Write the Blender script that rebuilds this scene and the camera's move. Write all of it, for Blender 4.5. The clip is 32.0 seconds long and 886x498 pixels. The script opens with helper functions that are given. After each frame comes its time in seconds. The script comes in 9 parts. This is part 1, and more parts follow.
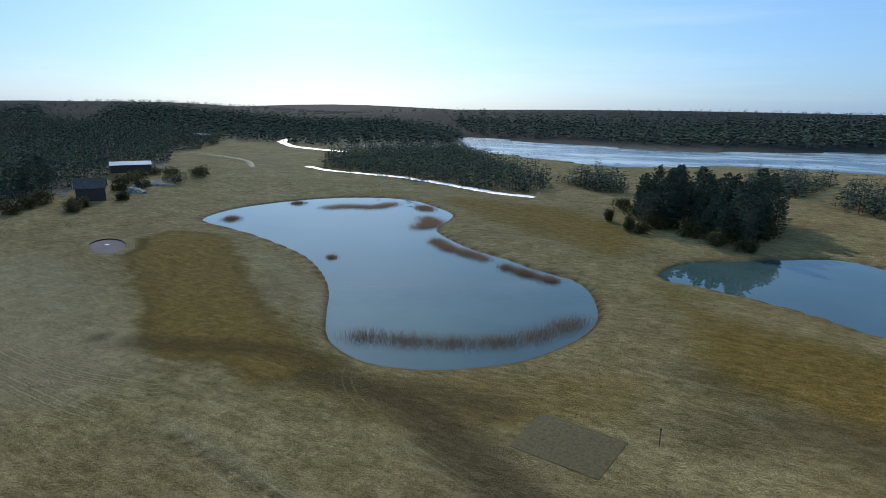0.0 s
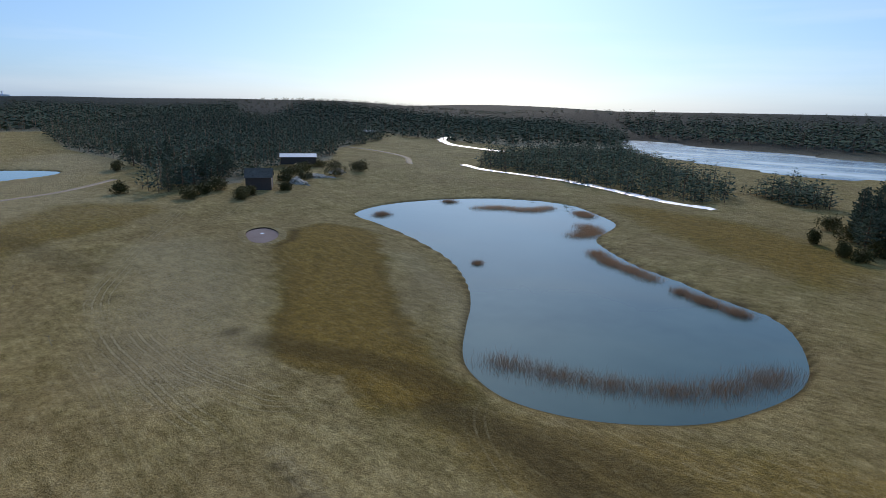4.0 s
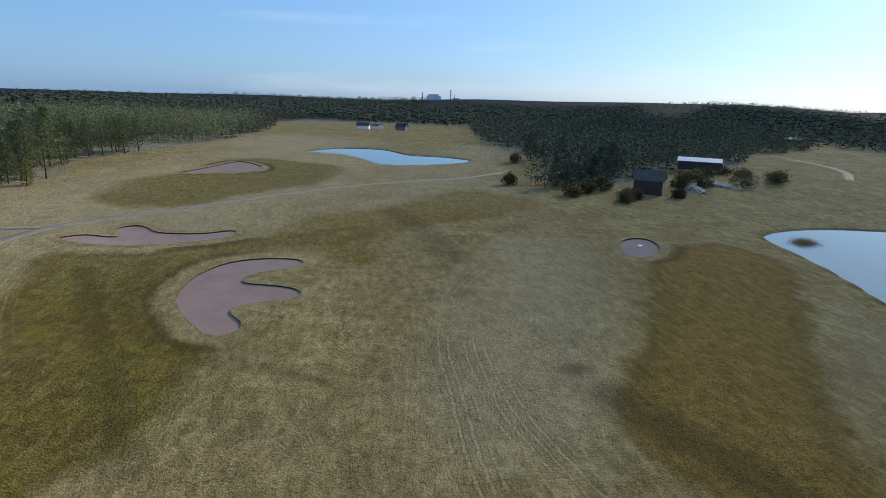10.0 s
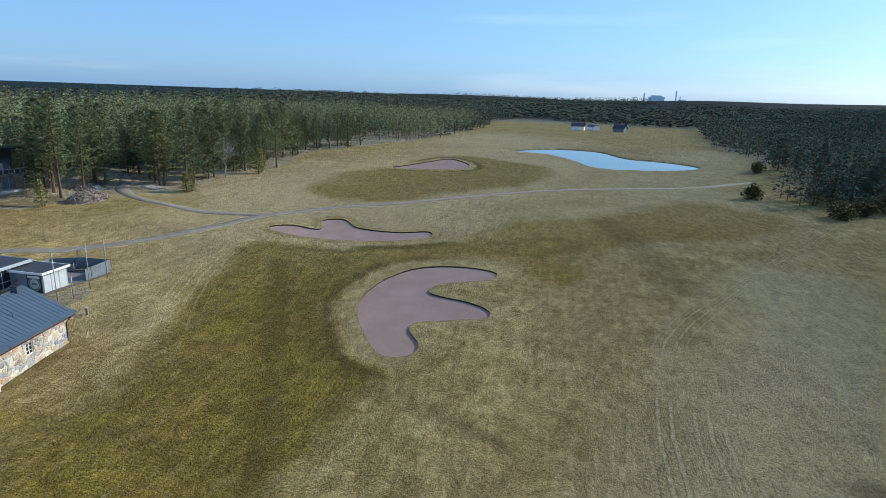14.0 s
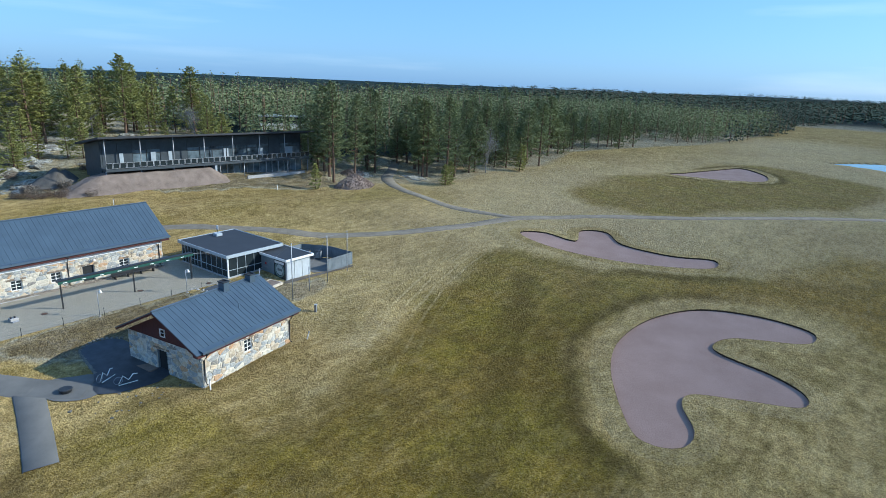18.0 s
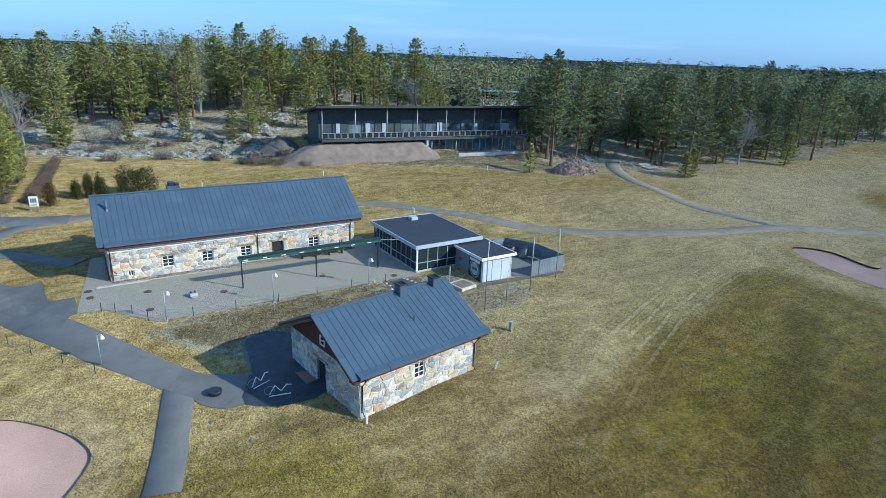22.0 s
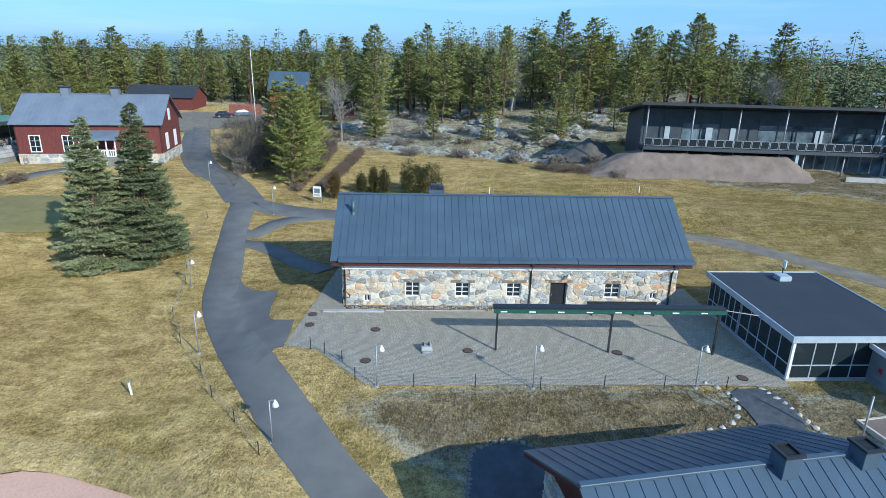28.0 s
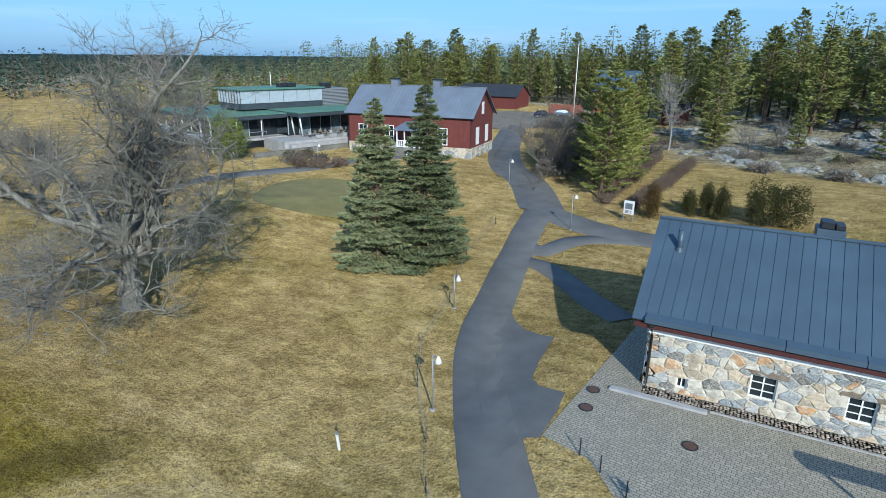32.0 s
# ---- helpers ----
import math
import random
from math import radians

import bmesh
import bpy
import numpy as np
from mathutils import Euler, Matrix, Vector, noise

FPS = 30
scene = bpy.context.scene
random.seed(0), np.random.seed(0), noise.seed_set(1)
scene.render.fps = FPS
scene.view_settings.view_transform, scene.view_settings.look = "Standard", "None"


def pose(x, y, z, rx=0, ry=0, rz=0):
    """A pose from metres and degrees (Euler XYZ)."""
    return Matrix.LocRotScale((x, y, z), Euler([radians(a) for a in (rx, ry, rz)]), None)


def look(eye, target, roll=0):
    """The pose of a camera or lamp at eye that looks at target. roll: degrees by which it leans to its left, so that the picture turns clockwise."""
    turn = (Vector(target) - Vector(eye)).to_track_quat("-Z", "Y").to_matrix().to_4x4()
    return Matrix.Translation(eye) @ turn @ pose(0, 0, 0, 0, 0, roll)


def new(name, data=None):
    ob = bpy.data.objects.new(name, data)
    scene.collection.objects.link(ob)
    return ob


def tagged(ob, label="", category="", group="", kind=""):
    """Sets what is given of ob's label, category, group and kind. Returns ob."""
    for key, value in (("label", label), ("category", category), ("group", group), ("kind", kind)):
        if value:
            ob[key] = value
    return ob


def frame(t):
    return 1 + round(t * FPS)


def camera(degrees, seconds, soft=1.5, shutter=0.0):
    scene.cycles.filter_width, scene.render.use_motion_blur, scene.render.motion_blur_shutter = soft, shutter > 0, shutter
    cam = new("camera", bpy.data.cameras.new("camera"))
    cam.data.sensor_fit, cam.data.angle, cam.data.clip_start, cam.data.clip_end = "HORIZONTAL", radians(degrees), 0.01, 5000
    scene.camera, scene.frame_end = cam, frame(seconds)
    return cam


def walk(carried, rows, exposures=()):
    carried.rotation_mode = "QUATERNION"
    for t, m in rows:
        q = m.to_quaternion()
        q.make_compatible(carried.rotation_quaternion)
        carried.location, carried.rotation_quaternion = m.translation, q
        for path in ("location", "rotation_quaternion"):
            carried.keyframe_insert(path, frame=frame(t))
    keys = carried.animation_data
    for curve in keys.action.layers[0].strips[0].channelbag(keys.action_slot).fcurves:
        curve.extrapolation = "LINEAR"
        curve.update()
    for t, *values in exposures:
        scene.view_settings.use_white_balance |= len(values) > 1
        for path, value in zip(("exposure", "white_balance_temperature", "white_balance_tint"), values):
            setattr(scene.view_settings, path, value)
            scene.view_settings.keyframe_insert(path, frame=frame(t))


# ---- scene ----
cam = camera(74.1, 32.0, 0.8)
PATH = [
    (0, (-72.32, -54.20, 33.48), (-62.93, -71.21, 28.74), 0.69),
    (0.5, (-71.39, -55.93, 33.38), (-61.51, -72.66, 28.62), 0.73),
    (1, (-70.43, -57.63, 33.24), (-59.69, -73.81, 28.47), 0.80),
    (1.5, (-69.39, -59.27, 33.07), (-58.10, -75.08, 28.29), 0.81),
    (2, (-68.28, -60.80, 32.82), (-56.48, -76.23, 28.05), 0.88),
    (2.5, (-67.13, -62.22, 32.53), (-55.03, -77.41, 27.76), 0.96),
    (3, (-65.90, -63.58, 32.22), (-53.32, -78.38, 27.45), 1.06),
    (3.5, (-64.67, -64.90, 31.90), (-51.55, -79.23, 27.12), 1.24),
    (5.5, (-59.57, -70.60, 30.48), (-44.87, -83.29, 25.68), 1.24),
    (6, (-57.77, -71.87, 30.11), (-42.28, -83.58, 25.31), 1.32),
    (6.5, (-55.86, -73.10, 29.70), (-39.65, -83.79, 24.90), 1.54),
    (7, (-53.93, -74.22, 29.31), (-37.12, -83.93, 24.49), 1.64),
    (7.5, (-52.08, -75.29, 29.00), (-34.71, -83.94, 24.16), 1.60),
    (8, (-50.20, -76.30, 28.75), (-32.36, -83.91, 23.88), 1.67),
    (8.5, (-48.32, -77.15, 28.54), (-30.08, -83.73, 23.64), 1.74),
    (9, (-46.36, -77.87, 28.31), (-27.82, -83.53, 23.39), 1.82),
    (9.5, (-44.38, -78.47, 28.03), (-25.50, -82.79, 23.07), 1.77),
    (10, (-42.50, -78.99, 27.75), (-23.36, -82.01, 22.77), 1.80),
    (10.5, (-40.62, -79.33, 27.56), (-21.37, -81.39, 22.55), 1.83),
    (11, (-38.66, -79.56, 27.38), (-19.34, -80.83, 22.34), 1.82),
    (11.5, (-36.61, -79.69, 27.16), (-17.26, -80.28, 22.11), 1.84),
    (12, (-34.56, -79.82, 26.95), (-15.21, -79.76, 21.89), 1.83),
    (12.5, (-32.59, -79.83, 26.79), (-13.27, -78.79, 21.71), 1.79),
    (13, (-30.63, -79.65, 26.60), (-11.39, -77.65, 21.49), 1.80),
    (13.5, (-28.65, -79.29, 26.39), (-9.53, -76.43, 21.26), 1.85),
    (14, (-26.71, -78.80, 26.16), (-7.76, -75.03, 21.00), 1.95),
    (14.5, (-24.76, -78.28, 25.95), (-6.06, -73.45, 20.75), 2.08),
    (16.5, (-16.71, -75.14, 25.28), (0.40, -66.29, 19.88), 2.43),
    (17, (-14.90, -74.16, 24.92), (1.79, -64.56, 19.52), 2.45),
    (17.5, (-13.17, -73.10, 24.64), (2.98, -62.64, 19.20), 2.44),
    (18, (-11.49, -72.00, 24.34), (3.97, -60.55, 18.85), 2.45),
    (18.5, (-10.00, -70.76, 24.02), (4.90, -58.60, 18.53), 2.47),
    (19, (-8.62, -69.51, 23.81), (5.81, -56.86, 18.19), 2.50),
    (19.5, (-7.21, -68.16, 23.54), (6.57, -54.99, 17.49), 2.53),
    (20, (-5.82, -66.75, 23.21), (7.41, -53.09, 17.00), 2.63),
    (20.5, (-4.50, -65.28, 22.86), (7.93, -50.92, 16.60), 2.43),
    (21, (-3.30, -63.81, 22.57), (8.51, -48.95, 16.28), 2.35),
    (21.5, (-2.25, -62.29, 22.34), (8.80, -46.86, 16.03), 2.38),
    (22, (-1.24, -60.74, 22.06), (8.95, -44.75, 15.71), 2.30),
    (22.5, (-0.30, -59.26, 21.78), (9.28, -42.90, 15.40), 2.17),
    (23, (0.59, -57.81, 21.50), (9.49, -41.07, 15.12), 2.01),
    (23.5, (1.40, -56.21, 21.15), (9.71, -39.17, 14.78), 1.87),
    (24, (2.17, -54.63, 20.84), (9.95, -37.35, 14.47), 1.78),
    (24.5, (2.89, -53.11, 20.58), (9.88, -35.49, 14.20), 1.64),
    (25, (3.56, -51.53, 20.22), (9.74, -33.61, 13.86), 1.57),
    (25.5, (4.16, -49.91, 19.79), (9.37, -31.67, 13.44), 1.43),
    (27.5, (5.52, -42.38, 18.36), (7.31, -23.50, 12.02), 1.37),
    (28, (5.69, -40.55, 18.07), (6.47, -21.60, 11.73), 1.29),
    (28.5, (5.73, -38.62, 17.74), (5.61, -19.65, 11.39), 1.13),
    (29, (5.69, -36.80, 17.45), (4.46, -17.87, 11.11), 1.02),
    (29.5, (5.54, -35.08, 17.13), (3.55, -16.21, 10.81), 1.01),
    (30, (5.34, -33.55, 16.81), (2.56, -14.77, 10.51), 0.91),
    (30.5, (4.97, -31.90, 16.42), (0.85, -13.36, 10.15), 0.91),
    (31, (4.53, -30.34, 16.13), (-1.18, -12.23, 9.87), 0.97),
    (31.5, (3.99, -28.84, 15.78), (-3.33, -11.30, 9.54), 0.85),
    (32, (3.30, -27.36, 15.45), (-5.65, -10.60, 9.20), 0.60),
]
EXPOSURES = [(0, 0.07, 6550, 9), (2, 0.06, 6600, 9), (3, 0.09, 6850, 16), (6, 0.02, 6900, 12), (9, 0.04, 6650, 11), (12, 0.32, 6650, 8), (14, 0.37, 6500, 7), (17, 0.48, 6100, 5), (21, 0.50, 5700, 3), (24, 0.53, 5680, 4), (28, 0.45, 5750, 4), (30, 0.36, 5700, 2), (31, 0.34, 5850, 3), (32, 0.25, 5900, 4)]
walk(cam, [(t, look(eye, target, roll)) for t, eye, target, roll in PATH], EXPOSURES)

# ---- sky and sun ----
SUN_X, SUN_Y, SUN_EL = 0.643, -0.766, 28.0
world = bpy.data.worlds.new("sky")
scene.world = world
world.use_nodes = True
wn = world.node_tree.nodes
wl = world.node_tree.links
sky = wn.new("ShaderNodeTexSky")
sky.sky_type = 'NISHITA'
sky.sun_disc = False
sky.sun_elevation = radians(SUN_EL)
sky.sun_rotation = math.atan2(SUN_X, SUN_Y)
sky.air_density, sky.dust_density, sky.ozone_density = 1.0, 0.9, 5.0
wn["Background"].inputs["Strength"].default_value = 0.145
tint = wn.new("ShaderNodeMix")
tint.data_type, tint.blend_type = "RGBA", "MULTIPLY"
tint.inputs[0].default_value = 1.0
tint.inputs[7].default_value = (0.74, 0.95, 1.14, 1)
wl.new(sky.outputs[0], tint.inputs[6])
# thin high cloud streaks
geo, mapping, streak, fade = wn.new("ShaderNodeTexCoord"), wn.new("ShaderNodeMapping"), wn.new("ShaderNodeTexNoise"), wn.new("ShaderNodeMapRange")
mapping.inputs["Scale"].default_value = (1.0, 1.6, 14.0)
streak.inputs["Scale"].default_value, streak.inputs["Detail"].default_value = 1.6, 5.0
for key, value in zip(("From Min", "From Max", "To Min", "To Max"), (0.52, 0.78, 0.0, 0.15)):
    fade.inputs[key].default_value = value
cloud = wn.new("ShaderNodeMix")
cloud.data_type = "RGBA"
cloud.inputs[7].default_value = (7.5, 7.8, 8.0, 1)
wl.new(geo.outputs["Generated"], mapping.inputs[0])
wl.new(mapping.outputs[0], streak.inputs["Vector"])
wl.new(streak.outputs["Fac"], fade.inputs[0])
wl.new(fade.outputs[0], cloud.inputs[0])
even = wn.new("ShaderNodeMix")
even.data_type = "RGBA"
even.inputs[0].default_value = 0.58
even.inputs[7].default_value = (1.36, 2.62, 4.85, 1)
wl.new(tint.outputs[2], even.inputs[6])
wl.new(even.outputs[2], cloud.inputs[6])
wl.new(cloud.outputs[2], wn["Background"].inputs["Color"])
sun = new("sun", bpy.data.lights.new("sun", "SUN"))
sun.data.energy, sun.data.angle, sun.data.color = 4.0, radians(0.5), (1.0, 0.95, 0.87)
sun.matrix_world = look((0, 0, 0), (-SUN_X * math.cos(radians(SUN_EL)), -SUN_Y * math.cos(radians(SUN_EL)), -math.sin(radians(SUN_EL))))
sun.location = (40, -60, 80)


# ---- materials ----
class Mat:
    """A node material with short ways to add nodes."""

    def __init__(self, name, rough=0.8, metal=0.0):
        self.m = bpy.data.materials.new(name)
        self.m.use_nodes = True
        self.n, self.l = self.m.node_tree.nodes, self.m.node_tree.links
        self.b = self.n["Principled BSDF"]
        self.b.inputs["Roughness"].default_value, self.b.inputs["Metallic"].default_value = rough, metal

    def put(self, kind, **values):
        node = self.n.new("ShaderNode" + kind)
        for k, v in values.items():
            node.inputs[k.replace("_", " ")].default_value = v
        return node

    def link(self, a, b):
        self.l.new(a, b)

    def coords(self, space="Object"):
        return self.put("TexCoord").outputs[space]

    def noise(self, scale, detail=4.0, rough=0.55, vector=None, stretch=None):
        v = vector or self.coords()
        if stretch:
            mp = self.put("Mapping", Scale=stretch)
            self.link(v, mp.inputs["Vector"])
            v = mp.outputs[0]
        t = self.put("TexNoise", Scale=scale, Detail=detail, Roughness=rough)
        self.link(v, t.inputs["Vector"])
        return t.outputs["Fac"]

    def ramp(self, fac, *stops):
        r = self.put("ValToRGB")
        e = r.color_ramp.elements
        while len(e) < len(stops):
            e.new(0.5)
        for el, (p, c) in zip(e, stops):
            el.position, el.color = p, (*c, 1)
        self.link(fac, r.inputs[0])
        return r.outputs[0]

    def range(self, fac, a, b, c=0.0, d=1.0):
        r = self.put("MapRange")
        for k, v in zip(("From Min", "From Max", "To Min", "To Max"), (a, b, c, d)):
            r.inputs[k].default_value = v
        self.link(fac, r.inputs[0])
        return r.outputs[0]

    def mix(self, fac, a, b, kind="MIX"):
        x = self.n.new("ShaderNodeMix")
        x.data_type, x.blend_type = "RGBA", kind
        for k, v in ((0, fac), (6, a), (7, b)):
            if hasattr(v, "links"):
                self.link(v, x.inputs[k])
            else:
                x.inputs[k].default_value = v if k == 0 else (*v, 1)
        return x.outputs[2]

    def math(self, op, a, b=0.0):
        x = self.put("Math")
        x.operation = op
        for k, v in ((0, a), (1, b)):
            if hasattr(v, "links"):
                self.link(v, x.inputs[k])
            else:
                x.inputs[k].default_value = v
        return x.outputs[0]

    def attr(self, name):
        a = self.put("Attribute")
        a.attribute_name = name
        return a

    def color(self, c):
        if hasattr(c, "links"):
            self.link(c, self.b.inputs["Base Color"])
        else:
            self.b.inputs["Base Color"].default_value = (*c, 1)
        return self

    def bump(self, fac, strength=0.3, dist=0.05):
        b = self.put("Bump", Strength=strength, Distance=dist)
        self.link(fac, b.inputs["Height"])
        self.link(b.outputs[0], self.b.inputs["Normal"])
        return self


def plain(name, c, rough=0.6, metal=0.0, scale=6.0, amount=0.25, bump=0.1):
    """A nearly even paint, metal or plastic with slight dirt and unevenness."""
    m = Mat(name, rough, metal)
    n = m.noise(scale, 5)
    lo, hi = tuple(v * (1 - amount) for v in c), tuple(min(1, v * (1 + amount)) for v in c)
    m.color(m.ramp(n, (0.3, lo), (0.7, hi)))
    if bump:
        m.bump(m.noise(scale * 6, 3), bump, 0.01)
    return m.m


def grass_material():
    m = Mat("grass_ground", 0.95)
    pos = m.coords()
    cover = m.attr("cover")
    sep = m.put("SeparateColor")
    m.link(cover.outputs["Color"], sep.inputs[0])
    big, mid, fine = m.noise(0.035, 6, 0.62, pos), m.noise(0.45, 9, 0.74, pos), m.noise(3.0, 5, 0.7, pos)
    tuft = m.noise(9.0, 3, 0.7, pos, (1, 1, 1))
    patch, grit = m.noise(0.13, 5, 0.6, pos), m.noise(1.3, 6, 0.75, pos)
    straw = m.ramp(mid, (0.30, (0.36, 0.248, 0.09)), (0.5, (0.62, 0.45, 0.175)), (0.68, (0.80, 0.62, 0.28)))
    olive = m.ramp(mid, (0.3, (0.125, 0.10, 0.010)), (0.48, (0.265, 0.205, 0.021)), (0.56, (0.33, 0.247, 0.027)), (0.7, (0.45, 0.34, 0.053)))
    brown = m.ramp(mid, (0.3, (0.24, 0.138, 0.015)), (0.55, (0.43, 0.25, 0.032)), (0.75, (0.58, 0.365, 0.07)))
    wood = m.ramp(mid, (0.3, (0.08, 0.066, 0.042)), (0.5, (0.205, 0.172, 0.118)), (0.7, (0.38, 0.345, 0.28)))
    wood = m.mix(m.math("MULTIPLY", m.range(patch, 0.36, 0.48, 0.1, 0.92), m.range(sep.outputs[2], 0.77, 0.85, 1.0, 0.0)), wood, m.ramp(grit, (0.35, (0.22, 0.215, 0.16)), (0.6, (0.52, 0.51, 0.41))))
    straw = m.mix(m.range(patch, 0.46, 0.60, 0.0, 0.65), straw, m.ramp(mid, (0.3, (0.19, 0.14, 0.033)), (0.65, (0.42, 0.31, 0.083))))
    straw = m.mix(m.range(big, 0.40, 0.56, 0.55, 0.0), straw, m.ramp(mid, (0.3, (0.22, 0.14, 0.055)), (0.65, (0.48, 0.315, 0.125))))
    olive = m.mix(m.range(patch, 0.42, 0.60, 0.5, 0.0), olive, m.ramp(mid, (0.3, (0.15, 0.083, 0.015)), (0.6, (0.31, 0.175, 0.035)), (0.75, (0.42, 0.265, 0.066))))
    k1 = m.math("MULTIPLY", m.range(m.math("ADD", sep.outputs[0], m.math("MULTIPLY", m.math("SUBTRACT", big, 0.5), 1.6)), 0.16, 0.86), 1.0)
    c = m.mix(k1, straw, olive)
    dry = m.range(k1, 0.0, 1.0, 1.0, 0.55)
    k2 = m.range(m.math("ADD", sep.outputs[1], m.math("MULTIPLY", m.math("SUBTRACT", mid, 0.5), 0.8)), 0.25, 0.85)
    c = m.mix(k2, c, brown)
    c = m.mix(m.range(m.math("ADD", sep.outputs[2], m.math("MULTIPLY", m.math("SUBTRACT", mid, 0.5), 0.9)), 0.3, 0.7), c, wood)
    c = m.mix(m.range(grit, 0.40, 0.56, 0.62, 0.0), c, m.mix(0.6, c, (0.05, 0.036, 0.012)))
    c = m.mix(m.math("MULTIPLY", dry, m.range(fine, 0.42, 0.66, 0.0, 0.85)), c, m.mix(0.4, c, (0.62, 0.47, 0.20)))
    c = m.mix(m.range(tuft, 0.36, 0.56, 0.72, 0.0), c, m.mix(0.75, c, (0.03, 0.02, 0.004)))
    clump = m.noise(3.4, 3, 0.65, pos, (1, 1, 1))
    blade = m.noise(7.0, 3, 0.7, pos, (1.6, 0.7, 1))
    sweep = m.noise(0.75, 4, 0.6, pos, (0.45, 1.3, 1))
    # Dark gaps and pale tips paint the clumps' shadow and light as colour
    c = m.mix(m.range(clump, 0.38, 0.50, 0.42, 0.0), c, m.mix(0.55, c, (0.04, 0.028, 0.008)))
    c = m.mix(m.math("MULTIPLY", dry, m.range(clump, 0.54, 0.66, 0.0, 0.4)), c, m.mix(0.4, c, (0.80, 0.62, 0.30)))
    c = m.mix(m.math("MULTIPLY", dry, m.range(blade, 0.52, 0.62, 0.0, 0.5)), c, m.mix(0.5, c, (0.86, 0.68, 0.36)))
    c = m.mix(m.range(sweep, 0.36, 0.52, 0.6, 0.0), c, m.mix(0.5, c, (0.10, 0.075, 0.022)))
    c = m.mix(m.math("MULTIPLY", dry, m.range(sweep, 0.54, 0.68, 0.0, 0.55)), c, m.mix(0.35, c, (0.86, 0.68, 0.36)))
    mark = m.attr("mark")
    ms = m.put("SeparateColor")
    m.link(mark.outputs["Color"], ms.inputs[0])
    c = m.mix(m.math("MULTIPLY", ms.outputs[0], m.range(fine, 0.35, 0.6)), c, (0.60, 0.485, 0.29))
    c = m.mix(m.math("MULTIPLY", ms.outputs[1], m.range(mid, 0.25, 0.6, 0.5, 1.0)), c, (0.05, 0.036, 0.016))
    rut = m.math("SUBTRACT", m.math("MULTIPLY", ms.outputs[2], 40.0), m.math("MULTIPLY", m.math("SUBTRACT", patch, 0.5), 1.3))
    rut = m.math("ABSOLUTE", m.math("SUBTRACT", m.math("FRACT", m.math("MULTIPLY", rut, 0.8)), 0.5))
    worn = m.math("MULTIPLY", mark.outputs["Alpha"], m.math("MULTIPLY", m.range(grit, 0.36, 0.56), m.range(patch, 0.42, 0.56, 0.1, 0.65)))
    c = m.mix(m.math("MULTIPLY", worn, m.range(rut, 0.06, 0.18, 0.8, 0.0)), c, (0.66, 0.54, 0.32))
    c = m.mix(m.math("MULTIPLY", worn, m.math("MULTIPLY", m.range(rut, 0.14, 0.20), m.range(rut, 0.20, 0.30, 0.85, 0.0))), c, (0.08, 0.058, 0.026))
    # One dark tone paints far treetops in haze and shade below deep woods
    canopy_and_shade = m.ramp(mid, (0.3, (0.010, 0.021, 0.020)), (0.7, (0.021, 0.036, 0.034)))
    c = m.mix(cover.outputs["Alpha"], c, canopy_and_shade)
    m.color(c)
    m.b.inputs["Specular IOR Level"].default_value = 0.035
    m.b.inputs["Diffuse Roughness"].default_value = 0.9
    h = m.math("ADD", m.math("MULTIPLY", fine, 0.6), m.math("MULTIPLY", tuft, 0.4))
    m.bump(m.math('ADD', m.math('ADD', h, m.math('MULTIPLY', clump, 0.7)), m.math('MULTIPLY', grit, 0.8)), 1.0, 0.5)
    return m.m


def water_material():
    m = Mat("pond_water", 0.0)
    n = m.noise(0.06, 3)
    m.color(m.ramp(n, (0.35, (0.036, 0.070, 0.068)), (0.7, (0.052, 0.094, 0.088))))
    m.b.inputs["IOR"].default_value = 1.33
    m.bump(m.noise(14.0, 3, 0.5, None, (1, 0.6, 1)), 0.012, 0.01)
    return m.m


def ice_material():
    m = Mat("lake_ice", 0.25)
    n = m.noise(0.012, 6, 0.6, None, (1, 2.2, 1))
    m.color(m.ramp(n, (0.40, (0.03, 0.045, 0.055)), (0.5, (0.19, 0.24, 0.235)), (0.62, (0.40, 0.455, 0.44))))
    return m.m


def asphalt_material():
    m = Mat("asphalt", 0.9)
    a, b = m.noise(0.5, 5), m.noise(30, 3)
    c = m.ramp(a, (0.3, (0.11, 0.108, 0.10)), (0.7, (0.165, 0.160, 0.147)))
    m.color(m.mix(m.range(b, 0.35, 0.7, 0, 0.35), c, (0.16, 0.158, 0.15)))
    m.b.inputs["Specular IOR Level"].default_value = 0.2
    m.bump(b, 0.4, 0.01)
    return m.m


def gravel_material(name="gravel", lo=(0.13, 0.112, 0.085), hi=(0.28, 0.245, 0.19)):
    m = Mat(name, 0.95)
    a, b = m.noise(0.7, 5), m.noise(14, 4, 0.7)
    m.color(m.mix(m.range(b, 0.3, 0.7), m.ramp(a, (0.3, lo), (0.7, hi)), m.ramp(b, (0.3, lo), (0.7, hi))))
    m.b.inputs["Specular IOR Level"].default_value = 0.08
    m.bump(b, 0.6, 0.04)
    return m.m


def sand_material():
    m = Mat("bunker_sand", 0.95)
    a, b = m.noise(0.25, 5), m.noise(9, 4)
    m.color(m.mix(0.35, m.ramp(a, (0.3, (0.31, 0.200, 0.156)), (0.7, (0.42, 0.284, 0.230))), m.ramp(b, (0.3, (0.28, 0.183, 0.143)), (0.7, (0.46, 0.318, 0.262)))))
    m.b.inputs["Specular IOR Level"].default_value = 0.05
    m.b.inputs["Diffuse Roughness"].default_value = 1.0
    m.bump(b, 0.4, 0.06)
    return m.m


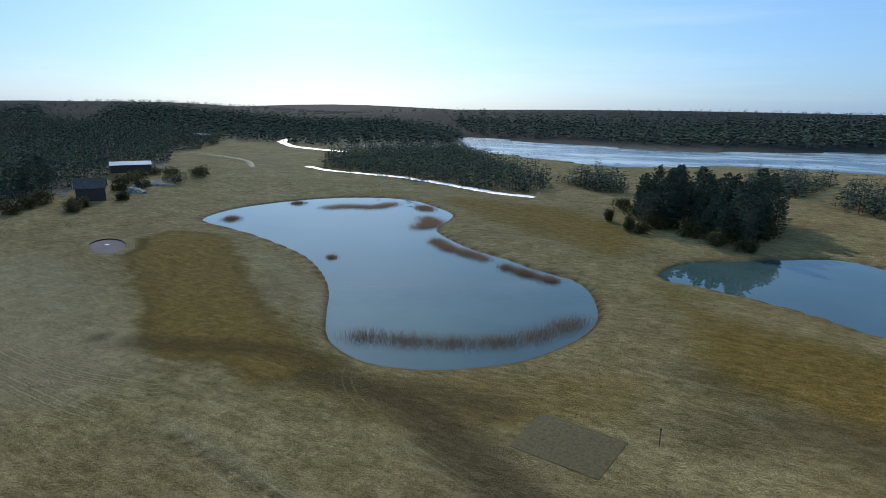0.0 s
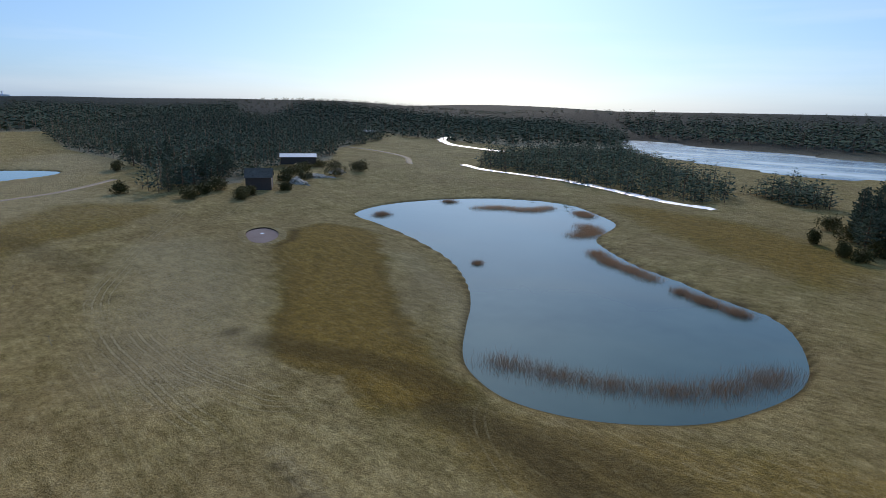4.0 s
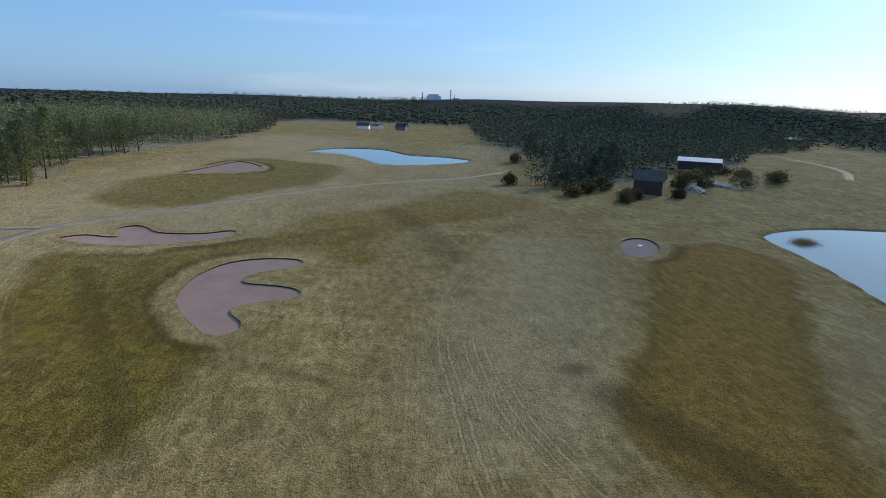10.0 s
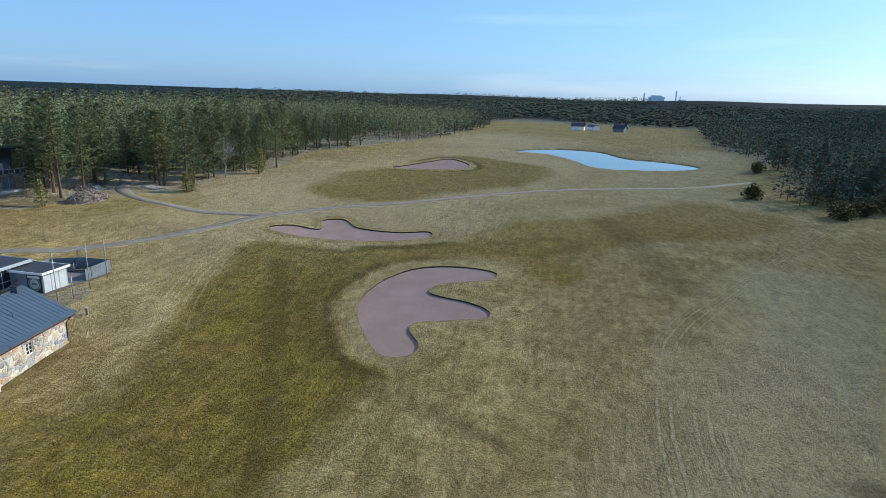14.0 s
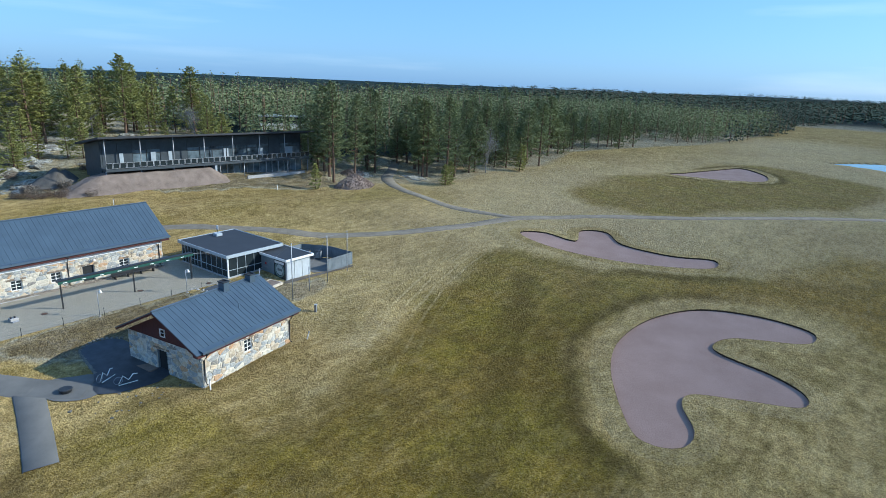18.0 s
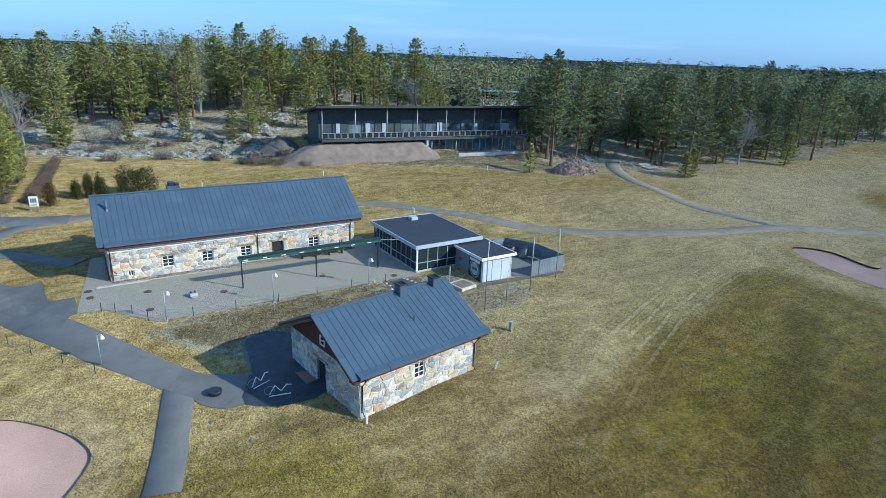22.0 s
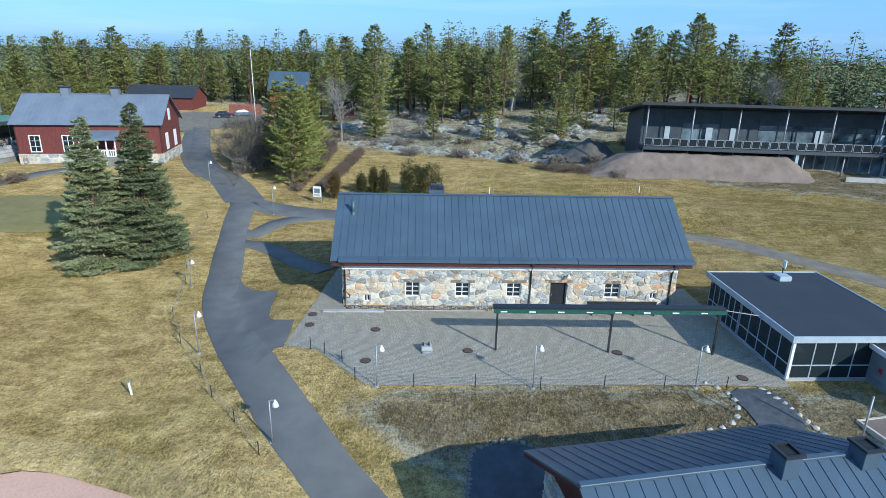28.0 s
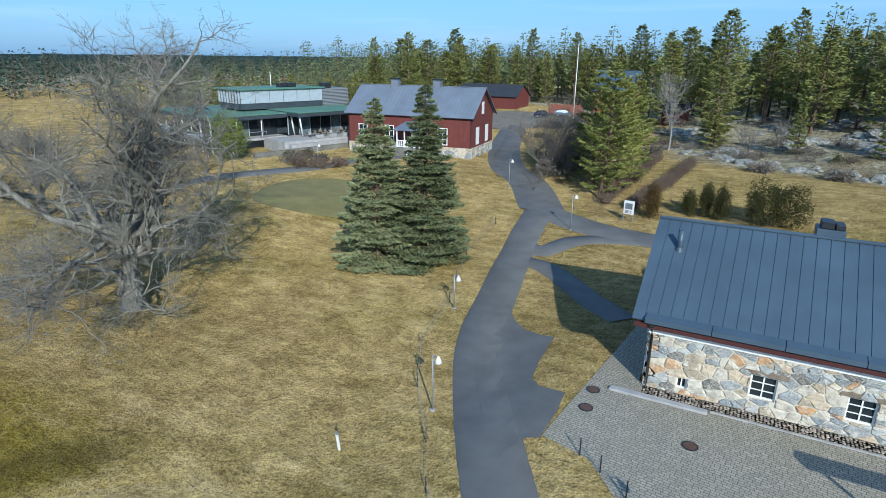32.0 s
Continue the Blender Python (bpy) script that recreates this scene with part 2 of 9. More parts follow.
def paver_material():
    m = Mat("concrete_pavers", 0.9)
    br = m.put("TexBrick", Scale=1.0)
    br.inputs["Brick Width"].default_value, br.inputs["Row Height"].default_value = 0.30, 0.15
    br.inputs["Mortar Size"].default_value, br.inputs["Mortar Smooth"].default_value = 0.018, 0.15
    br.inputs["Color1"].default_value, br.inputs["Color2"].default_value = (0.42, 0.375, 0.285, 1), (0.29, 0.262, 0.20, 1)
    br.inputs["Mortar"].default_value = (0.13, 0.115, 0.088, 1)
    rot = m.put("Mapping", Rotation=(0, 0, 0.12))
    m.link(m.coords(), rot.inputs[0])
    wob = m.put("TexNoise", Scale=2.6, Detail=2.0)
    m.link(m.coords(), wob.inputs["Vector"])
    m.link(m.mix(0.06, rot.outputs[0], wob.outputs["Color"], "ADD"), br.inputs["Vector"])
    br.offset_frequency, br.squash, br.squash_frequency = 2, 0.7, 3
    m.color(m.mix(m.range(m.noise(0.4, 5), 0.3, 0.7, 0.0, 0.35), br.outputs["Color"], (0.27, 0.23, 0.15)))
    m.bump(br.outputs["Fac"], -0.4, 0.02)
    return m.m


def stone_material():
    m = Mat("field_stone", 0.9)
    info = m.put("ObjectInfo")
    base = m.ramp(info.outputs["Random"], (0.0, (0.24, 0.28, 0.30)), (0.12, (0.60, 0.54, 0.43)), (0.25, (0.36, 0.39, 0.39)), (0.36, (0.66, 0.60, 0.48)), (0.48, (0.55, 0.31, 0.14)), (0.57, (0.46, 0.37, 0.25)), (0.68, (0.31, 0.33, 0.33)), (0.78, (0.63, 0.50, 0.34)), (0.88, (0.17, 0.165, 0.15)), (0.94, (0.52, 0.53, 0.50)))
    base.node.color_ramp.interpolation = "CONSTANT"
    n, f, lime = m.noise(2.6, 7, 0.7), m.noise(14, 4), m.noise(1.5, 5, 0.65)
    c = m.mix(m.range(n, 0.42, 0.62, 0, 0.75), base, m.mix(0.65, base, (0.11, 0.10, 0.09)))
    c = m.mix(m.range(f, 0.46, 0.62, 0, 0.4), c, (0.64, 0.57, 0.45))
    m.color(m.mix(m.range(lime, 0.56, 0.64, 0, 0.7), c, (0.70, 0.65, 0.54)))
    m.bump(m.math("ADD", n, m.math("MULTIPLY", f, 0.4)), 0.6, 0.05)
    return m.m


def roof_material(name, c, rough=0.42):
    m = Mat(name, rough, 0.0)
    n = m.noise(0.5, 6, 0.6, None, (1, 1, 1))
    f = m.noise(4, 5)
    a = m.mix(m.range(n, 0.3, 0.7), tuple(v * 0.85 for v in c), tuple(v * 1.15 for v in c))
    m.color(m.mix(m.range(f, 0.55, 0.8, 0, 0.3), a, tuple(v * 0.7 for v in c)))
    m.bump(n, 0.05, 0.02)
    return m.m


def bark_material(name, lo, hi):
    m = Mat(name, 0.95)
    n = m.noise(5, 5, 0.6, None, (1, 1, 0.25))
    m.color(m.ramp(n, (0.3, lo), (0.7, hi)))
    m.bump(n, 0.7, 0.05)
    return m.m


def leaf_material(name, lo, hi, gloss=0.25, clear=0.18):
    m = Mat(name, 0.75)
    g = m.put("NewGeometry")
    info = m.put("ObjectInfo")
    r = m.math("ADD", m.math("MULTIPLY", g.outputs["Random Per Island"], 0.5), m.math("MULTIPLY", info.outputs["Random"], 0.5))
    tone = m.ramp(r, (0.05, lo), (0.95, hi))
    m.color(tone)
    m.b.inputs["Specular IOR Level"].default_value = gloss
    through_leaf, both = m.put("BsdfTranslucent"), m.put("MixShader", Fac=clear)
    m.link(tone, through_leaf.inputs["Color"])
    m.link(m.b.outputs[0], both.inputs[1])
    m.link(through_leaf.outputs[0], both.inputs[2])
    m.link(both.outputs[0], m.n["Material Output"].inputs["Surface"])
    return m.m


def boards_material(name, c, width=0.14, axis=0):
    """Painted vertical boards."""
    m = Mat(name, 0.75)
    sp = m.put("SeparateXYZ")
    m.link(m.coords(), sp.inputs[0])
    fr = m.math("FRACT", m.math("MULTIPLY", m.math("ADD", sp.outputs[0], sp.outputs[1]), 1 / width))
    groove = m.range(fr, 0.0, 0.1)
    n = m.noise(2, 5, 0.6, None, (3, 3, 0.4))
    col = m.mix(m.range(n, 0.3, 0.7), tuple(v * 0.75 for v in c), tuple(v * 1.2 for v in c))
    m.color(m.mix(groove, tuple(v * 0.35 for v in c), col))
    m.bump(groove, 0.4, 0.015)
    return m.m


def glass_material(name="window_glass", tint=(0.02, 0.028, 0.032)):
    m = Mat(name, 0.03)
    m.color(tint)
    m.b.inputs["IOR"].default_value = 1.5
    return m.m


GRASS, WATER, ICE, ASPHALT, GRAVEL, SAND = grass_material(), water_material(), ice_material(), asphalt_material(), gravel_material(), sand_material()
PAVERS, STONE = paver_material(), stone_material()
TURF_EDGE = plain("turf_edge_soil", (0.06, 0.044, 0.026), 1.0, 0, 5, 0.5, 0.5)
MORTAR = plain("lime_mortar", (0.58, 0.53, 0.43), 0.95, 0, 3, 0.2, 0.4)
ROOF_BLUE = roof_material("slate_blue_sheet_metal", (0.060, 0.090, 0.120))
ROOF_GREY = roof_material("grey_sheet_metal", (0.16, 0.185, 0.22), 0.45)
ROOF_GREEN = roof_material("green_copper_roof", (0.10, 0.21, 0.14), 0.6)
ROOF_FELT = roof_material("dark_bitumen_felt", (0.030, 0.034, 0.040), 0.7)
RED_BOARDS = boards_material("falu_red_boards", (0.15, 0.037, 0.029))
DARK_RED = boards_material("dark_red_boards", (0.070, 0.018, 0.015))
WHITE = plain("white_paint", (0.78, 0.77, 0.74), 0.5, 0, 4, 0.06, 0.05)
GREY_BOARDS = boards_material("grey_boards", (0.17, 0.19, 0.20), 0.12)
LIGHT_PANEL = plain("light_grey_panel", (0.36, 0.41, 0.44), 0.5, 0, 1.5, 0.1, 0)
BLACK_METAL = plain("black_painted_metal", (0.02, 0.022, 0.024), 0.45, 0, 8, 0.3, 0)
DARK_PANEL = plain("dark_facade_panel", (0.040, 0.053, 0.062), 0.6, 0, 1.2, 0.2, 0.05)
STEEL = plain("galvanised_steel", (0.30, 0.31, 0.32), 0.5, 0.4, 6, 0.2, 0)
GREEN_CLOTH = plain("green_awning_cloth", (0.012, 0.075, 0.055), 0.8, 0, 5, 0.2, 0.1)
CONCRETE = plain("concrete", (0.36, 0.35, 0.33), 0.9, 0, 1.2, 0.2, 0.2)
# Patchy tint paints reflected sky and light from inside onto the panes
CLUB_GLASS = plain("patchy_pale_glazing", (0.11, 0.145, 0.165), 0.06, 0, 0.5, 0.7, 0)
GLASS, DARK = glass_material(), plain("dark_interior", (0.012, 0.013, 0.014), 0.8, 0, 2, 0.3, 0)
WOOD = plain("weathered_timber", (0.20, 0.155, 0.11), 0.9, 0, 3, 0.35, 0.4)
BARN_WOOD = boards_material("weathered_barn_boards", (0.042, 0.034, 0.03))
def rock_material():
    m = Mat("lichened_granite", 0.95)
    a, b, c = m.noise(0.5, 7, 0.65), m.noise(2.5, 6, 0.7), m.noise(12, 4, 0.7)
    t = m.ramp(b, (0.34, (0.09, 0.087, 0.073)), (0.5, (0.28, 0.275, 0.235)), (0.66, (0.50, 0.495, 0.43)))
    t = m.mix(m.range(a, 0.49, 0.60, 0.0, 0.85), t, m.ramp(c, (0.35, (0.045, 0.035, 0.022)), (0.65, (0.16, 0.125, 0.08))))
    m.color(m.mix(m.range(c, 0.55, 0.7, 0.0, 0.5), t, (0.36, 0.38, 0.30)))
    m.bump(m.math("ADD", b, m.math("MULTIPLY", c, 0.5)), 0.9, 0.2)
    return m.m


OUTCROP = rock_material()
ROCK = gravel_material("granite_rock", (0.06, 0.058, 0.048), (0.30, 0.285, 0.245))
RED_GRAVEL = gravel_material("reddish_crushed_stone", (0.125, 0.097, 0.079), (0.28, 0.222, 0.183))
PINE_BARK = bark_material("pine_bark", (0.06, 0.042, 0.03), (0.22, 0.13, 0.08))
GREY_BARK = bark_material("grey_bark", (0.085, 0.076, 0.064), (0.25, 0.232, 0.20))
BIRCH_BARK = bark_material("birch_bark", (0.13, 0.12, 0.11), (0.40, 0.38, 0.35))
NEEDLES = leaf_material("pine_needles", (0.145, 0.162, 0.055), (0.34, 0.338, 0.105), 0.12, 0.08)
DEEP_NEEDLES = leaf_material("deep_green_pine_needles", (0.112, 0.142, 0.068), (0.25, 0.278, 0.125), 0.1, 0.06)
LIGHT_NEEDLES = leaf_material("light_pine_needles", (0.18, 0.20, 0.058), (0.42, 0.42, 0.12), 0.12, 0.14)
# Shaded pine needles: backlight darkness and bluish haze put into the colour
FAR_NEEDLES = leaf_material("backlit_hazy_needles", (0.056, 0.080, 0.062), (0.098, 0.128, 0.088), 0.0, 0.0)
SPRUCE = leaf_material("blue_spruce_needles", (0.125, 0.152, 0.070), (0.34, 0.365, 0.185))
JUNIPER = leaf_material("juniper_needles", (0.030, 0.034, 0.012), (0.095, 0.088, 0.030), 0.1, 0.04)
TWIGS = leaf_material("bare_twigs", (0.085, 0.072, 0.058), (0.25, 0.215, 0.175), 0.1, 0.05)
REED = leaf_material("dry_reed", (0.17, 0.105, 0.065), (0.44, 0.285, 0.17))


from mathutils.geometry import delaunay_2d_cdt

# ---- mesh helpers ----
def mesh_from(name, verts, faces, material=None, smooth=False):
    me = bpy.data.meshes.new(name)
    me.from_pydata([tuple(v) for v in verts], [], [tuple(f) for f in faces])
    if material:
        me.materials.append(material)
    if smooth:
        me.polygons.foreach_set("use_smooth", [True] * len(me.polygons))
    me.update()
    return me


def bm_mesh(name, bm, material, smooth=False):
    me = bpy.data.meshes.new(name)
    bm.to_mesh(me)
    bm.free()
    me.materials.append(material)
    if smooth:
        me.polygons.foreach_set("use_smooth", [True] * len(me.polygons))
    return me


def part(name, bm, material, parent, label=""):
    """Links a bmesh, or a mesh, as one object under a thing or a part."""
    me = bm_mesh(name, bm, material) if isinstance(bm, bmesh.types.BMesh) else bm
    ob = new(name, me)
    ob.parent = parent
    if label:
        ob["label"] = label
    return ob


def thing(name, place, yaw=0.0, label="", category="", group="", kind=""):
    """An empty at a thing's base that carries its parts."""
    ob = new(name)
    ob.empty_display_size = 0.2
    ob.matrix_basis = Matrix.Translation(place) @ Matrix.Rotation(radians(yaw), 4, "Z")
    return tagged(ob, label, category, group, kind)


def box(x0, x1, y0, y1, z0, z1, bevel=0.0, bm=None):
    bm2 = bmesh.new()
    vs = [bm2.verts.new((x, y, z)) for z in (z0, z1) for y in (y0, y1) for x in (x0, x1)]
    for f in ((0, 2, 3, 1), (4, 5, 7, 6), (0, 1, 5, 4), (2, 6, 7, 3), (0, 4, 6, 2), (1, 3, 7, 5)):
        bm2.faces.new([vs[i] for i in f])
    if bevel:
        bmesh.ops.bevel(bm2, geom=list(bm2.edges), offset=bevel, segments=1, affect="EDGES")
    if bm is None:
        return bm2
    me = bpy.data.meshes.new("join")
    bm2.to_mesh(me)
    bm2.free()
    bm.from_mesh(me)
    bpy.data.meshes.remove(me)
    return bm


def tube_data(points, radii, sides=6, cap=True):
    """Vertices and faces of a tapered tube along points."""
    verts, faces = [], []
    pts = [Vector(p) for p in points]
    for i, p in enumerate(pts):
        d = (pts[min(i + 1, len(pts) - 1)] - pts[max(i - 1, 0)]).normalized()
        a = d.orthogonal().normalized() if abs(d.z) < 0.9 else Vector((1, 0, 0))
        a = (a - d * a.dot(d)).normalized()
        b = d.cross(a)
        for k in range(sides):
            w = 2 * math.pi * k / sides
            verts.append(p + radii[i] * (math.cos(w) * a + math.sin(w) * b))
    for i in range(len(pts) - 1):
        for k in range(sides):
            faces.append((i * sides + k, i * sides + (k + 1) % sides, (i + 1) * sides + (k + 1) % sides, (i + 1) * sides + k))
    if cap:
        faces.append(tuple(range(sides))[::-1])
        faces.append(tuple((len(pts) - 1) * sides + k for k in range(sides)))
    return verts, faces


class Soup:
    """Collects vertices and faces for one mesh."""

    def __init__(self):
        self.v, self.f = [], []

    def add(self, data):
        n = len(self.v)
        self.v.extend(data[0])
        self.f.extend(tuple(i + n for i in f) for f in data[1])
        return self

    def tube(self, points, radii, sides=6, cap=True):
        if not isinstance(radii, (list, tuple)):
            radii = [radii] * len(points)
        return self.add(tube_data(points, radii, sides, cap))

    def box(self, x0, x1, y0, y1, z0, z1):
        v = [Vector((x, y, z)) for z in (z0, z1) for y in (y0, y1) for x in (x0, x1)]
        return self.add((v, [(0, 2, 3, 1), (4, 5, 7, 6), (0, 1, 5, 4), (2, 6, 7, 3), (0, 4, 6, 2), (1, 3, 7, 5)]))

    def mesh(self, name, material, smooth=False):
        return mesh_from(name, self.v, self.f, material, smooth)


def curve_closed(ctrl, per=6):
    """A smooth closed line through control points."""
    p = np.array(ctrl, float)
    out = []
    for i in range(len(p)):
        a, b, c, d_ = p[i - 1], p[i], p[(i + 1) % len(p)], p[(i + 2) % len(p)]
        for k in range(per):
            t = k / per
            out.append(0.5 * (2 * b + (c - a) * t + (2 * a - 5 * b + 4 * c - d_) * t**2 + (3 * b - a - 3 * c + d_) * t**3))
    return np.array(out)


def curve_open(ctrl, step=1.5):
    """A smooth open line through control points, evenly stepped."""
    p = np.array(ctrl, float)
    p = np.vstack([2 * p[0] - p[1], p, 2 * p[-1] - p[-2]])
    out = []
    for i in range(1, len(p) - 2):
        a, b, c, d_ = p[i - 1], p[i], p[i + 1], p[i + 2]
        n = max(2, int(np.linalg.norm(c - b) / step))
        for k in range(n):
            t = k / n
            out.append(0.5 * (2 * b + (c - a) * t + (2 * a - 5 * b + 4 * c - d_) * t**2 + (3 * b - a - 3 * c + d_) * t**3))
    out.append(p[-2])
    return np.array(out)


def signed(poly, X, Y):
    """Distance to a closed line, negative inside."""
    X, Y = np.asarray(X, float), np.asarray(Y, float)
    best, inside = np.full(X.shape, 1e9), np.zeros(X.shape, bool)
    for (x0, y0), (x1, y1) in zip(poly, np.roll(poly, -1, 0)):
        dx, dy = x1 - x0, y1 - y0
        t = np.clip(((X - x0) * dx + (Y - y0) * dy) / (dx * dx + dy * dy + 1e-12), 0, 1)
        best = np.minimum(best, (X - x0 - t * dx) ** 2 + (Y - y0 - t * dy) ** 2)
        cross = (y0 > Y) != (y1 > Y)
        xi = x0 + (Y - y0) * dx / (dy if abs(dy) > 1e-12 else 1e-12)
        inside ^= cross & (X < xi)
    return np.where(inside, -1, 1) * np.sqrt(best)


def near_signed(poly, X, Y, reach):
    """signed(), worked out only within reach of the line's bounds."""
    out = np.full(X.shape, 1e3)
    lo, hi = poly.min(0) - reach, poly.max(0) + reach
    m = (X > lo[0]) & (X < hi[0]) & (Y > lo[1]) & (Y < hi[1])
    if m.any():
        out[m] = signed(poly, X[m], Y[m])
    return out


def smooth(t):
    t = np.clip(t, 0, 1)
    return t * t * (3 - 2 * t)


# ---- the plan: water, bunkers, ways ----
POND = curve_closed([(93, -186), (100, -203), (99, -221), (91, -241), (78, -254), (59, -260), (40, -250), (25, -237), (19, -215), (12, -206), (-3, -195), (-15, -190), (-26, -184), (-35, -181), (-41, -175), (-46, -164), (-48, -155), (-47, -146), (-43, -135), (-37, -128), (-30, -123.3), (-22, -121.5), (-14, -124), (-8.5, -128.5), (-2, -136.5), (5, -145.5), (15, -155.5), (29, -165.5), (45, -172.5), (64, -178.5), (81, -182)])
POND_2 = curve_closed([(-53.6, -193), (-54.5, -204), (-58, -211), (-71, -221.5), (-85, -232), (-93, -235), (-100, -230), (-116, -222), (-126, -200), (-113, -178), (-94, -175), (-88, -179), (-79, -184.5), (-67, -189)])
POND_3 = curve_closed([(280, -54), (300, -68), (304, -84), (297, -97), (270, -108), (262, -124), (247, -136), (231, -127), (221, -104), (225, -91), (246, -84.5), (268, -73), (275, -62)])
LAKE = curve_closed([(278, -748), (200, -590), (144, -532), (91, -502), (18, -473), (-50, -520), (-138, -518), (-300, -540), (-620, -560), (-700, -720), (-400, -840), (-168, -758), (-89, -714), (6, -660), (130, -698)])
WATERS = [("pond", POND, -4.75), ("pond", POND_2, -4.75), ("pond", POND_3, -2.0), ("lake", LAKE, -6.0)]
BUNKERS = [
    ([(42, -54), (50, -52), (58.5, -52.7), (65.5, -56.5), (68.8, -63), (69, -68.5), (66, -69.5), (63, -67.8), (59.5, -62), (56, -60.5), (54, -61.8), (52.3, -67), (50, -70.2), (47, -70.2), (44.5, -65.5), (42.5, -61.8), (39.8, -61.6), (36, -63.7), (33, -63.6), (31.7, -61.5), (33.3, -59)], 0.24),
    ([(77.5, -23), (81.5, -26), (82, -31.5), (88.5, -29.5), (91.2, -33.5), (86, -38.5), (85, -47), (87.5, -53), (82, -53.6), (76.3, -44.5), (74.5, -34.5), (75, -26.5)], 0.24),
    ([(78.6, -138.7), (82.4, -142.8), (81.9, -146.4), (75.7, -146.2), (68.9, -142.3), (65.7, -136.7), (69.6, -135.2)], 0.3),
    ([(173.7, -19.5), (188, -22), (201, -25.7), (216, -31.4), (210, -38), (199, -43), (187, -43.5), (180, -35), (177, -27)], 0.3),
    ([(-9, -17), (-6, -18.8), (-3.5, -22), (-3.4, -25), (-8, -30), (-16, -30), (-20, -22), (-15, -16.3)], 0.14),
]
BUNKERS = [(curve_closed(c, 5), depth) for c, depth in BUNKERS]
COURT = np.array([(-3.0, -6.4), (-1.4, 8), (-0.2, 8), (-0.2, 0.3), (25.2, 0.3), (25.2, 3.5), (27.4, 3.5), (27.4, -11.4), (24, -11.2), (2.7, -11.2), (-0.8, -7)])
COURT_FLAT = np.array([(-1.5, 8), (27, 8), (36, 1), (36, -11.5), (2.5, -11.5), (-3, -6)])

HEIGHTS = [  # heights of the land at chosen places
    (0, 0, 0), (25, 3, 0), (12, -8, 0), (0, -9, -0.3), (26, -10, 0), (12, 14, 0.1),
    (5, -14, -1.0), (15, -15.5, -1.1), (24, -16, -0.8), (12, -28, -1.75), (23, -28, -1.6), (11, -18, -1.45), (5, -21, -1.7), (0, -29, -2.8), (-8, -22, -3.0), (-2, -15, -1.0), (-9, -27, -3.3), (10, -36, -2.6),
    (-12, -9, -1.5), (-9, -5.5, -0.95), (-13, 5, -0.8), (-33, -4.4, -1.5), (-20, 10, -0.8), (-13, 14, -0.4), (-16, 28, 0.6), (-24, 42, 1.6), (-40, 44, 2.0), (-45, 24, 0.8), (-60, 5, -1.0), (-60, 35, 1.6), (-7, 23, 0.3), (-8, 32, 0.8), (5, 32, 0.7), (-12, 40, 1.2), (-4, 60, 1.9), (-30, 70, 2.2), (-30, 100, 2.8),
    (30, -19, -0.35), (37, -20, -0.4), (45, -15, -0.7), (34, 18, 0.1), (45, 10, 0.2), (55, -6, -0.6), (40, -40, -2.4),
    (50, -60, -3.0), (33, -58, -2.9), (84, -40, -1.6), (84, -12, -0.5), (100, -26, -0.9), (100, 14, 0.7), (70, 10, 1.0), (117, -43, -1.0), (140, -64, -1.2), (175, -119, -1.4), (200, -35, -0.8),
    (20, -106, -4.2), (27, -92, -4.0), (40, -84, -3.8), (70, -85, -3.6), (56, -95, -3.6), (100, -100, -2.8), (-64, -118, -3.6), (-50, -90, -3.6), (-20, -80, -3.8), (0, -60, -3.4), (-40, -50, -3.2), (-90, -60, -3.0), (74, -141, -2.6), (100, -160, -3.2), (30, -140, -3.9), (-90, -150, -3.6), (130, -150, -2.2),
    (170, -200, -1.0), (190, -240, -0.6), (120, -230, -3.6), (60, -290, -3.8), (0, -260, -3.6), (-50, -250, -3.4), (-100, -300, -3.4), (-30, -400, -4.6), (150, -330, -3.8), (260, -430, -3.6), (250, -200, -0.5), (300, -20, -0.3), (330, -160, -0.6), (480, -80, 0.5), (400, 10, 0.5), (250, -480, -4.2),
    (40, 28, 1.6), (55, 24, 1.6), (72, 18, 1.6), (35, 37, 2.4), (58, 31, 2.6), (15, 48, 2.2), (40, 44, 4.2), (60, 42, 3.8), (80, 38, 3.2), (90, 24, 1.6), (55, 60, 5.6), (20, 72, 4.4), (34, 88, 6.4), (70, 90, 7.0), (100, 50, 3.6), (130, 30, 1.8), (150, 14, 1.2), (200, 24, 1.4), (110, 90, 6.5), (200, 90, 6.0), (300, 60, 3.5), (0, 100, 4.5), (40, 140, 8.5), (-40, 140, 3.5), (120, 160, 8.5), (-100, 60, 1.5), (-150, 0, -1.5), (-150, 120, 2.0), (-150, -120, -3.0), (-90, 120, 2.2),
]
HX, HY, HZ = np.array(HEIGHTS, float).T
HILLS = [  # far wooded hills: centre, two half lengths, height
    (900, 350, 700, 260, 8), (1500, -300, 420, 380, 15), (2300, 300, 800, 700, 20), (560, -330, 210, 110, 12), (820, -620, 420, 170, 22),
    (1700, -1300, 900, 420, 34), (2600, -1500, 800, 700, 30), (3600, -1300, 900, 500, 26), (500, -1050, 480, 190, 24), (-200, -1050, 520, 200, 17), (-900, -1000, 520, 230, 15), (2900, -700, 700, 600, 26), (300, -2100, 1500, 420, 28), (1900, -2500, 1100, 500, 34), (-1500, -2100, 1300, 480, 24),
    (100, 420, 300, 170, 2), (-420, 520, 320, 170, 6), (-300, 900, 700, 260, 10), (-900, 300, 320, 300, 8), (600, 900, 700, 300, 8),
]


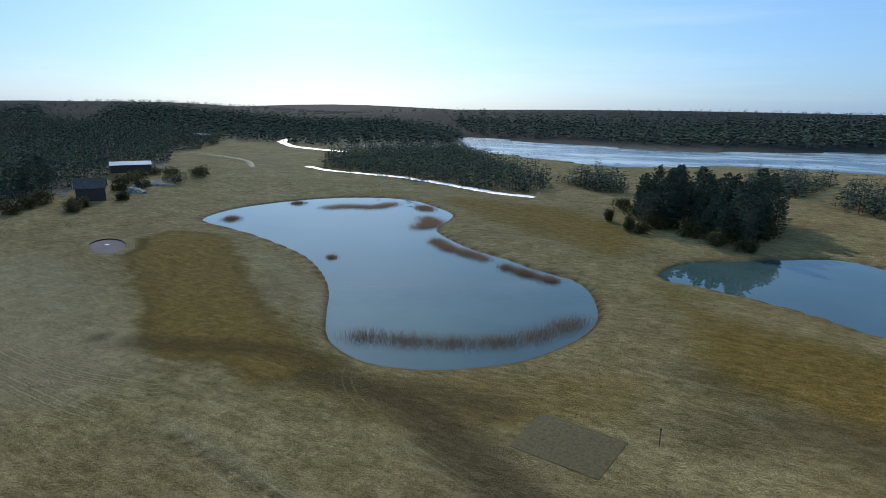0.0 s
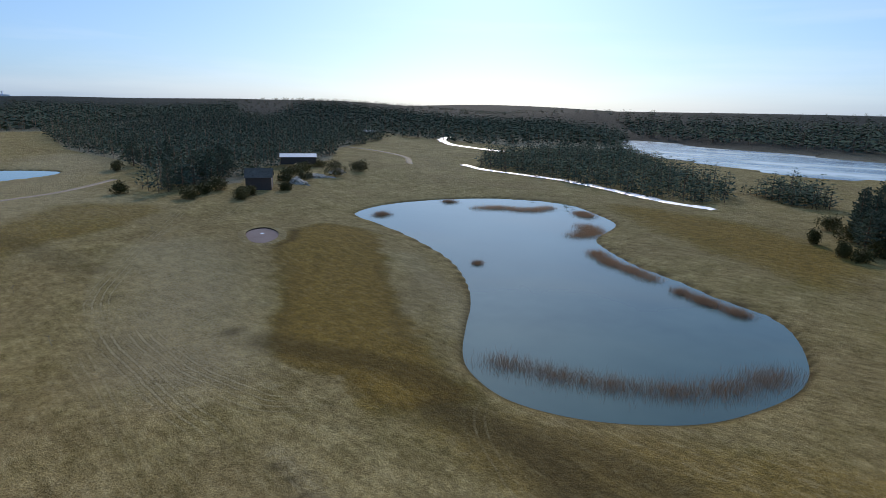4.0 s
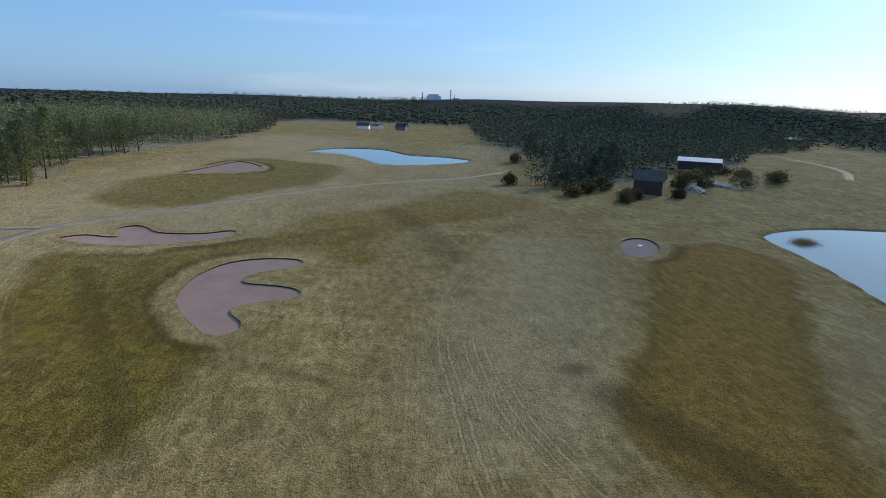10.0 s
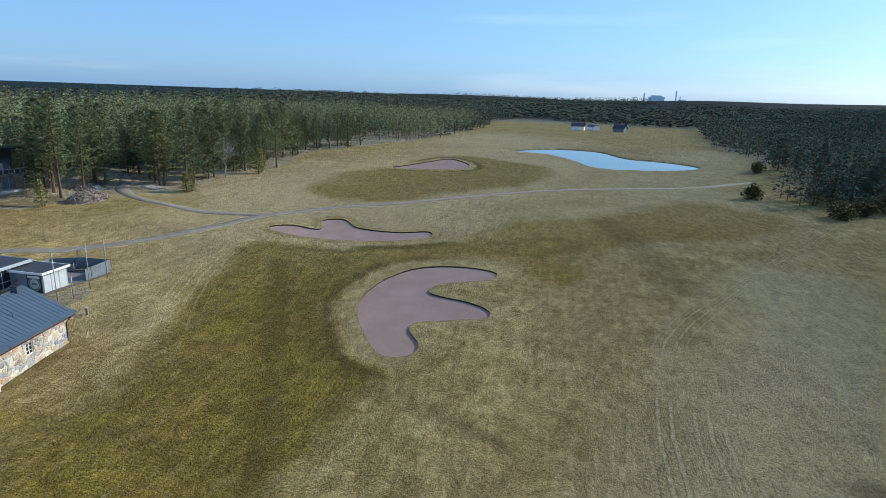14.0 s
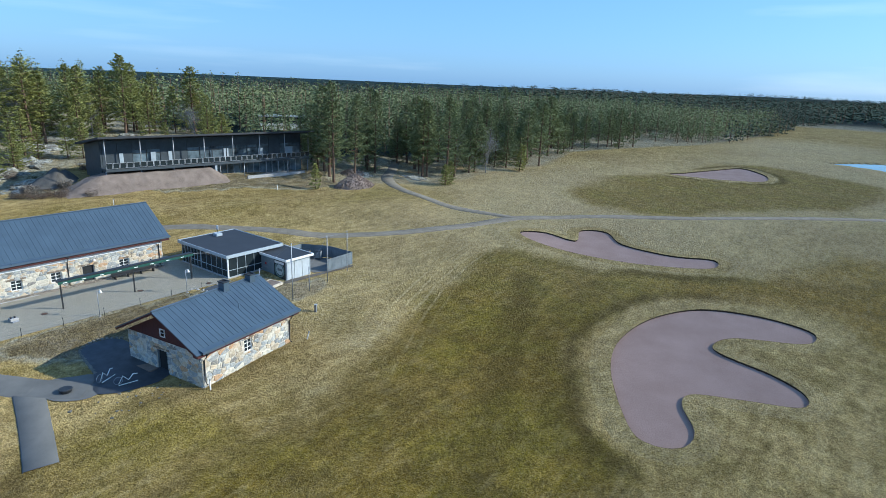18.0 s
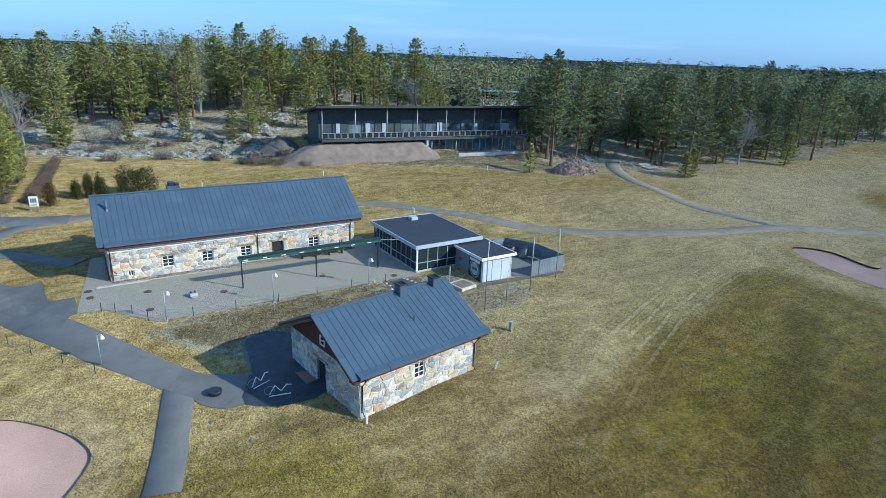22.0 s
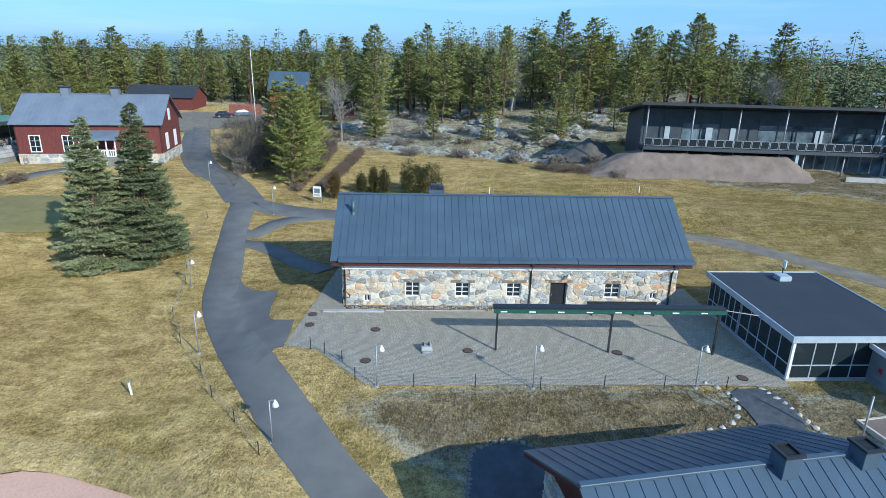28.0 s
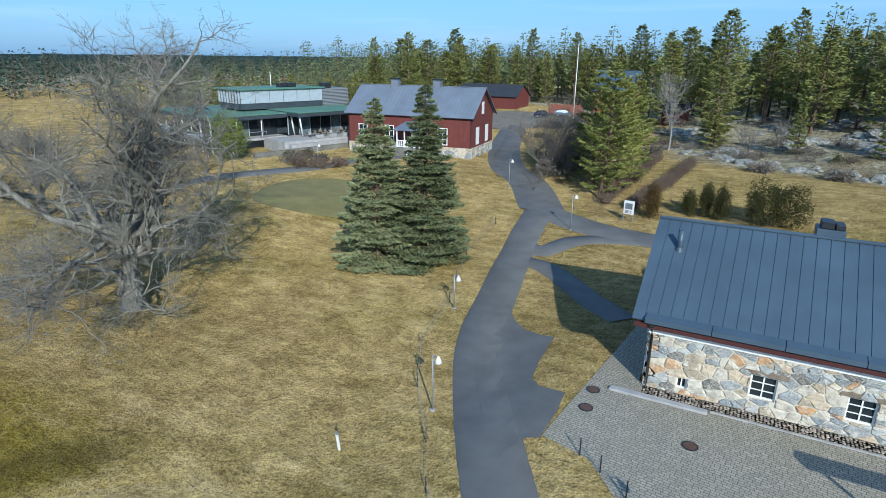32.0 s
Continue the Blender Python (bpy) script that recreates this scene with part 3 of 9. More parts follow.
def base_height(X, Y):
    """The lie of the land without water and bunkers: a soft mean of the known heights, and the far hills."""
    X, Y = np.asarray(X, float), np.asarray(Y, float)
    shape = X.shape
    X, Y = X.ravel(), Y.ravel()
    out = np.empty(X.size)
    for a in range(0, X.size, 20000):
        d2 = (X[a:a + 20000, None] - HX) ** 2 + (Y[a:a + 20000, None] - HY) ** 2
        w = 1 / (d2 + 12.0) ** 2.0
        out[a:a + 20000] = (w * HZ).sum(1) / w.sum(1)
    for cx, cy, rx, ry, h in HILLS:
        out += h * np.exp(-2.0 * (((X - cx) / rx) ** 2 + ((Y - cy) / ry) ** 2))
    return out.reshape(shape)


def height(X, Y, cut=True):
    """The height of the ground."""
    X, Y = np.atleast_1d(np.asarray(X, float)), np.atleast_1d(np.asarray(Y, float))
    z = base_height(X, Y)
    d = near_signed(COURT_FLAT, X, Y, 8)
    z = z * smooth(d / 5.0)
    for _, poly, level in WATERS:
        reach = 40 if poly is LAKE else 22
        d = near_signed(poly, X, Y, reach)
        shore = level + 0.45 + 0.02 * np.maximum(d, 0)
        z = np.where(d < reach, shore + (z - shore) * smooth((d - 1.0) / (reach - 1.0)), z)
        z = np.where(d < 1.4, level - 0.1 + 0.42 * np.clip(d, -3, 1.4), z)
    if cut:
        for poly, depth in BUNKERS:
            d = near_signed(poly, X, Y, 4)
            z = z - 1.1 * (d < 1.0)
    return z


def ground(x, y):
    return float(height(x, y, False)[0])


def grid_lines(core0, core1, fine, mid0, mid1, middle, far):
    core = list(np.arange(core0, core1 + fine / 2, fine))
    a = list(np.arange(core[-1] + middle, mid1, middle))
    b = list(np.arange(core[0] - middle, mid0, -middle))
    step, up, dn = middle, [mid1], [mid0]
    while up[-1] < far:
        step *= 1.16
        up.append(up[-1] + step)
        dn.append(dn[-1] - step)
    return np.array(dn[::-1] + b[::-1] + core + a + up)


GX = grid_lines(-60, 130, 1.0, -190, 330, 3.0, 4600)
GY = grid_lines(-150, 75, 1.0, -330, 170, 3.0, 4600)
TX, TY = np.meshgrid(GX, GY)
TZ = height(TX, TY)
FAIRWAYS = [  # mown ground: outline, softness, strength of olive, strength of brown
    (curve_closed([(62, -136), (42, -127), (27, -118), (13, -109.5), (4, -106), (-3, -108), (-10, -106), (-17, -107), (-19, -118), (-13, -121), (-7, -124), (0, -126.5), (12, -133), (27, -143), (57, -166), (80, -163), (71, -146)], 3), 3.5, 0.95, 0.95),
    (curve_closed([(4, -37), (12, -37.5), (22, -37.5), (33, -34.5), (45, -31), (57, -28), (66, -29), (71, -40), (79, -54), (95, -75), (92, -84), (82, -78), (79, -66), (70, -56.5), (62, -50.5), (50, -47.5), (42, -50), (34, -55), (29, -60), (22, -62), (12, -59.5), (5, -56), (-4, -52), (-10, -45)], 3), 4.0, 0.95, 0.12),
    (curve_closed([(113, -20), (129, -11.4), (150, -13.6), (177, -22), (222, -24), (226, -48), (202, -72), (163, -70), (134, -48.6), (113, -35)], 4), 5, 0.9, 0.15),
    (curve_closed([(63, -50), (71, -47), (84, -60), (107, -69.6), (124, -89), (146, -113), (138, -135), (120, -133), (105, -115), (96, -95), (84, -85), (67, -83), (66, -77), (76, -70), (68.5, -60.6)], 3), 6, 0.6, 0.55),
    (curve_closed([(-43, 16.5), (-46.5, 26), (-40, 29.5), (-30, 25), (-31, 18)], 4), 1.5, 0.9, 0.0),
    (curve_closed([(2, 30), (18, 38), (40, 35), (60, 27), (88, 14), (92, 2), (70, 3), (45, 14), (20, 27)], 4), 8, 0.5, 0.0),
    (curve_closed([(-20, -23), (-16, -19), (-18, -13), (-30, -12), (-60, -16), (-40, -32)], 4), 3, 0.85, 0.0),
    (curve_closed([(-62, -166), (-56, -185), (-66, -172), (-96, -158), (-130, -150), (-100, -130), (-70, -140)], 4), 7, 0.9, 0.85),
    (curve_closed([(-40, -205), (-20, -215), (0, -225), (20, -245), (45, -270), (-10, -265), (-40, -235)], 4), 10, 0.9, 0.85),
    (curve_closed([(-20, -116), (-60, -138), (-58, -118), (-30, -104), (5, -118), (-5, -124)], 4), 6, 0.3, 0.6),
    (curve_closed([(-6, -29), (4, -27.5), (14, -31), (18, -37), (4, -44), (-8, -41)], 4), 4.5, 0.65, 0.1),
]
FOREST = [  # wooded ground
    np.array([(70, 26), (80, 20), (96, 12), (130, 12), (148, 9), (190, 20), (234, 10), (300, 0), (410, -14), (520, 10), (520, 200), (200, 300), (60, 300), (60, 75)], float),
    np.array([(-8, 61), (18, 50.5), (32, 45), (36, 60), (62, 66), (80, 90), (60, 300), (-160, 300), (-150, 130), (-60, 130), (-14, 100)], float),
    np.array([(160, -166), (180, -158), (246, -170), (360, -166), (560, -200), (600, -420), (400, -455), (300, -330), (215, -262), (205, -215), (160, -180)], float),
]
def waver(X, Y, scale, seed):
    """A smooth uneven wave, between about -1 and 1."""
    rng = np.random.default_rng(seed)
    out = np.zeros(np.shape(X))
    for k in range(7):
        f, w, ph = scale * 1.55 ** k, rng.uniform(0, 6.283), rng.uniform(0, 6.283)
        out += np.sin((X * math.cos(w) + Y * math.sin(w)) * f + ph + 0.8 * out) * 0.8 ** k
    return out / 2.2


cover = np.zeros(TX.shape + (4,), np.float32)
collar = np.zeros(TX.shape)
WX, WY = TX + 1.8 * waver(TX, TY, 0.14, 1), TY + 1.8 * waver(TX, TY, 0.14, 2)
for poly, soft, olive, brown in FAIRWAYS:
    d = near_signed(poly, WX, WY, soft + 2)
    k = smooth(0.5 - d / ((2.4 if soft > 6 else 1.8) * soft))
    cover[..., 0] = np.maximum(cover[..., 0], olive * k)
    if soft < 5 and olive > 0.9:
        collar = np.maximum(collar, 0.24 * smooth(1 - np.abs(d + 1.5) / 2.6))
    cover[..., 1] = np.maximum(cover[..., 1], brown * k)
# Mask of the shade painted on the ground inside the woods
floor_shade = np.zeros(TX.shape)
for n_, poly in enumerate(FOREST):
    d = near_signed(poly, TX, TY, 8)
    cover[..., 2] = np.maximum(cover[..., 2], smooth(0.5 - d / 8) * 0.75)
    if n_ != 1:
        floor_shade = np.maximum(floor_shade, smooth((-d - 26) / 12))
LITTER = [  # bare strips of leaf litter and earth
    [(24, 47), (27, 44), (38.7, 36.8), (53.6, 30.2), (65.6, 23.0), (78.4, 21.2), (80, 36), (36, 43)],
    [(1.8, -11.8), (9, -11.6), (27, -10.8), (29.5, -15.5), (25, -18.2), (12, -17.6), (7, -17.6), (2.8, -15.0)],
    [(27, -11.2), (30.5, -12), (32, -16.2), (37, -17.4), (35.5, -21), (30, -21.5), (26.5, -18)],
]
for poly in LITTER:
    d = near_signed(np.array(poly, float), TX + 0.9 * waver(TX, TY, 0.5, 7), TY + 0.9 * waver(TX, TY, 0.5, 8), 4)
    cover[..., 2] = np.maximum(cover[..., 2], 0.9 * smooth(0.5 - d / 2.0))
far_d = np.maximum(np.maximum(TX - 520, -260 - TX), np.maximum(TY - 240, -460 - TY))
cover[..., 2] = np.maximum(cover[..., 2], 0.75 * smooth(far_d / 60))
d = near_signed(np.array([(3, -12), (26, -12.4), (24, -16.5), (12, -16.5), (4, -14.5)]), TX, TY, 4)
rim = 0.3 * smooth(0.5 - d / 3)
for _, poly, level in WATERS:
    d = near_signed(poly, TX, TY, 6)
    rim = np.maximum(rim, smooth(1 - np.abs(d - 0.1) / 1.3))
for poly, _ in BUNKERS:
    d = near_signed(poly, TX, TY, 6)
    cover[..., 0] = cover[..., 0] * smooth((d - 2.3) / 0.9)
nx, ny = len(GX), len(GY)
idx = np.arange(nx * ny).reshape(ny, nx)
quads = np.stack([idx[:-1, :-1], idx[:-1, 1:], idx[1:, 1:], idx[1:, :-1]], -1).reshape(-1, 4)
ground_mesh = bpy.data.meshes.new("ground")
ground_mesh.vertices.add(nx * ny)
ground_mesh.vertices.foreach_set("co", np.stack([TX, TY, TZ], -1).astype(np.float32).ravel())
ground_mesh.loops.add(quads.size)
ground_mesh.loops.foreach_set("vertex_index", quads.astype(np.int32).ravel())
ground_mesh.polygons.add(len(quads))
ground_mesh.polygons.foreach_set("loop_start", np.arange(0, quads.size, 4, dtype=np.int32))
ground_mesh.polygons.foreach_set("use_smooth", np.ones(len(quads), bool))
ground_mesh.update(calc_edges=True)
MARKS = [  # worn pale lines, pale bands, dark wet ground, shadow bands: line, width, pale, dark
    ([(42.7, -92.1), (25.1, -90.4), (9.9, -90.2), (1.1, -90.8)], 1.1, 0.55, 0.0), ([(42.7, -94), (25.1, -92.6), (9.9, -92.4), (1.1, -93)], 1.1, 0.5, 0.0),
    ([(41.9, -96.1), (23.9, -95.5), (10.9, -97), (1.3, -98.1)], 1.1, 0.5, 0.0), ([(29.8, -98), (13.7, -99), (-0.9, -101)], 1.1, 0.5, 0.0),
    ([(37.5, -92.1), (54.3, -95.5), (77.5, -107.2), (98.6, -129.2)], 1.5, 0.4, 0.0), ([(22.7, -85), (10.5, -87.9), (2.7, -88.1)], 1.1, 0.45, 0.0),
    ([(59, -26.3), (50.3, -28.7), (44, -29.8), (36.6, -31.4), (27.5, -33.5)], 1.1, 0.8, 0.0), ([(56, -24), (46, -28.5), (36, -30), (26, -32)], 3.2, 0.35, 0.0), ([(62, -31), (50, -33), (36, -36), (24, -39)], 1.2, 0.4, 0.0),
    ([(2, -13.8), (6, -14.6), (11, -14.2), (16, -12.8), (21, -11.4)], 2.4, 0.0, 0.4), ([(22, -13), (27, -16), (29, -22)], 3.0, 0.0, 0.12), ([(8, -27.5), (14, -29), (20, -28.5), (24, -25)], 1.6, 0.0, 0.5),
    ([(-16.5, -92.2), (-22.1, -91.6), (-29.3, -90.5), (-34.5, -89.9), (-44, -88)], 1.0, 0.0, 0.8), ([(-14, -93.5), (-29, -92), (-44, -89.5)], 1.4, 0.4, 0.0),
    # Broad dark bands paint mound shadow over the olive turf, beside mown stripes
    ([(51, -29.6), (30.4, -37.5), (17.8, -45.1)], 4.0, 0.0, 0.1), ([(57.9, -35.4), (31, -47.6), (13.1, -55.7), (3.8, -59.4)], 4.6, 0.0, 0.42), ([(10.8, -42.4), (9.1, -51.2), (9.3, -56.9)], 3.0, 0.0, 0.35),
    ([(62, -44), (44, -46), (31, -53), (24, -62)], 4.5, 0.0, 0.32), ([(34, -64), (41, -50), (47, -48)], 2.0, 0.0, 0.3),
    ([(29, -108.5), (32.5, -113), (29, -116)], 3.0, 0.45, 0.1), ([(21.6, -69.3), (19.6, -73.6), (18.5, -75.9)], 1.0, 0.0, 0.6), ([(20.4, -105.6), (21.0, -106.4)], 1.8, 0.0, 0.7),
    ([(22.6, -92.4), (24.4, -101.3)], 4.0, 0.25, 0.0), ([(-25.4, -112), (-35, -116.5), (-46, -117)], 8.0, 0.0, 0.55), ([(-31, -109), (-44, -109)], 5.0, 0.0, 0.35),
    ([(-19.6, -112.8), (-33, -112.9), (-44.6, -107.2), (-53.7, -102), (-64, -94)], 9.0, 0.0, 0.72), ([(-66, -140), (-78, -132), (-92, -124)], 10.0, 0.0, 0.4), ([(38, -159), (22, -150), (8, -143), (-3, -134)], 8.0, 0.4, 0.0), ([(-70, -124), (-80, -131), (-90, -129)], 12.0, 0.0, 0.5), ([(2, -124), (12, -138), (22, -148)], 7.0, 0.22, 0.0),
    ([(-24, -114), (-12, -117), (5, -111), (14, -108)], 8.0, 0.0, 0.55), ([(70, -100), (95, -95), (115, -90)], 9.0, 0.0, 0.35), ([(60, -120), (75, -128), (88, -128)], 4.0, 0.2, 0.0), ([(100, -150), (118, -168), (132, -176)], 3.0, 0.2, 0.0),
    ([(-4, -24), (-14, -14)], 2.4, 0.0, 0.2), ([(24, -21), (30, -27)], 6.0, 0.2, 0.0), ([(35, 28), (55, 18), (75, 12)], 3.0, 0.3, 0.0), ([(30, 38), (50, 27), (70, 20)], 2.5, 0.0, 0.3),
    ([(14, -96), (34, -104), (52, -112), (75, -118)], 26.0, 0.6, 0.0), ([(95, 0), (128, 5), (170, 2)], 16.0, 0.5, 0.0), ([(66, -24), (74, -34)], 10.0, 0.3, 0.0),
    ([(30, -22), (45, -20), (62, -16)], 18.0, 0.35, 0.0), ([(78, -40), (96, -52), (120, -62)], 16.0, 0.3, 0.0),
    ([(95, -8), (110, -14), (125, -3)], 14.0, 0.5, 0.0), ([(72, -26), (92, -20), (108, -38), (120, -50)], 12.0, 0.45, 0.0),
    # Very wide pale bands paint in brightness the far fields lose at grazing view
    ([(105, -22), (180, -48), (260, -60), (330, -40)], 105.0, 0.8, 0.0), ([(72, -36), (98, -66), (122, -96)], 46.0, 0.6, 0.0), ([(300, -160), (200, -110), (140, -110)], 60.0, 0.6, 0.0),
    ([(36, -35), (44, -60)], 3.0, 0.0, 0.12), ([(18, -35), (26, -56), (20, -72)], 3.5, 0.0, 0.22),
]
mark = np.zeros(TX.shape + (4,), np.float32)
mark[..., 1] = np.maximum(rim, collar)
for poly, _ in BUNKERS:
    d = near_signed(poly, TX + 0.8 * waver(TX, TY, 0.2, 5), TY, 9)
    mark[..., 1] = np.maximum(mark[..., 1], 0.66 * smooth(1 - np.abs(d - 4.2) / 2.2) * smooth((cover[..., 0] - 0.3) / 0.3))
for line, wide, pale, dark in MARKS:
    ln = curve_open(line, 2.0)
    dist = np.full(TX.shape, 1e3)
    box_ = (TX > ln[:, 0].min() - wide) & (TX < ln[:, 0].max() + wide) & (TY > ln[:, 1].min() - wide) & (TY < ln[:, 1].max() + wide)
    px_, py_ = TX[box_], TY[box_]
    if px_.size:
        dist[box_] = np.min([np.hypot(px_ - a, py_ - b) for a, b in ln], axis=0)
    k = smooth(1.25 - dist / (wide / 2) * 0.9) if wide > 2 else np.clip(1.3 - dist / wide, 0, 1)
    mark[..., 0] = np.maximum(mark[..., 0], pale * k)
    mark[..., 1] = np.maximum(mark[..., 1], dark * k)
mark[..., 0] *= 1 - 0.72 * np.clip(cover[..., 0] / 0.6, 0, 1)
TRACKS = [  # worn wheel tracks: line, width of the band, strength
    ([(-12, -89), (-4.5, -90.1), (1.7, -89.6), (13.1, -90.2), (27.9, -90.7), (44.1, -93.3), (61.2, -101.2), (97.5, -124.1), (130, -145), (152, -156)], 3.4, 1.0),
    ([(-14, -104), (-8, -101.1), (-3.9, -97.7), (3.1, -96.3), (13.4, -95), (28.9, -95.5), (43.2, -97.8)], 4.2, 1.0),
    ([(-70, -84), (-45, -87), (-28, -90), (-14, -92)], 3.0, 0.8), ([(-10, -82), (4, -84), (22, -86), (40, -88)], 3.0, 0.6),
    ([(70, -22), (54, -25.5), (40, -30), (28, -36), (20, -40)], 4.2, 0.8), ([(-20, -120), (-26, -112), (-40, -104), (-56, -99)], 2.6, 0.5),
    ([(150, -300), (200, -330), (240, -350), (290, -352)], 12.0, 0.9), ([(120, -270), (160, -290), (210, -310), (260, -316)], 9.0, 0.7),
    ([(90, -130), (112, -152), (140, -172)], 4.0, 0.8), ([(30, 30), (50, 22), (75, 14)], 4.0, 0.5),
]
for line, wide, strength in TRACKS:
    ln = curve_open(line, 1.0)
    tg = np.gradient(ln, axis=0)
    tg /= np.linalg.norm(tg, axis=1)[:, None] + 1e-9
    near = (TX > ln[:, 0].min() - wide) & (TX < ln[:, 0].max() + wide) & (TY > ln[:, 1].min() - wide) & (TY < ln[:, 1].max() + wide)
    px_, py_ = TX[near], TY[near]
    d2 = (px_[:, None] - ln[:, 0]) ** 2 + (py_[:, None] - ln[:, 1]) ** 2
    j = d2.argmin(1)
    off = (px_ - ln[j, 0]) * -tg[j, 1] + (py_ - ln[j, 1]) * tg[j, 0]
    k = strength * np.clip(1.6 - 1.6 * np.sqrt(d2.min(1)) / wide, 0, 1) * np.clip(np.minimum(j, len(ln) - 1 - j) / 12.0, 0, 1)
    better = k > mark[..., 3][near]
    for ch, val in ((2, 0.5 + off / 40.0), (3, k)):
        old = mark[..., ch][near]
        old[better] = val[better]
        mark[..., ch][near] = old
ground_mesh.attributes.new("mark", "FLOAT_COLOR", "POINT").data.foreach_set("color", mark.ravel())
# Alpha: far tree cover, and the painted shade of the wood floor
cover[..., 3] = np.maximum(smooth((np.hypot(TX - 60, TY + 90) - 520) / 120), floor_shade)
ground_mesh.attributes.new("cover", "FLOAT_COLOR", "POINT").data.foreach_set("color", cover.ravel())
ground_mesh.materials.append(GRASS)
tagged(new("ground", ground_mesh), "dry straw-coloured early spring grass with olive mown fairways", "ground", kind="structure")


def bare(me):
    """Marks a mesh as plain dry grass."""
    me.attributes.new("cover", "FLOAT_COLOR", "POINT").data.foreach_set("color", [0.0] * (4 * len(me.vertices)))
    me.attributes.new("mark", "FLOAT_COLOR", "POINT").data.foreach_set("color", [0.25, 0.0, 0.5, 0.0] * len(me.vertices))
    return me


def sheet(name, poly, material, lift, label, category, z=None, step=1.2, kind="structure", parent=None):
    """A flat or ground-hugging surface inside a closed line."""
    poly = np.asarray(poly, float)
    lo, hi = poly.min(0), poly.max(0)
    gx, gy = np.meshgrid(np.arange(lo[0] + step / 2, hi[0], step), np.arange(lo[1] + step / 2, hi[1], step))
    keep = signed(poly, gx, gy) < -0.35 * step
    pts = [Vector(p) for p in poly] + [Vector(p) for p in zip(gx[keep], gy[keep])]
    n = len(poly)
    out = delaunay_2d_cdt(pts, [(i, (i + 1) % n) for i in range(n)], [], 1, 1e-5)
    co = np.array([tuple(v) for v in out[0]])
    zs = np.full(len(co), z) if z is not None else height(co[:, 0], co[:, 1], False) + lift
    faces = [f for f in out[2]]
    me = mesh_from(name, np.column_stack([co, zs]), faces, material, True)
    if material is GRASS:
        bare(me)
    ob = new(name, me)
    if parent:
        ob.parent = parent
        return ob
    return tagged(ob, label, category, kind=kind)


def ribbon(name, ctrl, width, material, lift, label, category, wander=0.0, kind="structure"):
    """A way of even width that follows the ground."""
    line = curve_open(ctrl, 1.2)
    tang = np.gradient(line, axis=0)
    tang /= np.linalg.norm(tang, axis=1)[:, None] + 1e-9
    side = np.stack([-tang[:, 1], tang[:, 0]], 1)
    cols = (-0.5, -0.45, 0.0, 0.45, 0.5)
    rng = np.random.default_rng(len(ctrl) * 7 + int(width * 10))
    wob = [np.convolve(rng.normal(0, wander, len(line) + 6), np.ones(7) / 7, "valid") for _ in (0, 1)]
    verts = []
    for c in cols:
        edge = wob[0] * (c < -0.4) + wob[1] * (c > 0.4)
        p = line + side * (c * width + edge)[:, None]
        crown = (0.0 if material is ASPHALT else 0.04 * (1 - (2 * c) ** 2)) - (0.13 if abs(c) > 0.47 else 0.0)
        verts.append(np.column_stack([p, height(p[:, 0], p[:, 1], False) + lift + crown]))
    n = len(line)
    v = np.concatenate(verts)
    faces = [(a * n + i, a * n + i + 1, (a + 1) * n + i + 1, (a + 1) * n + i) for a in range(4) for i in range(n - 1)]
    return tagged(new(name, mesh_from(name, v, [f[::-1] for f in faces], material, True)), label, category, kind=kind)


def grown(poly, by):
    """The closed line moved outwards."""
    t = np.roll(poly, -1, 0) - np.roll(poly, 1, 0)
    t /= np.linalg.norm(t, axis=1)[:, None] + 1e-9
    area = 0.5 * np.sum(poly[:, 0] * np.roll(poly[:, 1], -1) - poly[:, 1] * np.roll(poly[:, 0], -1))
    return poly + np.stack([t[:, 1], -t[:, 0]], 1) * by * (1 if area > 0 else -1)


for n_, (name, poly, level) in enumerate(WATERS):
    big = grown(poly, 1.5 if name == "pond" else 4.0)
    sheet("water", big, ICE if name == "lake" else WATER, 0, "open lake bay partly covered with thin spring ice" if name == "lake" else "still blue pond with reeds on the golf course", name, z=level, step=12 if name == "lake" else 6)

for poly, depth in BUNKERS:
    b = thing("bunker", (0, 0, 0), 0, "golf bunker of pinkish sand with a steep turf lip", "bunker")
    top = np.column_stack([poly, height(poly[:, 0], poly[:, 1], False) + 0.06])
    low = grown(poly, 0.12)
    bot = np.column_stack([low, top[:, 2] - depth])
    o1, o2 = grown(poly, 1.0), grown(poly, 2.6)
    r1 = np.column_stack([o1, height(o1[:, 0], o1[:, 1], False) + 0.10])
    r2 = np.column_stack([o2, height(o2[:, 0], o2[:, 1], False) - 0.05])
    n = len(poly)
    ring = [(i, (i + 1) % n) for i in range(n)]
    part("turf_lip", bare(mesh_from("turf_lip", np.vstack([top, r1, r2]), [q for a, c in ring for q in ((a, c, n + c, n + a), (n + a, n + c, 2 * n + c, 2 * n + a))], GRASS, True)), None, b, "short dry turf rim")
    part("soil_edge", mesh_from("soil_edge", np.vstack([top + (0, 0, 0.01), bot]), [(a, c, n + c, n + a) for a, c in ring], TURF_EDGE), None, b, "dark cut soil edge")
    s = sheet("sand", grown(poly, 0.14), SAND, -depth + 0.05, "", "", parent=b)

# Near-white colour stands in for the sky mirrored by the icy puddle
sheet("puddle", curve_closed([(75.8, -142.0), (76.4, -142.9), (77.2, -142.6), (77.0, -141.8)], 3), plain("ice_with_painted_sky", (0.7, 0.74, 0.78), 0.3, 0, 1, 0.1, 0), -0.16, "small icy puddle in a bunker, sky reflection painted pale", "puddle")
sheet("courtyard_paving", COURT, PAVERS, 0.03, "courtyard of grey concrete pavers beside the stone house", "paving")
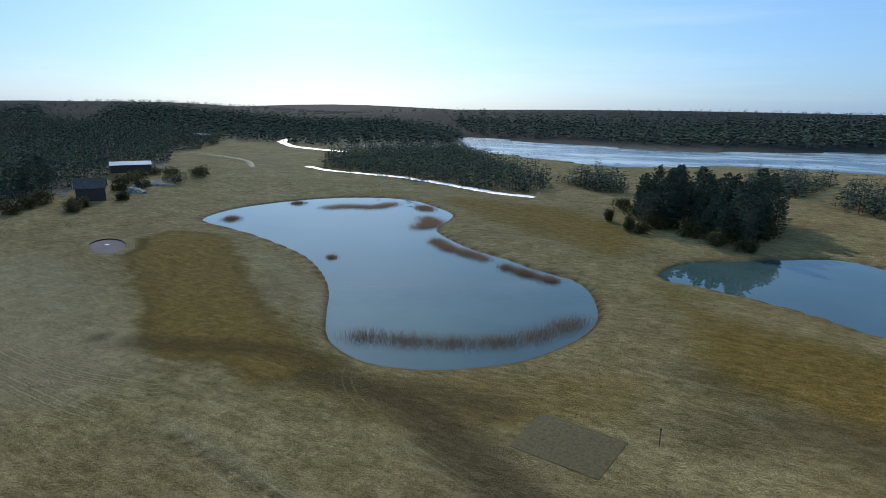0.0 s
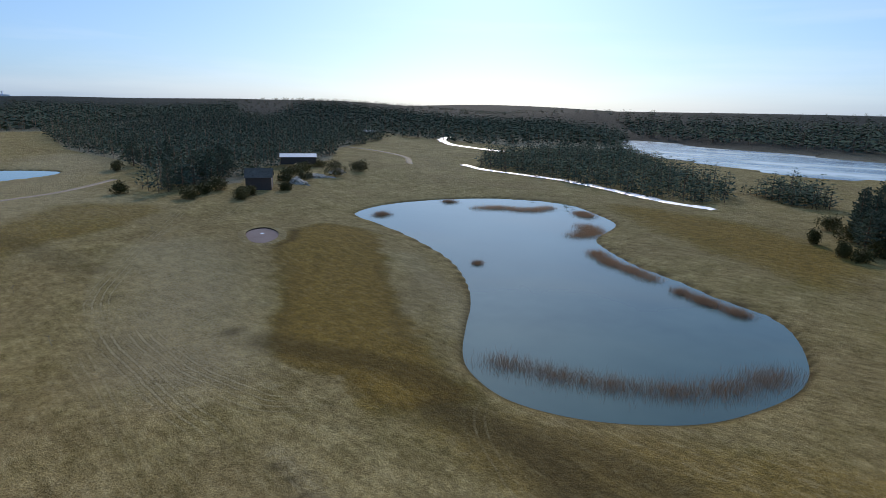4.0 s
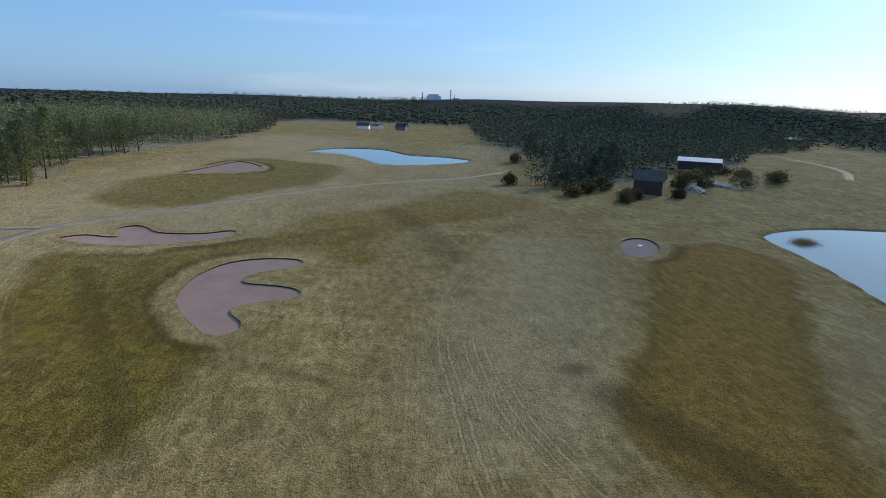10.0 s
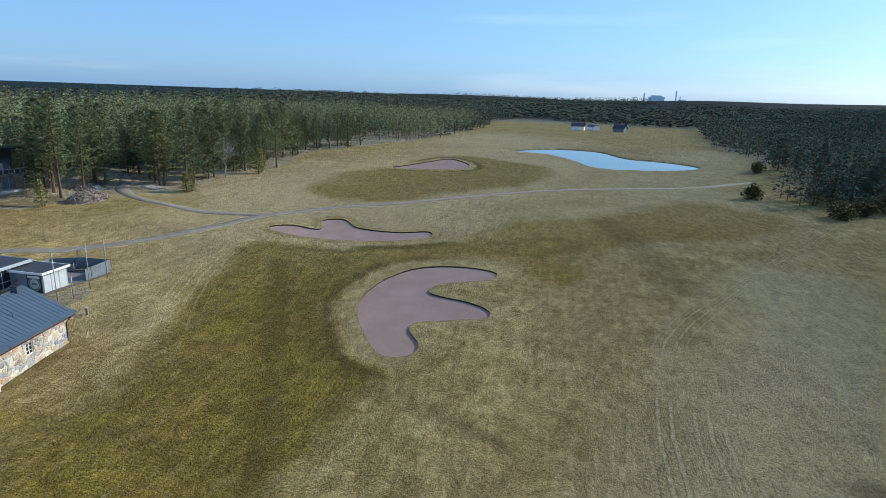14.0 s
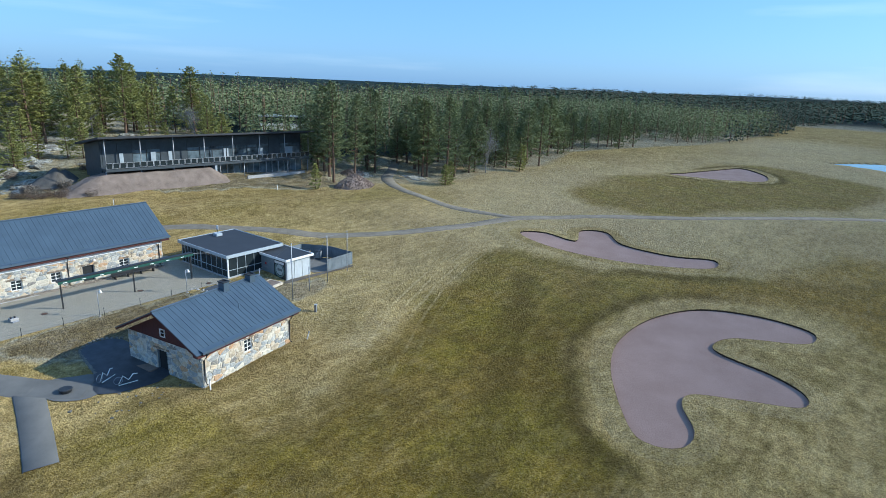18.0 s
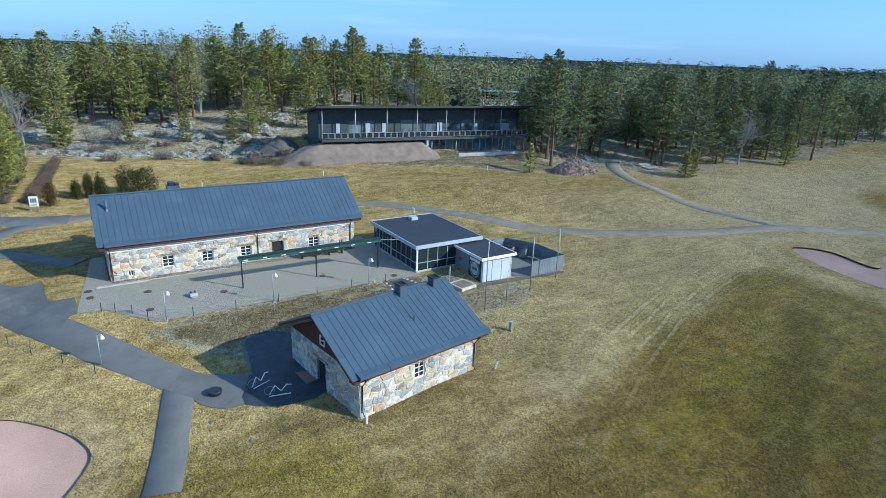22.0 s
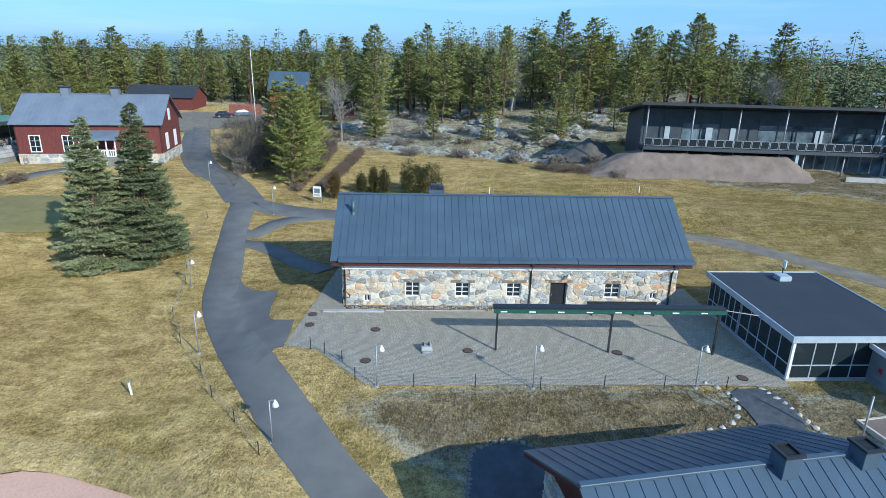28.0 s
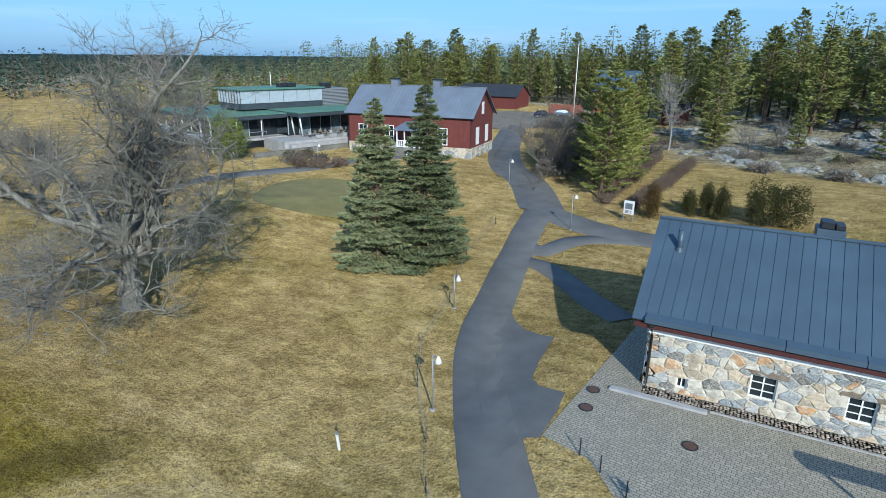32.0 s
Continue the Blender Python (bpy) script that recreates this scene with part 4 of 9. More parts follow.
ribbon("road", [(-3.5, 24), (10, 23), (24, 21), (34.5, 17.6), (42, 9.5), (49, 0.2), (58, -6.8), (70, -13), (86, -17.4), (101, -27), (117, -43.5), (140, -64), (160, -90), (175, -119), (200, -145)], 3.0, GRAVEL, 0.06, "narrow grey gravel road across the golf course", "road", 0.35)
ribbon("road", [(86, -16.5), (84.8, -8), (83.5, 3), (86, 14), (93, 23), (104, 31), (118, 42)], 2.6, GRAVEL, 0.07, "gravel track leading into the pine wood", "road", 0.4)
ribbon("road", [(6.2, -22.6), (4.3, -20.6), (2.3, -18.2), (0.1, -15.4), (-2.9, -10.9), (-6.6, -4.6), (-9.7, 1.9), (-11.7, 9.7), (-13.8, 19.1), (-15.7, 29), (-20.6, 38.6), (-27.4, 47), (-33, 64), (-40, 84)], 2.9, ASPHALT, 0.10, "winding grey asphalt driveway", "road", 0.05)
ribbon("road", [(-16, 30), (-13, 27), (-8.5, 25), (-3, 24)], 3.8, ASPHALT, 0.105, "asphalt branch of the driveway", "road", 0.05)
ribbon("path", [(-12.6, 15.6), (-10.6, 15.2), (-8.7, 13.8), (-6.9, 12.0), (-4.4, 9.3), (-2.4, 7.2)], 2.0, ASPHALT, 0.096, "short asphalt link to the gable of the stone house", "path", 0.05)
ribbon("path", [(-13.4, 18.6), (-11.4, 18.2), (-9.9, 20.6), (-7.6, 22.4), (-4, 23.6)], 2.3, ASPHALT, 0.094, "asphalt fork beside a grass triangle", "path", 0.05)
ribbon("road", [(-15.3, 29), (-19.6, 36.9), (-24.6, 43.0), (-29.6, 53), (-34, 65), (-39, 80)], 4.8, ASPHALT, 0.09, "upper asphalt driveway beside the red house", "road", 0.05)
ribbon("path", [(2.95, -19.3), (2.3, -21.9), (1.4, -25.3), (0.25, -29.3)], 2.25, ASPHALT, 0.10, "asphalt path ending in the lawn", "path", 0.04)
sheet("apron", [(-3.0, -6.7), (-2.95, -4.5), (-3.1, -2.7), (-4.5, -2.5), (-5.1, -1.8), (-5.4, 0.2), (-5.6, 3.4), (-6.6, 3.7), (-7.8, 4.2), (-8.7, 5.1), (-9.3, 6.0), (-10.1, 7.7), (-10.9, 8.6), (-11.2, 6.2), (-10.4, 3.0), (-8.8, -0.8), (-7.2, -3.8), (-5.4, -6.8), (-4.2, -8.4), (-3.8, -7.4), (-3.5, -6.9)], ASPHALT, 0.098, "asphalt apron beside the courtyard", "road")
sheet("drive_end", curve_closed([(4.6, -18.9), (6.4, -19.7), (7.7, -20.6), (7.2, -22.6), (6.4, -23.9), (5.1, -23.8), (3.7, -22.5), (3.4, -20.6)], 2), ASPHALT, 0.05, "end of the asphalt driveway at the yard", "paving")
sheet("patio", curve_closed([(8.4, -15.8), (10.3, -15.2), (12.2, -16.0), (12.4, -20), (12.2, -25.0), (9.0, -25.4), (6.4, -24.0), (6.9, -22), (7.7, -20.2), (8.0, -18)], 2), plain("dark_flagstones", (0.035, 0.04, 0.048), 0.6, 0, 1.2, 0.4, 0.4), 0.07, "dark flagged yard at the gable of the small stone house", "paving")
ribbon("path", [(-62, 8), (-58.1, 14.3), (-57, 19.6), (-51.7, 28.3), (-45.5, 36.6), (-40, 42)], 2.6, ASPHALT, 0.06, "asphalt path to the restaurant terrace", "path", 0.05)
sheet("tee_box", [(-51.3, -118.5), (-62.1, -116.9), (-61, -108.3), (-50.6, -109.4)], plain("short_tee_turf", (0.055, 0.045, 0.011), 0.95, 0, 2.5, 0.55, 0.6), 0.05, "flat rectangular tee of short brown turf", "tee")


# ---- stone walls ----
def clip_poly(poly, nx, ny, c):
    """The part of a convex outline where nx*x + ny*y <= c."""
    out = []
    for i, p in enumerate(poly):
        q = poly[(i + 1) % len(poly)]
        a, b = nx * p[0] + ny * p[1] - c, nx * q[0] + ny * q[1] - c
        if a <= 0:
            out.append(p)
        if (a < 0) != (b < 0) and abs(a - b) > 1e-9:
            t = a / (a - b)
            out.append((p[0] + t * (q[0] - p[0]), p[1] + t * (q[1] - p[1])))
    return out


def stone_cells(width, tall, size, openings, seed, gable=None):
    """Irregular fieldstone outlines that fill a wall and leave out its openings."""
    rng = random.Random(seed)
    pts, z, row = [], size * 0.35, 0
    while z < tall + size:
        x = -size * rng.random()
        while x < width + size:
            pts.append((x + rng.uniform(-0.34, 0.34) * size, z + rng.uniform(-0.24, 0.24) * size))
            x += size * rng.choice((0.45, 0.7, 1.1, 1.5, 2.3))
        z += size * rng.choice((0.35, 0.55, 0.8, 1.05))
    cells = []
    for i, (px, pz) in enumerate(pts):
        poly = [(0.0, 0.0), (width, 0.0), (width, tall), (0.0, tall)]
        for j, (qx, qz) in enumerate(pts):
            if i == j or abs(qx - px) > 4.2 * size or abs(qz - pz) > 2.2 * size:
                continue
            nx, nz = qx - px, (qz - pz) * 2.4
            poly = clip_poly(poly, nx, nz, nx * (px + qx) / 2 + nz * (pz + qz) / 2 - 0.004 * math.hypot(nx, nz))
            if len(poly) < 3:
                break
        for x0, x1, z0, z1 in openings:
            if len(poly) < 3:
                break
            cx, cz = sum(p[0] for p in poly) / len(poly), sum(p[1] for p in poly) / len(poly)
            side = max((x0 - cx, (1, 0, x0)), (cx - x1, (-1, 0, -x1)), (z0 - cz, (0, 1, z0)), (cz - z1, (0, -1, -z1)))
            if any(x0 < p[0] < x1 and z0 < p[1] < z1 for p in poly) or (x0 < cx < x1 and z0 < cz < z1) or (min(p[0] for p in poly) < x1 and max(p[0] for p in poly) > x0 and min(p[1] for p in poly) < z1 and max(p[1] for p in poly) > z0):
                poly = clip_poly(poly, *side[1]) if side[0] > -0.15 else []
        if len(poly) >= 3:
            area = 0.5 * abs(sum(p[0] * poly[(k + 1) % len(poly)][1] - p[1] * poly[(k + 1) % len(poly)][0] for k, p in enumerate(poly)))
            if area > 0.03:
                cells.append(poly)
    return cells


def stone_mesh(poly, depth, rng):
    """A proud stone with a rounded, uneven face; the wall lies in the plane y = 0 and the stone stands out to -y."""
    n = len(poly)
    cx, cz = sum(p[0] for p in poly) / n, sum(p[1] for p in poly) / n
    fine = []
    for k, (x, z) in enumerate(poly):
        u, w = poly[(k + 1) % n]
        fine.append((x, z))
        for t in ((0.3, 0.68) if math.hypot(u - x, w - z) > 0.3 else (0.5,)):
            t += rng.uniform(-0.1, 0.1)
            fine.append((x + (u - x) * t, z + (w - z) * t))
    n = len(fine)
    fit = rng.uniform(0.92, 1.02)
    rough = [(cx + (x - cx) * fit * rng.uniform(0.88, 1.06), cz + (z - cz) * fit * rng.uniform(0.84, 1.08)) for x, z in fine]
    v = [(x, 0.0, z) for x, z in rough]
    v += [(cx + (x - cx) * 0.96, -depth * rng.uniform(0.55, 0.8), cz + (z - cz) * 0.96) for x, z in rough]
    v += [(cx + (x - cx) * 0.82, -depth * rng.uniform(0.7, 1.4), cz + (z - cz) * 0.80) for x, z in rough]
    v.append((cx, -depth * rng.uniform(1.0, 1.3), cz))
    f = []
    for k in range(n):
        m = (k + 1) % n
        f += [(k, m, n + m, n + k), (n + k, n + m, 2 * n + m, 2 * n + k), (2 * n + k, 2 * n + m, 3 * n)]
    me = mesh_from("stone", v, f, STONE)
    return me


STONE_JOBS = []


def stone_wall(parent, name, origin, yaw, width, tall, openings, seed, size=0.62, thick=0.55):
    """A mortared wall with real openings; its stones are laid at the end of the script. Openings: x0, x1, z0, z1."""
    s = Soup()
    xs = sorted({0.0, width, *(o[0] for o in openings), *(o[1] for o in openings)})
    for a, b in zip(xs, xs[1:]):
        cuts, z = [o for o in openings if o[0] < (a + b) / 2 < o[1]], 0.0
        for o in sorted(cuts, key=lambda o: o[2]):
            if o[2] > z:
                s.box(a, b, 0, thick, z, o[2])
            z = o[3]
        if z < tall:
            s.box(a, b, 0, thick, z, tall)
    w = part(name, s.mesh(name, MORTAR), None, parent, "rubble masonry of grey and tan fieldstones")
    w.matrix_basis = Matrix.Translation(origin) @ Matrix.Rotation(radians(yaw), 4, "Z")
    STONE_JOBS.append((w, width, tall, openings, seed, size))
    return w


def lay_stones():
    for w, width, tall, openings, seed, size in STONE_JOBS:
        rng = random.Random(seed + 1)
        for poly in stone_cells(width, tall, size, openings, seed):
            part("stone", stone_mesh(poly, rng.uniform(0.03, 0.07), rng), None, w)


def window(parent, x0, x1, z0, z1, y, bars=(2, 3), frame_w=0.07, axis="y", name="window", depth=0.16):
    """A white window set into a wall: frame, muntins, pane and sill. In the local plane y = const or x = const."""
    def put(a0, a1, d0, d1, b0, b1):
        return (a0, a1, d0, d1, b0, b1) if axis == "y" else (d0, d1, a0, a1, b0, b1)
    w = part(name, box(*put(x0, x1, y + 0.05, y + 0.08, z0, z1)), GLASS, parent, "small white-framed window with muntins")
    s = Soup()
    for a0, a1, b0, b1 in ((x0, x0 + frame_w, z0, z1), (x1 - frame_w, x1, z0, z1), (x0 + frame_w, x1 - frame_w, z0, z0 + frame_w), (x0 + frame_w, x1 - frame_w, z1 - frame_w, z1)):
        s.box(*put(a0, a1, y - 0.02, y + 0.05, b0, b1))
    part("frame", s.mesh("frame", WHITE), None, w)
    s = Soup()
    nx, nz = bars
    for k in range(1, nx):
        x = x0 + (x1 - x0) * k / nx
        s.box(*put(x - 0.03, x + 0.03, y, y + 0.05, z0 + frame_w, z1 - frame_w))
    for k in range(1, nz):
        z = z0 + (z1 - z0) * k / nz
        s.box(*put(x0 + frame_w, x1 - frame_w, y + 0.002, y + 0.048, z - 0.02, z + 0.02))
    part("muntins", s.mesh("muntins", WHITE), None, w)
    return w


def seam_roof(parent, x0, x1, yr, zr, ye, ze, material, step=0.56, thick=0.09, name="roof_slope", seam=True):
    """One slope of a standing-seam roof from the ridge line to the eave."""
    slope = Soup()
    dy, dz = ye - yr, ze - zr
    ln = math.hypot(dy, dz)
    n = Vector((0, -dz / ln, dy / ln))
    if n.z < 0:
        n = -n
    a, b = Vector((x0, yr, zr)), Vector((x0, ye, ze))
    w = Vector((x1 - x0, 0, 0))
    v = [a, a + w, b + w, b]
    v += [p - n * thick for p in v]
    slope.add((v, [(0, 1, 2, 3), (7, 6, 5, 4), (0, 4, 5, 1), (2, 6, 7, 3), (1, 5, 6, 2), (0, 3, 7, 4)]))
    s = part(name, slope.mesh(name, material), None, parent)
    if seam:
        rib = Soup()
        p0, p1 = a + n * 0.0 + (b - a) * 0.012, a + (b - a) * 0.94
        v = []
        for p in (p0, p1):
            v += [p + Vector((-0.014, 0, 0)), p + Vector((0.014, 0, 0)), p + Vector((0.008, 0, 0)) + n * 0.03, p + Vector((-0.008, 0, 0)) + n * 0.03]
        rib.add((v, [(0, 1, 2, 3), (7, 6, 5, 4), (0, 4, 5, 1), (1, 5, 6, 2), (2, 6, 7, 3), (3, 7, 4, 0)]))
        me = rib.mesh("seam", material)
        count = round((x1 - x0) / step)
        for k in range(1, count):
            r = part("seam", me, None, s)
            r.location = ((x1 - x0) * k / count, 0, 0)
    return s


def gutter_and_band(parent, x0, x1, ye, ze, slope_in, band=True, pieces=6):
    """The folded snow band above the eave, the gutter under it and the red fascia board."""
    sgn = -1
    if band:
        step = (x1 - x0) / pieces
        for k in range(pieces):
            s = Soup()
            a, b = x0 + k * step + 0.015, x0 + (k + 1) * step - 0.015
            v = [Vector((a, ye + 0.34, ze + 0.27)), Vector((b, ye + 0.34, ze + 0.27)), Vector((b, ye - 0.16, ze + 0.16)), Vector((a, ye - 0.16, ze + 0.16)), Vector((a, ye - 0.18, ze - 0.06)), Vector((b, ye - 0.18, ze - 0.06)), Vector((b, ye + 0.3, ze + 0.2)), Vector((a, ye + 0.3, ze + 0.2))]
            s.add((v, [(0, 3, 2, 1), (3, 4, 5, 2), (4, 7, 6, 5), (0, 7, 4, 3), (1, 2, 5, 6), (0, 1, 6, 7)]))
            part("eave_band", s.mesh("eave_band", ROOF_BLUE), None, parent, "folded blue-grey sheet metal eave band")


def downpipe(parent, x, y, z0, z1, out=0.28):
    s = Soup()
    s.tube([(x, y - out - 0.25, z1), (x, y - out - 0.2, z1 - 0.25), (x, y - 0.1, z1 - 0.75), (x, y - 0.1, z0 + 0.25), (x, y - 0.35, z0 + 0.05)], 0.06, 8)
    p = part("downpipe", s.mesh("downpipe", BLACK_METAL, True), None, parent, "dark grey round downpipe")
    h = Soup()
    h.box(x - 0.11, x + 0.11, y - out - 0.42, y - out - 0.14, z1 - 0.08, z1 + 0.28)
    part("hopper", h.mesh("hopper", BLACK_METAL), None, p)


def gable(parent, x, yc, half, z0, z1, material, name="gable", thick=0.12):
    s = Soup()
    v = [Vector((x + d, yc + y, z)) for d in (0, thick) for y, z in ((-half, z0), (half, z0), (0, z1))]
    s.add((v, [(0, 2, 1), (3, 4, 5), (0, 1, 4, 3), (1, 2, 5, 4), (2, 0, 3, 5)]))
    return part(name, s.mesh(name, material), None, parent)


# ---- the long stone house ----
def long_house():
    h = thing("stone_house", (0, 0, 0), 0, "long fieldstone house with a blue-grey standing-seam metal roof", "house")
    base, tall = -0.15, 3.30
    up = lambda o: (o[0], o[1], o[2] - base, o[3] - base)
    wins = [(4.60, 5.68, 0.74, 1.90), (8.32, 9.40, 0.72, 1.86), (12.17, 13.27, 0.72, 1.86), (19.60, 20.80, 0.70, 1.86)]
    small = [(1.52, 1.99, 0.30, 0.87), (23.12, 23.66, 0.62, 1.14)]
    door = (15.45, 16.75, base, 1.92)
    stone_wall(h, "front_wall", (0, 0, base), 0, 25.0, tall - base, [up(o) for o in wins + small + [door]], 11, 0.54)
    stone_wall(h, "side_wall", (0, 9.7, base), -90, 9.7, tall - base, [], 12, 0.75)
    stone_wall(h, "side_wall", (25.0, 0, base), 90, 9.7, tall - base, [], 13, 0.8)
    part("back_wall", box(0.56, 24.44, 9.15, 9.7, base, tall), MORTAR, h)
    for o in wins:
        window(h, *o, 0.12)
        part("lintel", box(o[0] - 0.35, o[1] + 0.4, -0.06, 0.1, o[3] + 0.03, o[3] + 0.26, 0.02), WOOD, h, "weathered timber lintel")
    for o in small:
        window(h, *o, 0.12, (2, 1))
    d = part("door", box(door[0] + 0.08, door[1] - 0.08, 0.22, 0.28, base + 0.02, door[3] - 0.06), DARK, h, "dark open doorway with a grey frame")
    for q in ((door[0], door[0] + 0.08), (door[1] - 0.08, door[1])):
        part("door_jamb", box(*q, 0.1, 0.3, base, door[3]), GREY_BOARDS, d)
    part("door_head", box(door[0] + 0.08, door[1] - 0.08, 0.1, 0.3, door[3] - 0.06, door[3]), GREY_BOARDS, d)
    part("door_handle", box(door[0] + 0.16, door[0] + 0.2, 0.16, 0.22, 0.75, 0.95), STEEL, d)
    part("lintel", box(door[0] - 0.4, door[1] + 0.4, -0.06, 0.1, door[3] + 0.03, door[3] + 0.24, 0.02), WOOD, h, "weathered timber lintel")
    part("lime_band", box(0.0, 25.0, -0.09, -0.005, 2.92, tall + 0.02), WHITE, h, "whitish lime band under the eave")
    x0, x1, yr, zr, ye, ze = -0.77, 25.92, 4.84, 7.42, -0.57, 3.72
    seam_roof(h, x0, x1, yr, zr, ye, ze, ROOF_BLUE, 0.555)
    seam_roof(h, x0, x1, yr, zr, 2 * yr - ye, ze, ROOF_BLUE, 0.555)
    part("ridge_cap", box(x0, x1, yr - 0.14, yr + 0.14, zr - 0.05, zr + 0.06, 0.02), ROOF_BLUE, h)
    gutter_and_band(h, x0 + 0.6, x1, ye, ze, 0, True, 9)
    part("fascia", box(x0 + 0.12, x1 - 0.12, ye + 0.02, -0.1, tall + 0.02, ze - 0.16), DARK_RED, h, "dark red eave boards")
    gable(h, 0.0, yr, 4.75, tall + 0.01, 6.95, DARK_RED)
    gable(h, 24.88, yr, 4.75, tall + 0.01, 6.95, DARK_RED)
    for x in (0.18, 13.95, 24.55):
        downpipe(h, x, 0.0, 0.0, 3.55)
    c = part("chimney", box(6.35, 7.55, yr + 0.05, yr + 1.25, 6.4, 7.78, 0.02), ROOF_BLUE, h, "sheet-metal clad chimney")
    part("chimney_cap", box(6.5, 7.05, yr + 0.15, yr + 1.1, 7.79, 8.12, 0.03), BLACK_METAL, c)
    part("chimney_cap", box(7.1, 7.5, yr + 0.15, yr + 1.1, 7.79, 8.02, 0.03), BLACK_METAL, c)
    v = part("vent_pipe", Soup().tube([(0.55, 3.2, 6.0), (0.55, 3.2, 7.25)], 0.13, 12).mesh("vent_pipe", ROOF_BLUE, True), None, h, "round sheet-metal roof vent")
    part("flashing", Soup().tube([(0.55, 3.2, 6.1), (0.55, 3.2, 6.4)], [0.24, 0.15], 12).mesh("flashing", ROOF_BLUE), None, v)
    lamp = part("wall_lamp", Soup().tube([(16.7, -0.1, 2.55), (16.7, -0.38, 2.6)], 0.025, 6).mesh("wall_lamp", STEEL), None, h)
    part("lamp_shade", Soup().tube([(16.7, -0.38, 2.72), (16.7, -0.38, 2.5)], [0.05, 0.17], 10).mesh("lamp_shade", WHITE), None, lamp)
    cobbles, rng = Soup(), random.Random(77)
    for i in range(165):
        for j in range(5):
            cx, cy, r, t = 0.18 + 0.15 * i + rng.uniform(-0.03, 0.03), -0.88 + 0.17 * j + rng.uniform(-0.03, 0.03), rng.uniform(0.06, 0.09), rng.uniform(0.035, 0.07)
            turn = rng.uniform(0, 1)
            ring = [Vector((cx + r * k * 1.15 * math.cos(a + turn), cy + r * k * math.sin(a + turn), z)) for k, z in ((1.0, -0.02), (0.7, t)) for a in np.linspace(0, 6.283, 7)[:6]]
            cobbles.add((ring, [(k, (k + 1) % 6, 6 + (k + 1) % 6, 6 + k) for k in range(6)] + [(6, 7, 8, 9, 10, 11)]))
    strip = part("cobble_edge", Soup().box(0.1, 24.9, -0.95, -0.1, -0.05, 0.03).mesh("cobble_edge", TURF_EDGE), None, h, "strip of small cobbles along the wall foot")
    cob = Mat("small_cobbles", 0.9)
    cob.color(cob.ramp(cob.put("NewGeometry").outputs["Random Per Island"], (0.0, (0.14, 0.12, 0.10)), (0.5, (0.34, 0.28, 0.22)), (1.0, (0.52, 0.44, 0.34))))
    part("cobbles", cobbles.mesh("cobbles", cob.m), None, strip)["kind"] = "stuff"
    part("kerb", box(3.2, 10.5, -1.06, -0.96, -0.05, 0.09), CONCRETE, h)
    part("corner_ramp", box(-1.35, 3.1, -1.35, -0.96, -0.05, 0.13, 0.03), CONCRETE, h)
    return h


